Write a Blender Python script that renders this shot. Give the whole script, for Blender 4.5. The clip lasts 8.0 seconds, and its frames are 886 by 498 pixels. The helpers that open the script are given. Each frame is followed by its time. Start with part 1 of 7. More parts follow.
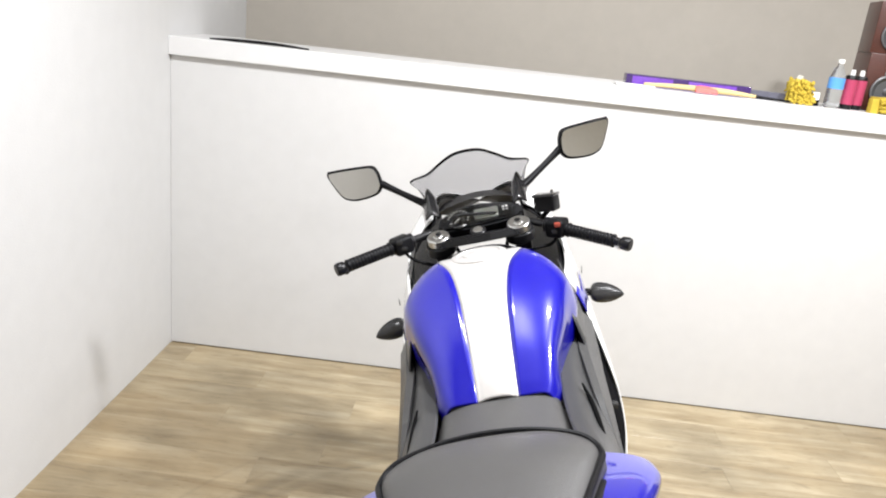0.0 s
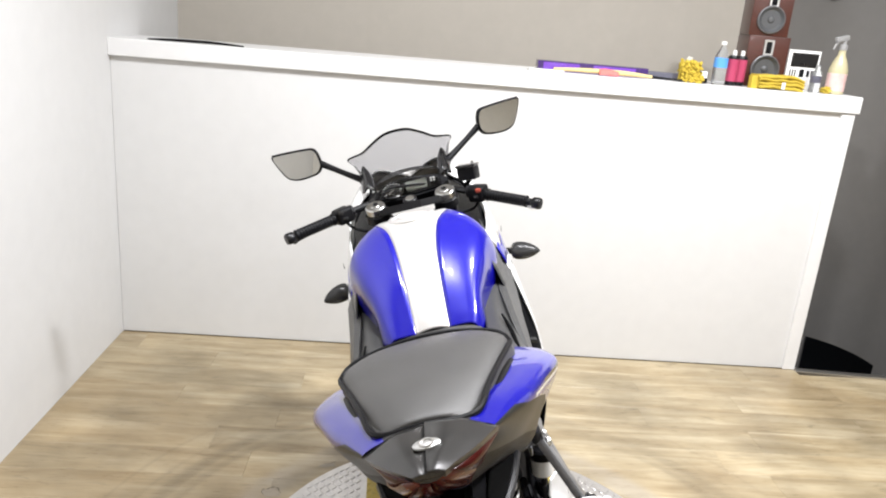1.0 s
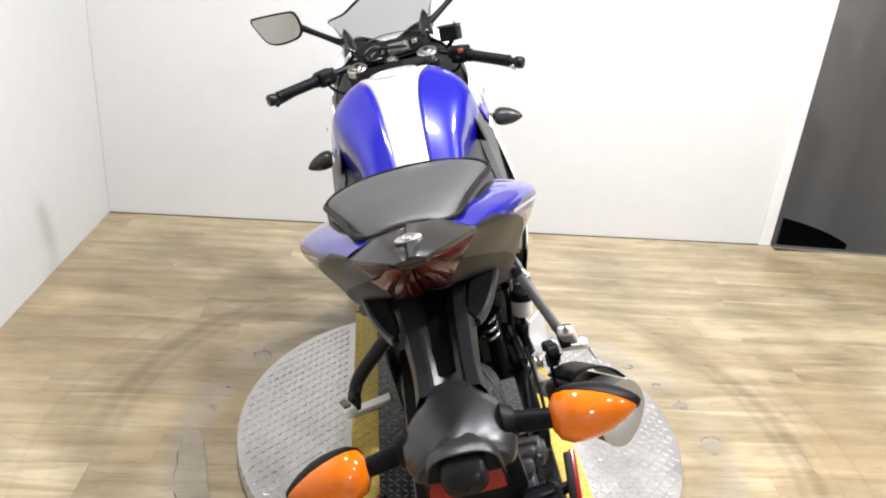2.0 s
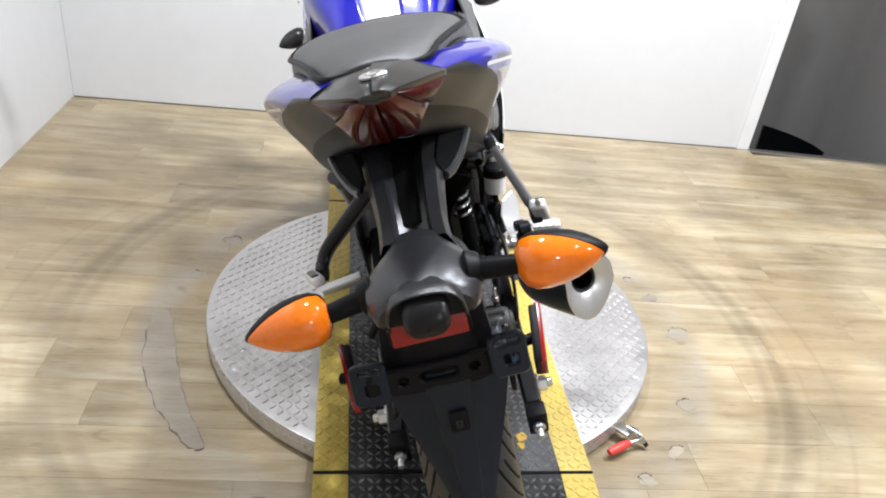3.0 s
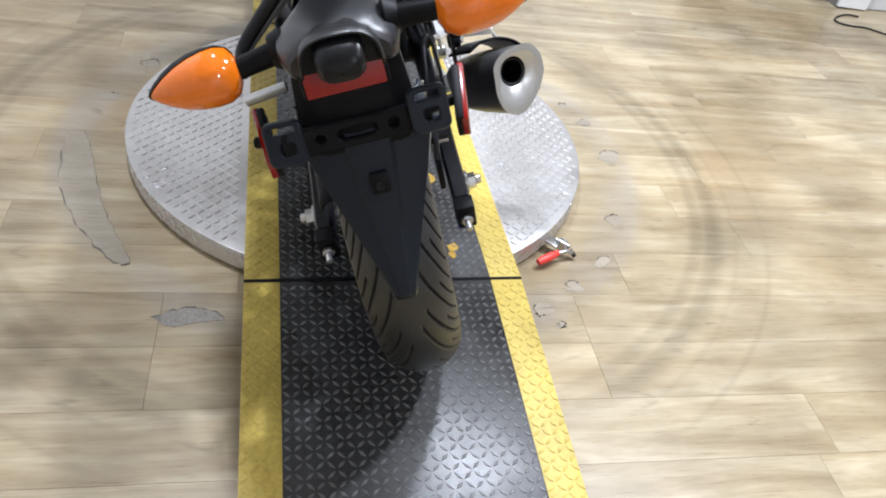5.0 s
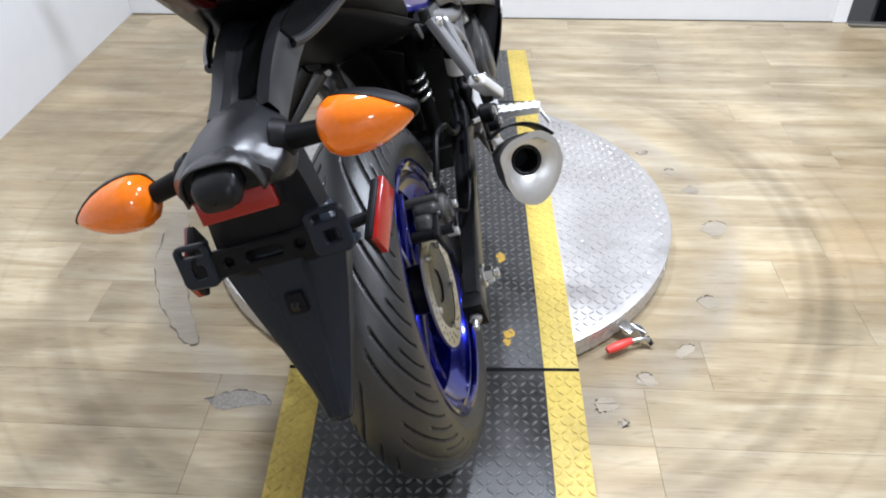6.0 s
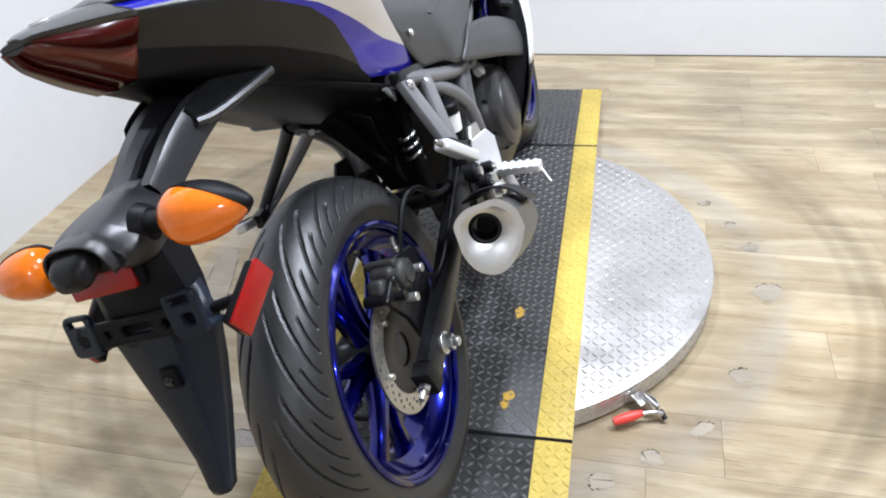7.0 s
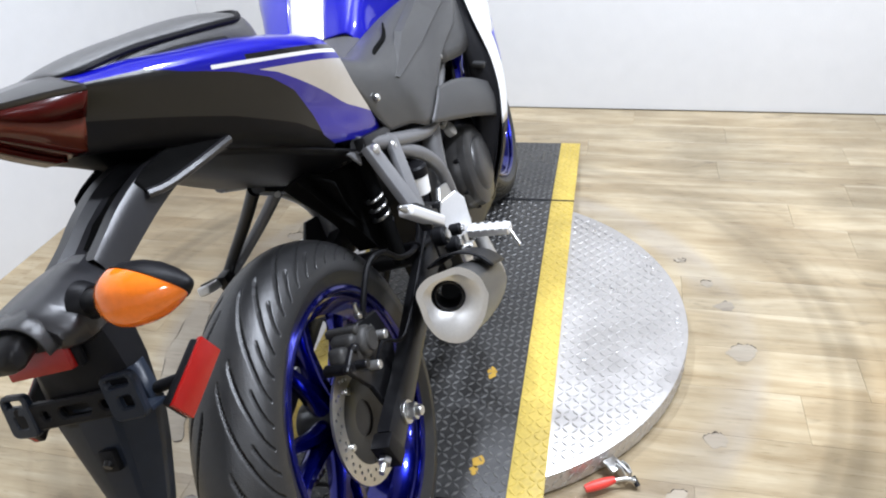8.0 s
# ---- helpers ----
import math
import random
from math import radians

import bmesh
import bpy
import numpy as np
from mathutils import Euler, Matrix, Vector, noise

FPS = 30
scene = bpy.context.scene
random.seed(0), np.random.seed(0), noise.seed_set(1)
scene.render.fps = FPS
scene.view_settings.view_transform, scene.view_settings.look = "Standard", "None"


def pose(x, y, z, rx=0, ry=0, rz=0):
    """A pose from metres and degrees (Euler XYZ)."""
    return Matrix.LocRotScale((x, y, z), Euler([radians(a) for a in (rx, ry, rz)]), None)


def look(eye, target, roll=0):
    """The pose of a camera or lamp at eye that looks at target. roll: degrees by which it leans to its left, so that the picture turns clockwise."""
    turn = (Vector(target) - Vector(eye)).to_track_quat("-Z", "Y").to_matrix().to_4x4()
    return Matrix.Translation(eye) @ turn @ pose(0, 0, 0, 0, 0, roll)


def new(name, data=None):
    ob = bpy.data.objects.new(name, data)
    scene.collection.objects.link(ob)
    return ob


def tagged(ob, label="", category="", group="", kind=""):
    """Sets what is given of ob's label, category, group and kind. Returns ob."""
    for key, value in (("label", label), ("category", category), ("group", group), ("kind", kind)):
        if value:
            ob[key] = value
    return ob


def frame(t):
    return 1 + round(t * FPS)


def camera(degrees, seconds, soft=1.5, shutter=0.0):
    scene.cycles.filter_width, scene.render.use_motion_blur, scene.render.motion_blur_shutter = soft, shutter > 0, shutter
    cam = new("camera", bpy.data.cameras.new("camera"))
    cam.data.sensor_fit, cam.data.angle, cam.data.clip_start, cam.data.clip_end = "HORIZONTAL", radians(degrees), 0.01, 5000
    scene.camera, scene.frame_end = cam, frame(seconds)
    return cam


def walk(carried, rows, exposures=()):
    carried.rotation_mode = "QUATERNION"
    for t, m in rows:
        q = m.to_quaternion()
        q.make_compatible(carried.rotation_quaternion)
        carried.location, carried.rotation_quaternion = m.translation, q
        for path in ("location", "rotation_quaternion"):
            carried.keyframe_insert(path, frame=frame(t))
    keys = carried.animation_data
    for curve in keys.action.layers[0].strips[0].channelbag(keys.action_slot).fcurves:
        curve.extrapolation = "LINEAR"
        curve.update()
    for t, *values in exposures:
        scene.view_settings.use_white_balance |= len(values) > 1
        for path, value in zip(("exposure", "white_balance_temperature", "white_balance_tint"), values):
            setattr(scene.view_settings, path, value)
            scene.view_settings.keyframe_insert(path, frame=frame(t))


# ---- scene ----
cam = camera(61.5, 8.0, 2.0)
PATH = [
    (0, (-0.236, -1.385, 1.468), (-0.289, 0.525, 0.878), 6.3),
    (0.5, (-0.198, -1.541, 1.491), (-0.185, 0.393, 0.982), 4.8),
    (1, (-0.227, -1.653, 1.467), (-0.108, 0.256, 0.881), 4.8),
    (1.5, (-0.232, -1.697, 1.433), (-0.071, 0.181, 0.764), 4.6),
    (1.7, (-0.223, -1.715, 1.404), (-0.057, 0.138, 0.671), 4.5),
    (2.8, (-0.206, -1.73, 1.307), (0.006, -0.003, 0.321), 7.4),
    (3, (-0.194, -1.733, 1.287), (0.047, -0.03, 0.265), 7.5),
    (3.5, (-0.183, -1.753, 1.242), (0.112, -0.126, 0.117), 8.8),
    (4, (-0.176, -1.769, 1.207), (0.179, -0.218, -0.004), 10.2),
    (4.5, (-0.173, -1.78, 1.183), (0.223, -0.291, -0.092), 11.4),
    (4.7, (-0.174, -1.787, 1.175), (0.235, -0.317, -0.118), 11.7),
    (5.8, (0.04, -1.743, 1.214), (0.219, -0.221, -0.071), 1.7),
    (6, (0.142, -1.7, 1.226), (0.048, -0.127, -0.005), -0.6),
    (6.2, (0.256, -1.676, 1.243), (-0.009, -0.086, 0.06), -0.6),
    (6.5, (0.365, -1.645, 1.253), (-0.033, -0.08, 0.073), -3.6),
    (7, (0.432, -1.595, 1.26), (-0.039, -0.044, 0.089), -6.0),
    (7.5, (0.458, -1.561, 1.277), (-0.005, 0.028, 0.154), -6.1),
    (8, (0.465, -1.549, 1.281), (0.015, 0.071, 0.199), -4.8),
]
walk(cam, [(t, look(eye, target, roll)) for t, eye, target, roll in PATH], [(0.0, 0.10, 6300, 10), (1.7, 0.12, 6300, 10), (3.0, 0.14, 5950, 10), (4.5, 0.09, 5720, 10), (6.0, 0.08, 5640, 10), (8.0, 0.06, 5680, 10)])

# ---- light ----
world = bpy.data.worlds.new("world")
scene.world = world
world.use_nodes = True
world.node_tree.nodes["Background"].inputs[0].default_value = (0.75, 0.82, 1.0, 1)
world.node_tree.nodes["Background"].inputs[1].default_value = 0.15


# ---- mesh helpers ----
def mesh_object(name, bm, mat, smooth=True):
    me = bpy.data.meshes.new(name)
    bmesh.ops.recalc_face_normals(bm, faces=bm.faces)
    for f in bm.faces:
        f.smooth = smooth
    bm.to_mesh(me)
    bm.free()
    for m in mat if isinstance(mat, (list, tuple)) else [mat]:
        me.materials.append(m)
    if smooth:
        me.set_sharp_from_angle(angle=radians(38))
    return new(name, me)


def part(name, bm, mat, parent, label="", smooth=True):
    ob = mesh_object(name, bm, mat, smooth)
    ob.parent = parent
    return tagged(ob, label)


def thing(name, label, category, group="", kind="", m=None):
    ob = new(name)
    ob.empty_display_size = 0.1
    if m is not None:
        ob.matrix_world = m
    return tagged(ob, label, category, group, kind)


def structure(name, bm, mat, label, category, smooth=False):
    return tagged(mesh_object(name, bm, mat, smooth), label, category, "", "structure")


def box(size, at=(0, 0, 0), bevel=0.0, turn=(0, 0, 0), bm=None, seg=2):
    """A box with bevelled edges; size in full lengths."""
    own = bmesh.new()
    bmesh.ops.create_cube(own, size=1)
    bmesh.ops.scale(own, vec=size, verts=own.verts)
    if bevel:
        bmesh.ops.bevel(own, geom=own.edges[:], offset=bevel, segments=seg, affect="EDGES", profile=0.6)
    bmesh.ops.transform(own, matrix=pose(*at, *turn), verts=own.verts)
    return join(bm, own)


def join(bm, own):
    if bm is None:
        return own
    tmp = bpy.data.meshes.new("tmp")
    own.to_mesh(tmp)
    own.free()
    bm.from_mesh(tmp)
    bpy.data.meshes.remove(tmp)
    return bm


def frame_on(axis):
    """A rotation that takes z onto the axis."""
    return Vector(axis).normalized().to_track_quat("Z", "Y").to_matrix().to_4x4()


def turned(profile, start, axis, seg=32, bm=None, closed=False):
    """Spins (distance along the axis, radius) pairs round the axis from start."""
    own = bmesh.new()
    m = Matrix.Translation(start) @ frame_on(axis)
    rings = []
    for d, r in profile:
        if r < 1e-5:
            rings.append([own.verts.new(m @ Vector((0, 0, d)))])
        else:
            rings.append([own.verts.new(m @ Vector((r * math.cos(a), r * math.sin(a), d))) for a in (2 * math.pi * i / seg for i in range(seg))])
    pairs = list(zip(rings, rings[1:])) + ([(rings[-1], rings[0])] if closed else [])
    for a, b in pairs:
        for i in range(seg):
            j = (i + 1) % seg
            f = [a[i % len(a)], a[j % len(a)], b[j % len(b)], b[i % len(b)]]
            f = list(dict.fromkeys(f))
            if len(f) > 2:
                own.faces.new(f)
    if not closed:
        for ring in (rings[0], rings[-1]):
            if len(ring) > 2:
                own.faces.new(ring)
    return join(bm, own)


def rod(a, b, r, r2=None, seg=14, bm=None, bevel=0.0):
    """A round bar from a to b."""
    a, b = Vector(a), Vector(b)
    d = (b - a).length
    r2 = r if r2 is None else r2
    e = min(bevel, d / 3)
    prof = [(0, r - e), (e, r), (d - e, r2), (d, r2 - e)] if e else [(0, r), (d, r2)]
    return turned(prof, a, b - a, seg, bm)


def curve(points, n):
    """Catmull-Rom through the points, n steps a span."""
    p = [np.array(q, float) for q in points]
    p = [2 * p[0] - p[1]] + p + [2 * p[-1] - p[-2]]
    out = []
    for i in range(1, len(p) - 2):
        for k in range(n):
            t = k / n
            out.append(0.5 * ((2 * p[i]) + (p[i + 1] - p[i - 1]) * t + (2 * p[i - 1] - 5 * p[i] + 4 * p[i + 1] - p[i + 2]) * t * t + (3 * p[i] - p[i - 1] - 3 * p[i + 1] + p[i + 2]) * t ** 3))
    out.append(p[-2])
    return out


def tube(points, r, n=6, seg=10, bm=None, flat=1.0):
    """A bent round bar; r may be a list, one radius a point."""
    pts = curve(points, n)
    rad = curve([(v,) for v in r], n) if isinstance(r, (list, tuple)) else [(r,)] * len(pts)
    own = bmesh.new()
    rings, side = [], None
    for i, p in enumerate(pts):
        way = Vector(pts[min(i + 1, len(pts) - 1)] - pts[max(i - 1, 0)]).normalized()
        if side is None:
            side = way.orthogonal().normalized()
        side = (side - way * side.dot(way)).normalized()
        up = way.cross(side)
        rings.append([own.verts.new(Vector(p) + float(rad[i][0]) * (math.cos(a) * side + flat * math.sin(a) * up)) for a in (2 * math.pi * k / seg for k in range(seg))])
    for a, b in zip(rings, rings[1:]):
        for k in range(seg):
            own.faces.new((a[k], a[(k + 1) % seg], b[(k + 1) % seg], b[k]))
    own.faces.new(rings[0])
    own.faces.new(rings[-1])
    return join(bm, own)


def plate(outline, thick, m=None, bevel=0.0, holes=(), bm=None, seg=1):
    """A flat plate: an outline in x, y, thickness along z, moved by m."""
    own = bmesh.new()
    loops = [outline, *holes]
    edges = []
    for loop in loops:
        v = [own.verts.new((x, y, 0)) for x, y in loop]
        edges += [own.edges.new((v[i], v[(i + 1) % len(v)])) for i in range(len(v))]
    if holes:
        bmesh.ops.triangle_fill(own, use_beauty=True, use_dissolve=False, edges=edges)
    else:
        own.faces.new(own.verts[:])
    geo = bmesh.ops.extrude_face_region(own, geom=own.faces[:])
    bmesh.ops.translate(own, vec=(0, 0, thick), verts=[g for g in geo["geom"] if isinstance(g, bmesh.types.BMVert)])
    bmesh.ops.recalc_face_normals(own, faces=own.faces)
    if bevel:
        rim = [e for e in own.edges if len(e.link_faces) == 2 and e.calc_face_angle() > 0.9]
        bmesh.ops.bevel(own, geom=rim, offset=bevel, segments=seg, affect="EDGES")
    bmesh.ops.translate(own, vec=(0, 0, -thick / 2), verts=own.verts)
    if m is not None:
        bmesh.ops.transform(own, matrix=m, verts=own.verts)
    return join(bm, own)


def ring_pts(r, n=24, cx=0.0, cy=0.0, r2=None):
    return [(cx + r * math.cos(2 * math.pi * i / n), cy + (r2 or r) * math.sin(2 * math.pi * i / n)) for i in range(n)]


def rounded(w, h, r, n=5, cx=0.0, cy=0.0):
    out = []
    for sx, sy, a in ((1, 1, 0), (-1, 1, 90), (-1, -1, 180), (1, -1, 270)):
        out += [(cx + sx * (w / 2 - r) + r * math.cos(radians(a + 90 * i / n)), cy + sy * (h / 2 - r) + r * math.sin(radians(a + 90 * i / n))) for i in range(n + 1)]
    return out


def smooth_grid(ctrl, nu, nv, wrap=False):
    """A dense grid through a grid of control points (rows of equal length)."""
    rows = [np.array(curve(list(r) + ([r[0]] if wrap else []), nv)) for r in ctrl]
    rows = np.array(rows)
    return np.swapaxes(np.array([np.array(curve(list(rows[:, j]), nu)) for j in range(rows.shape[1])]), 0, 1)


def grid_mesh(g, keep=None, bm=None, caps=False):
    """Faces of a grid of points; keep(i, j, centre) picks them."""
    own = bmesh.new()
    vs = {}
    nu, nv = g.shape[:2]

    def v(i, j):
        if (i, j) not in vs:
            vs[i, j] = own.verts.new(g[i, j])
        return vs[i, j]
    for i in range(nu - 1):
        for j in range(nv - 1):
            c = (g[i, j] + g[i + 1, j] + g[i, j + 1] + g[i + 1, j + 1]) / 4
            if keep is None or keep(i, j, c):
                own.faces.new((v(i, j), v(i + 1, j), v(i + 1, j + 1), v(i, j + 1)))
    if caps:
        for i in (0, nu - 1):
            own.faces.new([v(i, j) for j in range(nv)])
    bmesh.ops.remove_doubles(own, verts=own.verts, dist=1e-5)
    return join(bm, own)


def mirrored_rows(half):
    """Right halves of cross-sections, from the middle outwards, made whole from left to right."""
    return [[(-x, y, z) for x, y, z in reversed(r[1:] if abs(r[0][0]) < 1e-6 else r)] + list(r) for r in half]


def thick(ob, t, offset=-1.0):
    mod = ob.modifiers.new("thickness", "SOLIDIFY")
    mod.thickness, mod.offset = t, offset
    return ob


# ---- materials ----
def material(name, color, rough=0.5, metal=0.0, bump=0.0, bump_scale=300.0, vary=0.08, vary_scale=6.0, coat=0.0, spec=0.5, trans=0.0, ior=1.45, rand=0.0, stretch=(1, 1, 1), rough_vary=0.0):
    """Principled surface with colour variation at two scales and fine relief."""
    m = bpy.data.materials.new(name)
    m.use_nodes = True
    nt = m.node_tree
    b = nt.nodes["Principled BSDF"]
    b.inputs["Roughness"].default_value, b.inputs["Metallic"].default_value = rough, metal
    b.inputs["Coat Weight"].default_value, b.inputs["Specular IOR Level"].default_value = coat, spec
    b.inputs["Coat Roughness"].default_value = 0.04
    b.inputs["Transmission Weight"].default_value, b.inputs["IOR"].default_value = trans, ior
    co = nt.nodes.new("ShaderNodeTexCoord")
    mp = nt.nodes.new("ShaderNodeMapping")
    mp.inputs["Scale"].default_value = stretch
    nt.links.new(co.outputs["Object"], mp.inputs[0])
    n1 = nt.nodes.new("ShaderNodeTexNoise")
    n1.inputs["Scale"].default_value, n1.inputs["Detail"].default_value = vary_scale, 6
    n2 = nt.nodes.new("ShaderNodeTexNoise")
    n2.inputs["Scale"].default_value, n2.inputs["Detail"].default_value = vary_scale * 12, 3
    nt.links.new(mp.outputs[0], n1.inputs[0])
    nt.links.new(mp.outputs[0], n2.inputs[0])
    ad = nt.nodes.new("ShaderNodeMath")
    ad.operation = "ADD"
    nt.links.new(n1.outputs[0], ad.inputs[0])
    nt.links.new(n2.outputs[0], ad.inputs[1])
    rg = nt.nodes.new("ShaderNodeMapRange")
    rg.inputs[1].default_value, rg.inputs[2].default_value = 0.6, 1.4
    rg.inputs[3].default_value, rg.inputs[4].default_value = 1 - vary, 1 + vary
    nt.links.new(ad.outputs[0], rg.inputs[0])
    hs = nt.nodes.new("ShaderNodeHueSaturation")
    hs.inputs["Color"].default_value = (*color, 1)
    last = rg.outputs[0]
    if rand:
        oi = nt.nodes.new("ShaderNodeObjectInfo")
        r2 = nt.nodes.new("ShaderNodeMapRange")
        r2.inputs[3].default_value, r2.inputs[4].default_value = 1 - rand, 1 + rand
        nt.links.new(oi.outputs["Random"], r2.inputs[0])
        mu = nt.nodes.new("ShaderNodeMath")
        mu.operation = "MULTIPLY"
        nt.links.new(last, mu.inputs[0])
        nt.links.new(r2.outputs[0], mu.inputs[1])
        last = mu.outputs[0]
    nt.links.new(last, hs.inputs["Value"])
    nt.links.new(hs.outputs[0], b.inputs["Base Color"])
    if rough_vary:
        r3 = nt.nodes.new("ShaderNodeMapRange")
        r3.inputs[1].default_value, r3.inputs[2].default_value = 0.3, 0.7
        r3.inputs[3].default_value, r3.inputs[4].default_value = max(0.02, rough - rough_vary), min(1, rough + rough_vary)
        nt.links.new(n1.outputs[0], r3.inputs[0])
        nt.links.new(r3.outputs[0], b.inputs["Roughness"])
    if bump:
        n3 = nt.nodes.new("ShaderNodeTexNoise")
        n3.inputs["Scale"].default_value, n3.inputs["Detail"].default_value = bump_scale, 4
        nt.links.new(mp.outputs[0], n3.inputs[0])
        bp = nt.nodes.new("ShaderNodeBump")
        bp.inputs["Strength"].default_value, bp.inputs["Distance"].default_value = bump, 0.002
        nt.links.new(n3.outputs[0], bp.inputs["Height"])
        nt.links.new(bp.outputs[0], b.inputs["Normal"])
    return m


WHITE_WALL = material("white wall paint", (0.63, 0.63, 0.625), 0.55, bump=0.25, bump_scale=160, vary=0.03, vary_scale=1.2)
TRIM = material("white gloss trim paint", (0.70, 0.70, 0.695), 0.4, bump=0.15, bump_scale=60, vary=0.03, vary_scale=2)
BEIGE = material("beige wall paint", (0.44, 0.408, 0.357), 0.7, bump=0.25, bump_scale=160, vary=0.04, vary_scale=1.5)
CREAM = material("cream wall paint", (0.74, 0.72, 0.67), 0.7, bump=0.25, bump_scale=160, vary=0.04, vary_scale=1.5)
LOW_BOUNCE = material("drab paint to cut bounce light", (0.34, 0.33, 0.31), 0.7, bump=0.25, bump_scale=160, vary=0.04, vary_scale=1.5)
CEILING = material("white ceiling", (0.75, 0.75, 0.74), 0.8, bump=0.3, bump_scale=90, vary=0.04)
# near-black base colour that stands in for the darkness of the lower room
UNLIT_BLACK = material("black for an unlit room", (0.03, 0.03, 0.028), 0.6, vary=0.2)
ALU = material("scuffed aluminium plate", (0.58, 0.562, 0.545), 0.34, metal=0.85, bump=0.1, bump_scale=400, vary=0.12, vary_scale=5, rough_vary=0.12)
BLACK_PLATE = material("worn black diamond plate", (0.027, 0.0265, 0.026), 0.30, metal=0.0, bump=0.2, bump_scale=500, vary=0.6, vary_scale=5, rough_vary=0.18)
YELLOW = material("worn yellow safety paint", (0.49, 0.37, 0.075), 0.5, bump=0.3, bump_scale=250, vary=0.26, vary_scale=9)
BLUE = material("metallic blue paint", (0.005, 0.004, 0.28), 0.28, metal=0.1, vary=0.05, coat=1.0, spec=0.25, bump=0.03, bump_scale=1500)
SILVER = material("silver paint", (0.62, 0.605, 0.59), 0.34, metal=0.45, vary=0.03, coat=0.8, bump=0.03, bump_scale=1500)
WHITE_PAINT = material("white paint", (0.78, 0.78, 0.77), 0.3, vary=0.02, coat=0.8)
GREY_PLASTIC = material("dark grey satin plastic", (0.026, 0.026, 0.0265), 0.25, bump=0.15, bump_scale=1200, vary=0.1, spec=0.40)
TAIL_GREY = material("dark grey metallic paint", (0.048, 0.047, 0.047), 0.32, metal=0.6, bump=0.05, bump_scale=1500, vary=0.06, coat=0.3)
# the tail's grey again, darkened where the side catches less light
SHADED_SIDE = material("satin tail grey, darkened for the shaded side", (0.013, 0.0127, 0.012), 0.36, bump=0.05, bump_scale=1500, vary=0.08, spec=0.4)
BLACK_PLASTIC = material("black plastic", (0.006, 0.006, 0.007), 0.42, bump=0.15, bump_scale=900, vary=0.2, spec=0.14)
GLOSS_BLACK = material("gloss black", (0.008, 0.008, 0.009), 0.18, vary=0.1, coat=0.5)
SEAT = material("black grained vinyl", (0.048, 0.047, 0.046), 0.42, spec=0.9, bump=0.4, bump_scale=700, vary=0.12, vary_scale=8)
RUBBER = material("tyre rubber", (0.015, 0.015, 0.0155), 0.38, spec=0.8, bump=0.25, bump_scale=500, vary=0.25, vary_scale=9)
# darker than the rubber: shade inside grooves and openings, put into colour
RECESS_BLACK = material("recess black for shade", (0.008, 0.008, 0.008), 0.9, vary=0.2)
BLUE_RIM = material("anodised blue wheel paint", (0.004, 0.006, 0.17), 0.17, metal=0.9, vary=0.06, coat=0.7)
STEEL = material("bright steel", (0.62, 0.62, 0.61), 0.28, metal=1.0, vary=0.1, vary_scale=30, bump=0.05)
BRUSHED = material("brushed stainless", (0.56, 0.55, 0.53), 0.36, metal=1.0, vary=0.08, vary_scale=20, bump=0.12, bump_scale=800)
CAST = material("cast aluminium", (0.62, 0.62, 0.61), 0.4, metal=0.9, vary=0.1, vary_scale=20, bump=0.2, bump_scale=600)
BRIGHT = material("polished bright aluminium", (0.74, 0.74, 0.74), 0.36, metal=0.45, vary=0.05, vary_scale=20, bump=0.08, bump_scale=600)
ARM_GREY = material("grey satin polypropylene", (0.017, 0.017, 0.019), 0.30, spec=0.6, bump=0.1, bump_scale=1200, vary=0.1)
MATTE_BLACK = material("matte black moulding", (0.004, 0.004, 0.004), 0.85, vary=0.3, spec=0.04, bump=0.1)
DARK_METAL = material("black painted metal", (0.008, 0.008, 0.009), 0.32, vary=0.2, bump=0.1, spec=0.3)
MATTE_GREY = material("matte grey moulded plastic", (0.048, 0.048, 0.048), 0.36, bump=0.2, bump_scale=1200, vary=0.08)
AMBER = material("amber lens", (1.0, 0.225, 0.006), 0.10, vary=0.10, vary_scale=14, coat=0.5, trans=0.22)
RED_LENS = material("red reflector", (0.24, 0.006, 0.004), 0.22, vary=0.08, coat=0.3)
TAIL_RED = material("dark red tail lens", (0.042, 0.003, 0.002), 0.24, vary=0.25, vary_scale=30, spec=0.25)
TAIL_WEDGE = material("orange-brown smoked lens", (0.105, 0.027, 0.016), 0.20, vary=0.15, vary_scale=40, coat=0.3, spec=0.3)
MIRROR = material("mirror glass", (0.85, 0.86, 0.86), 0.01, metal=1.0, vary=0.0)
SMOKE = material("smoked screen", (0.60, 0.60, 0.62), 0.03, vary=0.0, trans=1.0, ior=1.05)
GREY_FRAME = material("grey painted frame", (0.14, 0.14, 0.143), 0.34, metal=0.2, vary=0.1, bump=0.05)


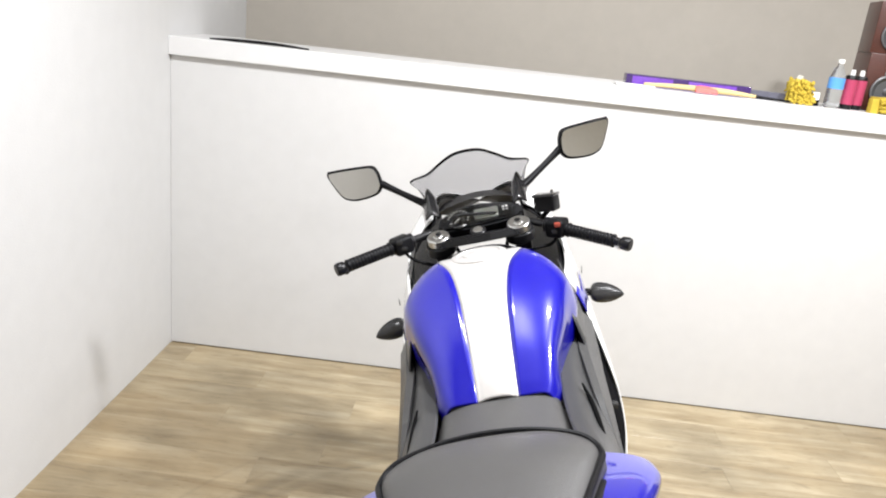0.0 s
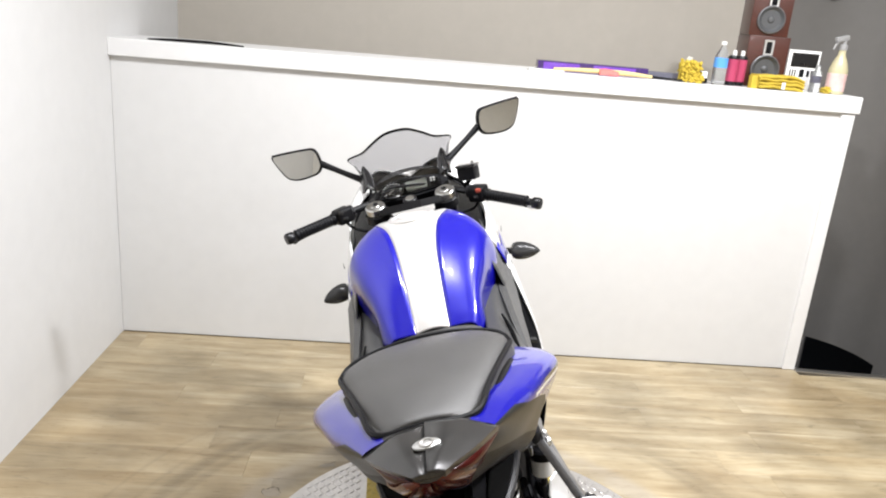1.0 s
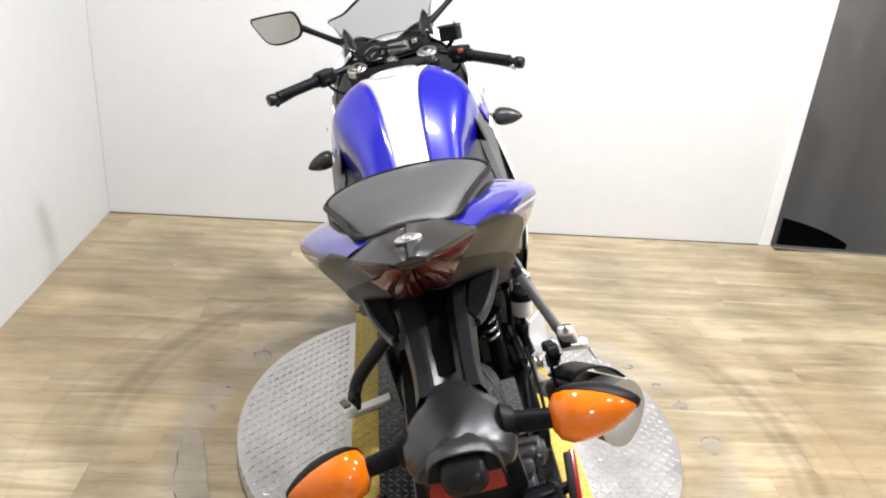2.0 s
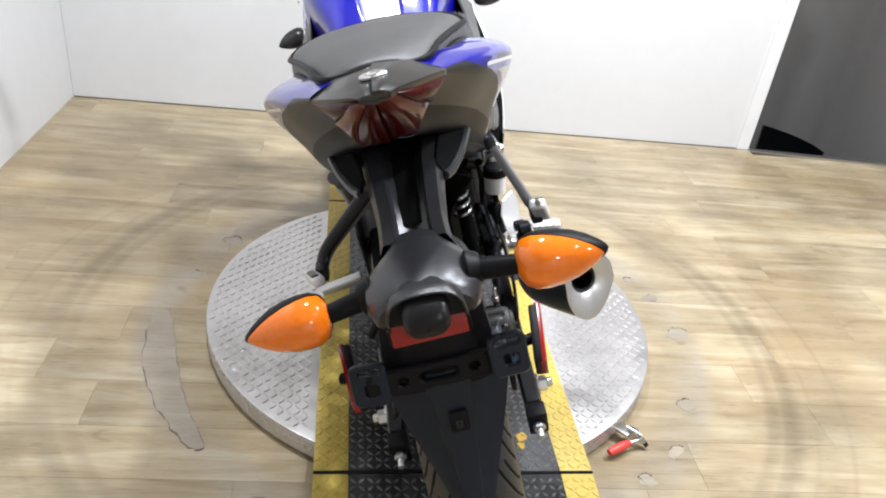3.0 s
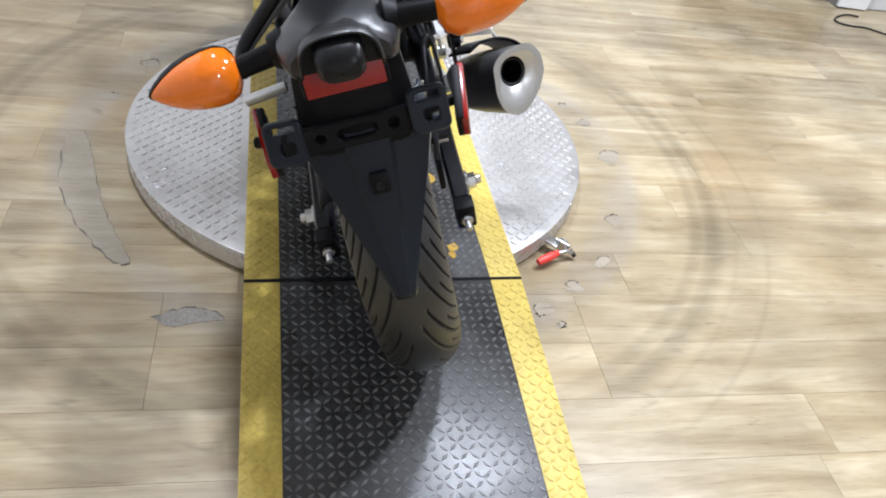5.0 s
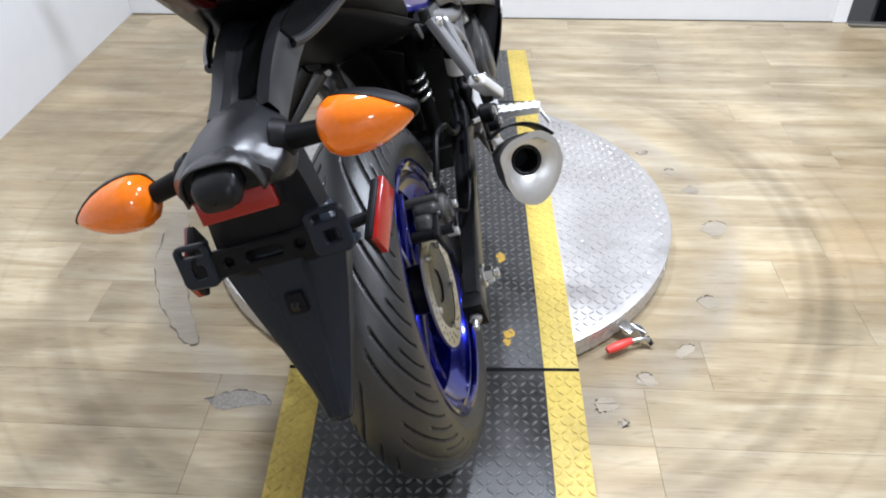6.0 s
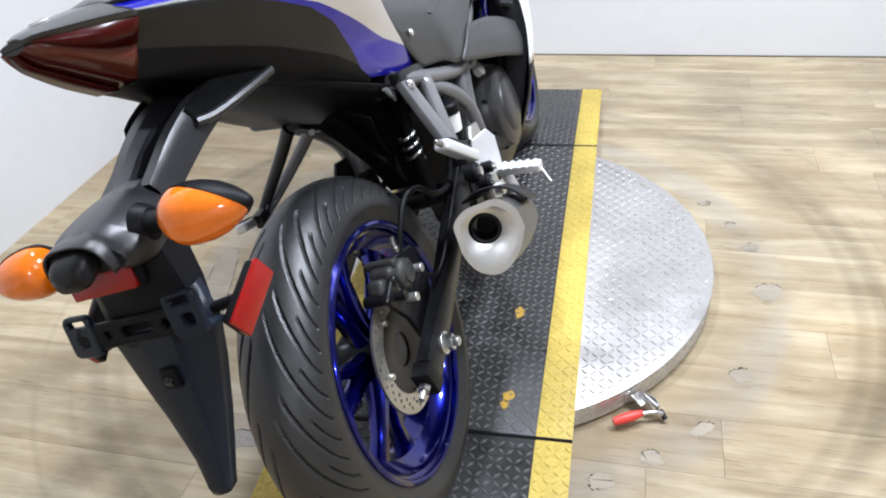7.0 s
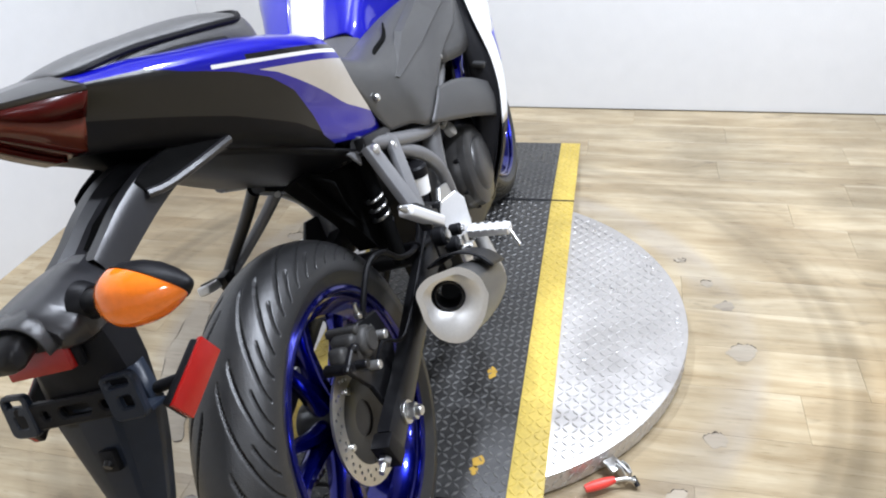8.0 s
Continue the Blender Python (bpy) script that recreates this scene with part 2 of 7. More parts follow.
# ---- floor and walls ----
def wood_material(name="whitewashed oak plank", wear=0.0):
    """Whitewashed oak planks: grain along x, each plank a tone of its own; wear greys them."""
    m = bpy.data.materials.new(name)
    m.use_nodes = True
    nt = m.node_tree
    b = nt.nodes["Principled BSDF"]
    co = nt.nodes.new("ShaderNodeTexCoord")
    oi = nt.nodes.new("ShaderNodeObjectInfo")
    sh = nt.nodes.new("ShaderNodeVectorMath")
    sh.operation = "MULTIPLY_ADD"
    sh.inputs[1].default_value = (1, 1, 1)
    cb = nt.nodes.new("ShaderNodeCombineXYZ")
    ml = nt.nodes.new("ShaderNodeMath")
    ml.operation = "MULTIPLY"
    ml.inputs[1].default_value = 37.0
    nt.links.new(oi.outputs["Random"], ml.inputs[0])
    nt.links.new(ml.outputs[0], cb.inputs[0])
    nt.links.new(ml.outputs[0], cb.inputs[1])
    nt.links.new(co.outputs["Object"], sh.inputs[0])
    nt.links.new(cb.outputs[0], sh.inputs[2])

    def grain(scale, stretch, detail, rough=0.6, dist=0.0):
        mp = nt.nodes.new("ShaderNodeMapping")
        mp.inputs["Scale"].default_value = stretch
        nt.links.new(sh.outputs[0], mp.inputs[0])
        n = nt.nodes.new("ShaderNodeTexNoise")
        n.inputs["Scale"].default_value, n.inputs["Detail"].default_value, n.inputs["Roughness"].default_value, n.inputs["Distortion"].default_value = scale, detail, rough, dist
        nt.links.new(mp.outputs[0], n.inputs[0])
        return n
    big = grain(3.0, (0.7, 6, 1), 5, 0.6, 0.6)
    fine = grain(22.0, (0.5, 10, 1), 4, 0.7)
    knot = grain(5.0, (1.1, 3.5, 1), 2, 0.5, 1.5)
    r1 = nt.nodes.new("ShaderNodeValToRGB")
    cr = r1.color_ramp
    cr.elements[0].position, cr.elements[0].color = 0.25, (0.240, 0.175, 0.092, 1)
    cr.elements[1].position, cr.elements[1].color = 0.74, (0.50, 0.428, 0.295, 1)
    e = cr.elements.new(0.5)
    e.color = (0.366, 0.296, 0.183, 1)
    nt.links.new(big.outputs[0], r1.inputs[0])
    r2 = nt.nodes.new("ShaderNodeMapRange")
    r2.inputs[1].default_value, r2.inputs[2].default_value, r2.inputs[3].default_value, r2.inputs[4].default_value = 0.3, 0.7, 0.90, 1.08
    nt.links.new(fine.outputs[0], r2.inputs[0])
    r3 = nt.nodes.new("ShaderNodeMapRange")
    r3.inputs[1].default_value, r3.inputs[2].default_value, r3.inputs[3].default_value, r3.inputs[4].default_value = 0.22, 0.36, 0.70, 1.0
    nt.links.new(knot.outputs[0], r3.inputs[0])
    tone = nt.nodes.new("ShaderNodeMapRange")
    tone.inputs[3].default_value, tone.inputs[4].default_value = 0.85, 1.09
    nt.links.new(oi.outputs["Random"], tone.inputs[0])
    # tyre marks in rings round the turntable, broken up by noise
    geo = nt.nodes.new("ShaderNodeNewGeometry")
    dist = nt.nodes.new("ShaderNodeVectorMath")
    dist.operation = "DISTANCE"
    dist.inputs[1].default_value = (0.040, 0, 0)
    nt.links.new(geo.outputs["Position"], dist.inputs[0])
    wob = nt.nodes.new("ShaderNodeTexNoise")
    wob.inputs["Scale"].default_value, wob.inputs["Detail"].default_value = 1.6, 4
    nt.links.new(geo.outputs["Position"], wob.inputs[0])
    mark = nt.nodes.new("ShaderNodeValToRGB")
    ramp = mark.color_ramp
    stops = ((0.0, 1), (0.935, 1), (0.952, 0.80), (0.970, 0.84), (0.982, 0.92), (0.992, 0.78), (1.012, 0.70), (1.028, 0.80), (1.045, 0.96), (1.06, 0.98), (1.07, 0.88), (1.08, 0.98), (1.145, 1.0), (1.155, 0.86), (1.165, 1.0))
    ramp.elements[0].color = ramp.elements[1].color = (1, 1, 1, 1)
    ramp.elements[1].position = 1.0
    for p, c in stops[1:]:
        ramp.elements.new(p / 1.5).color = (c, c, c, 1)
    dv = nt.nodes.new("ShaderNodeMath")
    dv.operation = "DIVIDE"
    dv.inputs[1].default_value = 1.5
    nt.links.new(dist.outputs["Value"], dv.inputs[0])
    nt.links.new(dv.outputs[0], mark.inputs[0])
    fade = nt.nodes.new("ShaderNodeMapRange")
    fade.inputs[1].default_value, fade.inputs[2].default_value = 0.32, 0.50
    nt.links.new(wob.outputs[0], fade.inputs[0])
    rings = nt.nodes.new("ShaderNodeMix")
    rings.data_type = "FLOAT"
    rings.inputs[2].default_value = 1.0
    nt.links.new(fade.outputs[0], rings.inputs[0])
    nt.links.new(mark.outputs[0], rings.inputs[3])
    blot = nt.nodes.new("ShaderNodeTexNoise")
    blot.inputs["Scale"].default_value, blot.inputs["Detail"].default_value = 3.2, 6
    nt.links.new(geo.outputs["Position"], blot.inputs[0])
    dirt = nt.nodes.new("ShaderNodeMapRange")
    dirt.inputs[1].default_value, dirt.inputs[2].default_value, dirt.inputs[3].default_value, dirt.inputs[4].default_value = 0.30, 0.68, 0.70, 1.14
    nt.links.new(blot.outputs[0], dirt.inputs[0])
    v = None
    for s in (r2.outputs[0], r3.outputs[0], tone.outputs[0], rings.outputs[0], dirt.outputs[0]):
        if v is None:
            v = s
            continue
        mu = nt.nodes.new("ShaderNodeMath")
        mu.operation = "MULTIPLY"
        nt.links.new(v, mu.inputs[0])
        nt.links.new(s, mu.inputs[1])
        v = mu.outputs[0]
    hs = nt.nodes.new("ShaderNodeHueSaturation")
    # grey scuffed track of the support wheels close round the turntable
    band = nt.nodes.new("ShaderNodeValToRGB")
    bt = band.color_ramp
    bt.elements[0].color = bt.elements[1].color = (0, 0, 0, 1)
    for p, c in ((0.675, 0), (0.72, 0.50), (0.78, 0.50), (0.82, 0)):
        bt.elements.new(p / 1.5).color = (c, c, c, 1)
    nt.links.new(dv.outputs[0], band.inputs[0])
    patchy = nt.nodes.new("ShaderNodeMapRange")
    patchy.inputs[1].default_value, patchy.inputs[2].default_value = 0.38, 0.58
    nt.links.new(blot.outputs[0], patchy.inputs[0])
    track = nt.nodes.new("ShaderNodeMath")
    track.operation = "MULTIPLY"
    nt.links.new(band.outputs[0], track.inputs[0])
    nt.links.new(patchy.outputs[0], track.inputs[1])
    worn = nt.nodes.new("ShaderNodeMix")
    worn.data_type = "RGBA"
    worn.inputs[7].default_value = (0.298, 0.272, 0.235, 1)
    most = nt.nodes.new("ShaderNodeMath")
    most.operation = "MAXIMUM"
    most.inputs[1].default_value = wear
    nt.links.new(track.outputs[0], most.inputs[0])
    nt.links.new(most.outputs[0], worn.inputs[0])
    spill = nt.nodes.new("ShaderNodeTexNoise")
    spill.inputs["Scale"].default_value, spill.inputs["Detail"].default_value, spill.inputs["Distortion"].default_value = 1.25, 7, 0.8
    nt.links.new(geo.outputs["Position"], spill.inputs[0])
    amount = nt.nodes.new("ShaderNodeMapRange")
    amount.inputs[1].default_value, amount.inputs[2].default_value, amount.inputs[4].default_value = 0.46, 0.66, 0.55
    nt.links.new(spill.outputs[0], amount.inputs[0])
    stain = nt.nodes.new("ShaderNodeMix")
    stain.data_type = "RGBA"
    stain.inputs[7].default_value = (0.270, 0.192, 0.098, 1)
    nt.links.new(amount.outputs[0], stain.inputs[0])
    nt.links.new(r1.outputs[0], stain.inputs[6])
    nt.links.new(stain.outputs[2], worn.inputs[6])
    nt.links.new(worn.outputs[2], hs.inputs["Color"])
    nt.links.new(v, hs.inputs["Value"])
    nt.links.new(hs.outputs[0], b.inputs["Base Color"])
    rr = nt.nodes.new("ShaderNodeMapRange")
    rr.inputs[1].default_value, rr.inputs[2].default_value, rr.inputs[3].default_value, rr.inputs[4].default_value = 0.3, 0.7, 0.24, 0.42
    nt.links.new(fine.outputs[0], rr.inputs[0])
    nt.links.new(rr.outputs[0], b.inputs["Roughness"])
    bp = nt.nodes.new("ShaderNodeBump")
    bp.inputs["Strength"].default_value, bp.inputs["Distance"].default_value = 0.15, 0.001
    nt.links.new(fine.outputs[0], bp.inputs["Height"])
    nt.links.new(bp.outputs[0], b.inputs["Normal"])
    return m


WOOD = wood_material()
WALL_X, WALL_Y, BACK_Y, END_X, RIGHT_X = -1.455, 1.533, 2.47, 1.705, 2.44
LIP_Y = WALL_Y - 0.05
FRONT_Y, EAST_X, TOP = -5.0, 5.0, 2.9

floor_bm = box((EAST_X - WALL_X, LIP_Y - FRONT_Y, 0.2), ((EAST_X + WALL_X) / 2, (LIP_Y + FRONT_Y) / 2, -0.1045))
box((END_X - WALL_X, 0.14, 0.2), ((END_X + WALL_X) / 2, LIP_Y + 0.07, -0.1045), bm=floor_bm)
floor = structure("floor", floor_bm, WOOD, "whitewashed oak plank floor with scuffs", "floor")
structure("wall_west", box((0.15, BACK_Y - FRONT_Y + 0.3, TOP + 1.5), (WALL_X - 0.075, (BACK_Y + FRONT_Y) / 2, (TOP - 1.5) / 2)), WHITE_WALL, "plain white painted side wall", "wall")
structure("wall_north", box((3.10, 0.15, TOP + 1.5), (WALL_X + 1.55, BACK_Y + 0.075, (TOP - 1.5) / 2)), BEIGE, "beige painted wall behind the stairwell", "wall")
structure("wall_south", box((EAST_X - WALL_X + 0.3, 0.15, TOP), ((EAST_X + WALL_X) / 2, FRONT_Y - 0.075, TOP / 2)), CREAM, "plain cream wall", "wall")
# out of view; its dull colour is added to throw less light back
structure("wall_east", box((0.15, BACK_Y - FRONT_Y, TOP + 1.5), (EAST_X + 0.075, (BACK_Y + FRONT_Y) / 2, (TOP - 1.5) / 2)), LOW_BOUNCE, "unseen closing wall, drab to cut bounce light", "wall")
structure("ceiling", box((EAST_X - WALL_X + 0.3, BACK_Y - FRONT_Y + 0.3, 0.1), ((EAST_X + WALL_X) / 2, (BACK_Y + FRONT_Y) / 2, TOP + 0.05)), CEILING, "plain white ceiling", "ceiling")
structure("stairwell_floor", box((EAST_X - WALL_X, BACK_Y - WALL_Y, 0.1), ((EAST_X + WALL_X) / 2, (BACK_Y + WALL_Y) / 2, -1.45)), BEIGE, "floor at the foot of the stairwell", "floor")

structure("wall_half", box((END_X - WALL_X - 0.02, 0.13, 1.223), ((END_X + WALL_X - 0.02) / 2, WALL_Y + 0.07, 0.6115), 0.004), WHITE_WALL, "white waist-high partition wall along the stairwell", "wall")
structure("trim_end", box((0.06, 0.15, 1.220), (END_X - 0.03, WALL_Y + 0.068, 0.610), 0.004), TRIM, "white end board of the partition", "trim")
structure("trim_cap", box((END_X - WALL_X + 0.012, 0.37, 0.071), ((END_X + WALL_X + 0.012) / 2, WALL_Y + 0.168, 1.2585), 0.004), TRIM, "white painted ledge board on the partition", "trim")
structure("trim_edge", box((0.80, 0.035, 0.03), (2.10, LIP_Y + 0.012, -0.008), 0.004, (0, 0, -3.5)), BRUSHED, "aluminium floor edge strip", "trim")


def downlight(x, y, power):
    """A round ceiling spot: white ring, recessed can and a glowing disc lamp in it."""
    t = thing("ceiling_light", "unseen round white ceiling downlight, switched on", "light", "ceiling lights", m=pose(x, y, TOP))
    part("trim_ring", turned([(0, 0.13), (-0.012, 0.128), (-0.016, 0.115), (-0.004, 0.105), (0, 0.105)], (0, 0, 0), (0, 0, 1), 40, closed=True), TRIM, t)
    lamp = bpy.data.lights.new("disc_lamp", "AREA")
    lamp.shape, lamp.size, lamp.energy, lamp.color = "DISK", 0.20, power, (1.0, 0.985, 0.985)
    ob = new("disc_lamp", lamp)
    ob.parent = t
    ob.location = (0, 0, -0.012)
    return t


# the last one, far south, is added to brighten mirrors and rear-facing surfaces
for lx, ly, lp in ((1.4, -1.6, 10), (1.5, -0.2, 88), (0.65, 0.15, 50), (-0.45, -0.1, 50), (3.0, -1.9, 26), (0.9, -4.1, 32)):
    downlight(lx, ly, lp)


# ---- turntable and ramps ----
TABLE = pose(0.040, 0.0, 0, 0, 0, 1.7)
TABLE_R = 0.612


def table():
    t = thing("turntable", "round aluminium diamond plate motorcycle turntable on the floor", "turntable", m=TABLE)
    part("deck", turned([(0.0562, 0), (0.0562, TABLE_R), (0.054, TABLE_R + 0.0015), (0.008, TABLE_R + 0.0015), (0.006, TABLE_R - 0.02), (0.006, 0)], (0, 0, 0), (0, 0, 1), 160), ALU, t)
    part("deck_sheet", turned([(0.0564, 0), (0.0600, 0), (0.0600, TABLE_R), (0.0590, TABLE_R + 0.003), (0.0570, TABLE_R + 0.003), (0.0564, TABLE_R)], (0, 0, 0), (0, 0, 1), 160), ALU, t)
    return t


turntable = table()
RAMP_W = 0.608


def ramp(name, y0, y1, z0, z1, label):
    t = thing(name, label, "ramp", "ramp sections", m=TABLE @ pose(-0.003, -0.015, 0))
    tilt = math.degrees(math.atan2(z1 - z0, y1 - y0))
    length = math.hypot(y1 - y0, z1 - z0)
    mid = ((y0 + y1) / 2, (z0 + z1) / 2)
    part("plate", box((RAMP_W - 0.146, length, 0.005), (0, mid[0], mid[1] - 0.0025), 0.001, (tilt, 0, 0)), BLACK_PLATE, t)
    for s in (-1, 1):
        part("yellow_edge", box((0.073, length, 0.005), (s * (RAMP_W / 2 - 0.0365), mid[0], mid[1] - 0.0025), 0.001, (tilt, 0, 0)), YELLOW, t, "yellow painted edge stripe")
    return t


ramp_mid = ramp("ramp_deck", -0.606, 0.606, 0.0655, 0.0655, "black diamond plate deck with worn yellow edges across the turntable")
ramp_near = ramp("ramp_section", -1.30, -0.612, 0.008, 0.064, "sloping black diamond plate ramp with yellow edges")
ramp_far = ramp("ramp_section", 0.612, 1.125, 0.064, 0.030, "short black diamond plate ramp with yellow edges")

# ---- motorcycle ----
BIKE = pose(0.1155, -0.723, 0.0650, 0, 0, 1.3) @ pose(0, 0, 0, 0, -17.6, 0)
bike = thing("motorcycle", "blue and silver sport motorcycle leaning on its side stand", "motorcycle", m=BIKE)


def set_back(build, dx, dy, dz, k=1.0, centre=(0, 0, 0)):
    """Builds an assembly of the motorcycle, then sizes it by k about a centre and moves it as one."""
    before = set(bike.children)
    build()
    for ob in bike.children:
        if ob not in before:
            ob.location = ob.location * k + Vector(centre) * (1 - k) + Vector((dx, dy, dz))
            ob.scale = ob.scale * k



def both(fn):
    return [fn(s) for s in (-1, 1)]


def tyre_mesh(r_out, width, rim_r, groove_n, seg, cx, cy, cz):
    """A tyre round the x axis with curved tread grooves cut into the crown."""
    half = width / 2
    prof = []
    n = 150
    for i in range(n + 1):
        u = -1 + 2 * i / n
        a = u * radians(112)
        x = half * math.sin(a) / 1.0 if abs(u) < 0.8036 else half * math.sin(math.copysign(radians(90), u)) * (1 - 0.9 * (abs(u) - 0.8036))
        drop = (1 - math.cos(min(abs(a), radians(90)))) * half * 0.92
        r = r_out - drop if abs(u) < 0.8036 else (r_out - half * 0.92) - (abs(u) - 0.8036) / 0.1964 * (r_out - half * 0.92 - rim_r)
        prof.append((u, x, r))
    verts, faces, mats = [], [], []
    for k in range(seg):
        th = 2 * math.pi * k / seg
        for u, x, r in prof:
            d = 0.0
            au = abs(u)
            if 0.05 < au < 0.72:
                pitch = 2 * math.pi * r / groove_n
                q = 1 - au / 0.76
                f = th * groove_n / (2 * math.pi) + (0.5 if u > 0 else 0.0) - 2.9 * (1 - q * q) - 0.05 * math.sin(12 * au)
                tilt = 2.9 * 2 * q / 0.76 * pitch / (half * 1.955)
                wide = 0.0021 * math.hypot(1, tilt)
                w1 = abs(f - round(f)) * pitch
                w2 = abs(f - 0.5 - round(f - 0.5)) * pitch
                far = int(round(f)) % 2
                if w1 < wide and (0.07 if far else 0.16) < au < 0.64:
                    d = 0.0045
                elif w2 < wide and 0.40 < au < 0.66:
                    d = 0.0045
            verts.append((cx + x, cy + (r - d) * math.cos(th), cz + (r - d) * math.sin(th)))
            mats.append(d > 0)
    m = n + 1
    idx = []
    for k in range(seg):
        k2 = (k + 1) % seg
        for i in range(n):
            q = (k * m + i, k2 * m + i, k2 * m + i + 1, k * m + i + 1)
            faces.append(q)
            idx.append(1 if sum(mats[v] for v in q) >= 3 else 0)
    me = bpy.data.meshes.new("tyre")
    me.from_pydata(verts, [], faces)
    me.materials.append(RUBBER)
    # groove faces are blackened beyond their real depth, as shade
    me.materials.append(RECESS_BLACK)
    me.polygons.foreach_set("material_index", idx)
    me.polygons.foreach_set("use_smooth", [True] * len(faces))
    me.update()
    return me


def wheel(name, cy, cz, r_out, width, rim_r, rim_w, groove_n, label, spoke_turn=0.0, seg=1100):
    """Cast wheel with five forked spokes; the rim carries tyre, spokes and hub."""
    h = rim_w / 2
    prof = [(-h, rim_r + 0.012), (-h + 0.004, rim_r + 0.013), (-h + 0.008, rim_r), (-h + 0.02, rim_r - 0.006), (-0.02, rim_r - 0.028), (0.02, rim_r - 0.028), (h - 0.02, rim_r - 0.006), (h - 0.008, rim_r), (h - 0.004, rim_r + 0.013), (h, rim_r + 0.012),
            (h, rim_r + 0.002), (h - 0.006, rim_r - 0.010), (h - 0.02, rim_r - 0.016), (0.022, rim_r - 0.036), (-0.022, rim_r - 0.036), (-h + 0.02, rim_r - 0.016), (-h + 0.006, rim_r - 0.010), (-h, rim_r + 0.002)]
    w = part(name, turned(prof, (0, cy, cz), (1, 0, 0), 96, closed=True), BLUE_RIM, bike, label)
    ty = new("tyre", tyre_mesh(r_out, width, rim_r + 0.006, groove_n, seg, 0, cy, cz))
    ty.parent = w
    tagged(ty, "black rubber tyre with curved tread grooves")
    for s in (-1, 1):
        e = s * (width * 0.4115 + 0.001)
        part("rim_lip", turned([(e + 0.0055 * math.cos(radians(a)), rim_r + 0.002 + 0.0065 * math.sin(radians(a))) for a in range(0, 360, 45)], (0, cy, cz), (1, 0, 0), 72, closed=True), BLUE_RIM, w)
    part("hub", turned([(-0.055, 0.034), (-0.05, 0.04), (-0.02, 0.045), (0.02, 0.045), (0.05, 0.04), (0.055, 0.034)], (0, cy, cz), (1, 0, 0), 32), DARK_METAL, w)
    for k in range(5):
        a0 = radians(72 * k + spoke_turn)
        for s in (-1, 1):
            def at(r, da, x):
                a = a0 + s * radians(da)
                return (x, cy + r * math.cos(a), cz + r * math.sin(a))
            own = bmesh.new()
            rows = []
            for r, da, wd, dp in ((0.036, 12, 0.017, 0.022), (0.085, 10, 0.013, 0.018), (0.14, 12.5, 0.011, 0.015), (rim_r - 0.032, 15.5, 0.014, 0.018)):
                a = a0 + s * radians(da)
                tv = Vector((0, -math.sin(a), math.cos(a)))
                c = Vector(at(r, da, 0))
                rows.append([own.verts.new(c + Vector((x, 0, 0)) + tv * t) for x, t in ((-dp, -wd * 0.5), (-dp, wd * 0.5), (-dp * 0.3, wd), (dp * 0.3, wd), (dp, wd * 0.5), (dp, -wd * 0.5), (dp * 0.3, -wd), (-dp * 0.3, -wd))])
            for a, b in zip(rows, rows[1:]):
                for i in range(8):
                    own.faces.new((a[i], a[(i + 1) % 8], b[(i + 1) % 8], b[i]))
            own.faces.new(rows[0])
            own.faces.new(rows[-1])
            part("spoke", own, BLUE_RIM, w)
    return w


def disc(parent, x, cy, cz, r0, r1, holes, thick_d=0.0045):
    hs = []
    for k in range(holes):
        for q, rr in enumerate((r0 + 0.010, (r0 + r1) / 2, r1 - 0.010)):
            a = 2 * math.pi * (k + q * 0.33) / holes
            hs.append(ring_pts(0.0034, 8, rr * math.cos(a), rr * math.sin(a)))
    d = part("brake_disc", plate(ring_pts(r1, 72), thick_d, pose(x, cy, cz, 90, 0, 90), 0.0, [ring_pts(r0, 60), *hs]), BRUSHED, parent, "drilled steel brake disc", False)
    return d


rear = wheel("rear_wheel", 0.0, 0.314, 0.314, 0.142, 0.218, 0.116, 26, "blue cast wheel with forked spokes", 20)
disc(rear, 0.062, 0, 0.314, 0.076, 0.110, 20)
part("disc_carrier", turned([(0.050, 0.030), (0.056, 0.060), (0.060, 0.080), (0.063, 0.080), (0.063, 0.060), (0.058, 0.030)], (0, 0, 0.314), (1, 0, 0), 40, closed=True), DARK_METAL, rear)
for k in range(5):
    a = radians(72 * k + 30)
    part("disc_bolt", rod((0.060, 0.075 * math.cos(a), 0.314 + 0.075 * math.sin(a)), (0.069, 0.075 * math.cos(a), 0.314 + 0.075 * math.sin(a)), 0.006, bevel=0.001), STEEL, rear)
part("sprocket", plate([((0.098 if i % 2 else 0.105) * math.cos(2 * math.pi * i / 88), (0.098 if i % 2 else 0.105) * math.sin(2 * math.pi * i / 88)) for i in range(88)], 0.006, pose(-0.075, 0, 0.314, 90, 0, 90), 0, [ring_pts(0.07, 40)]), STEEL, rear, "steel chain sprocket", False)
front = wheel("front_wheel", 1.38, 0.293, 0.293, 0.112, 0.218, 0.090, 28, "blue cast front wheel", 5, 480)
disc(front, -0.058, 1.38, 0.293, 0.10, 0.149, 26)

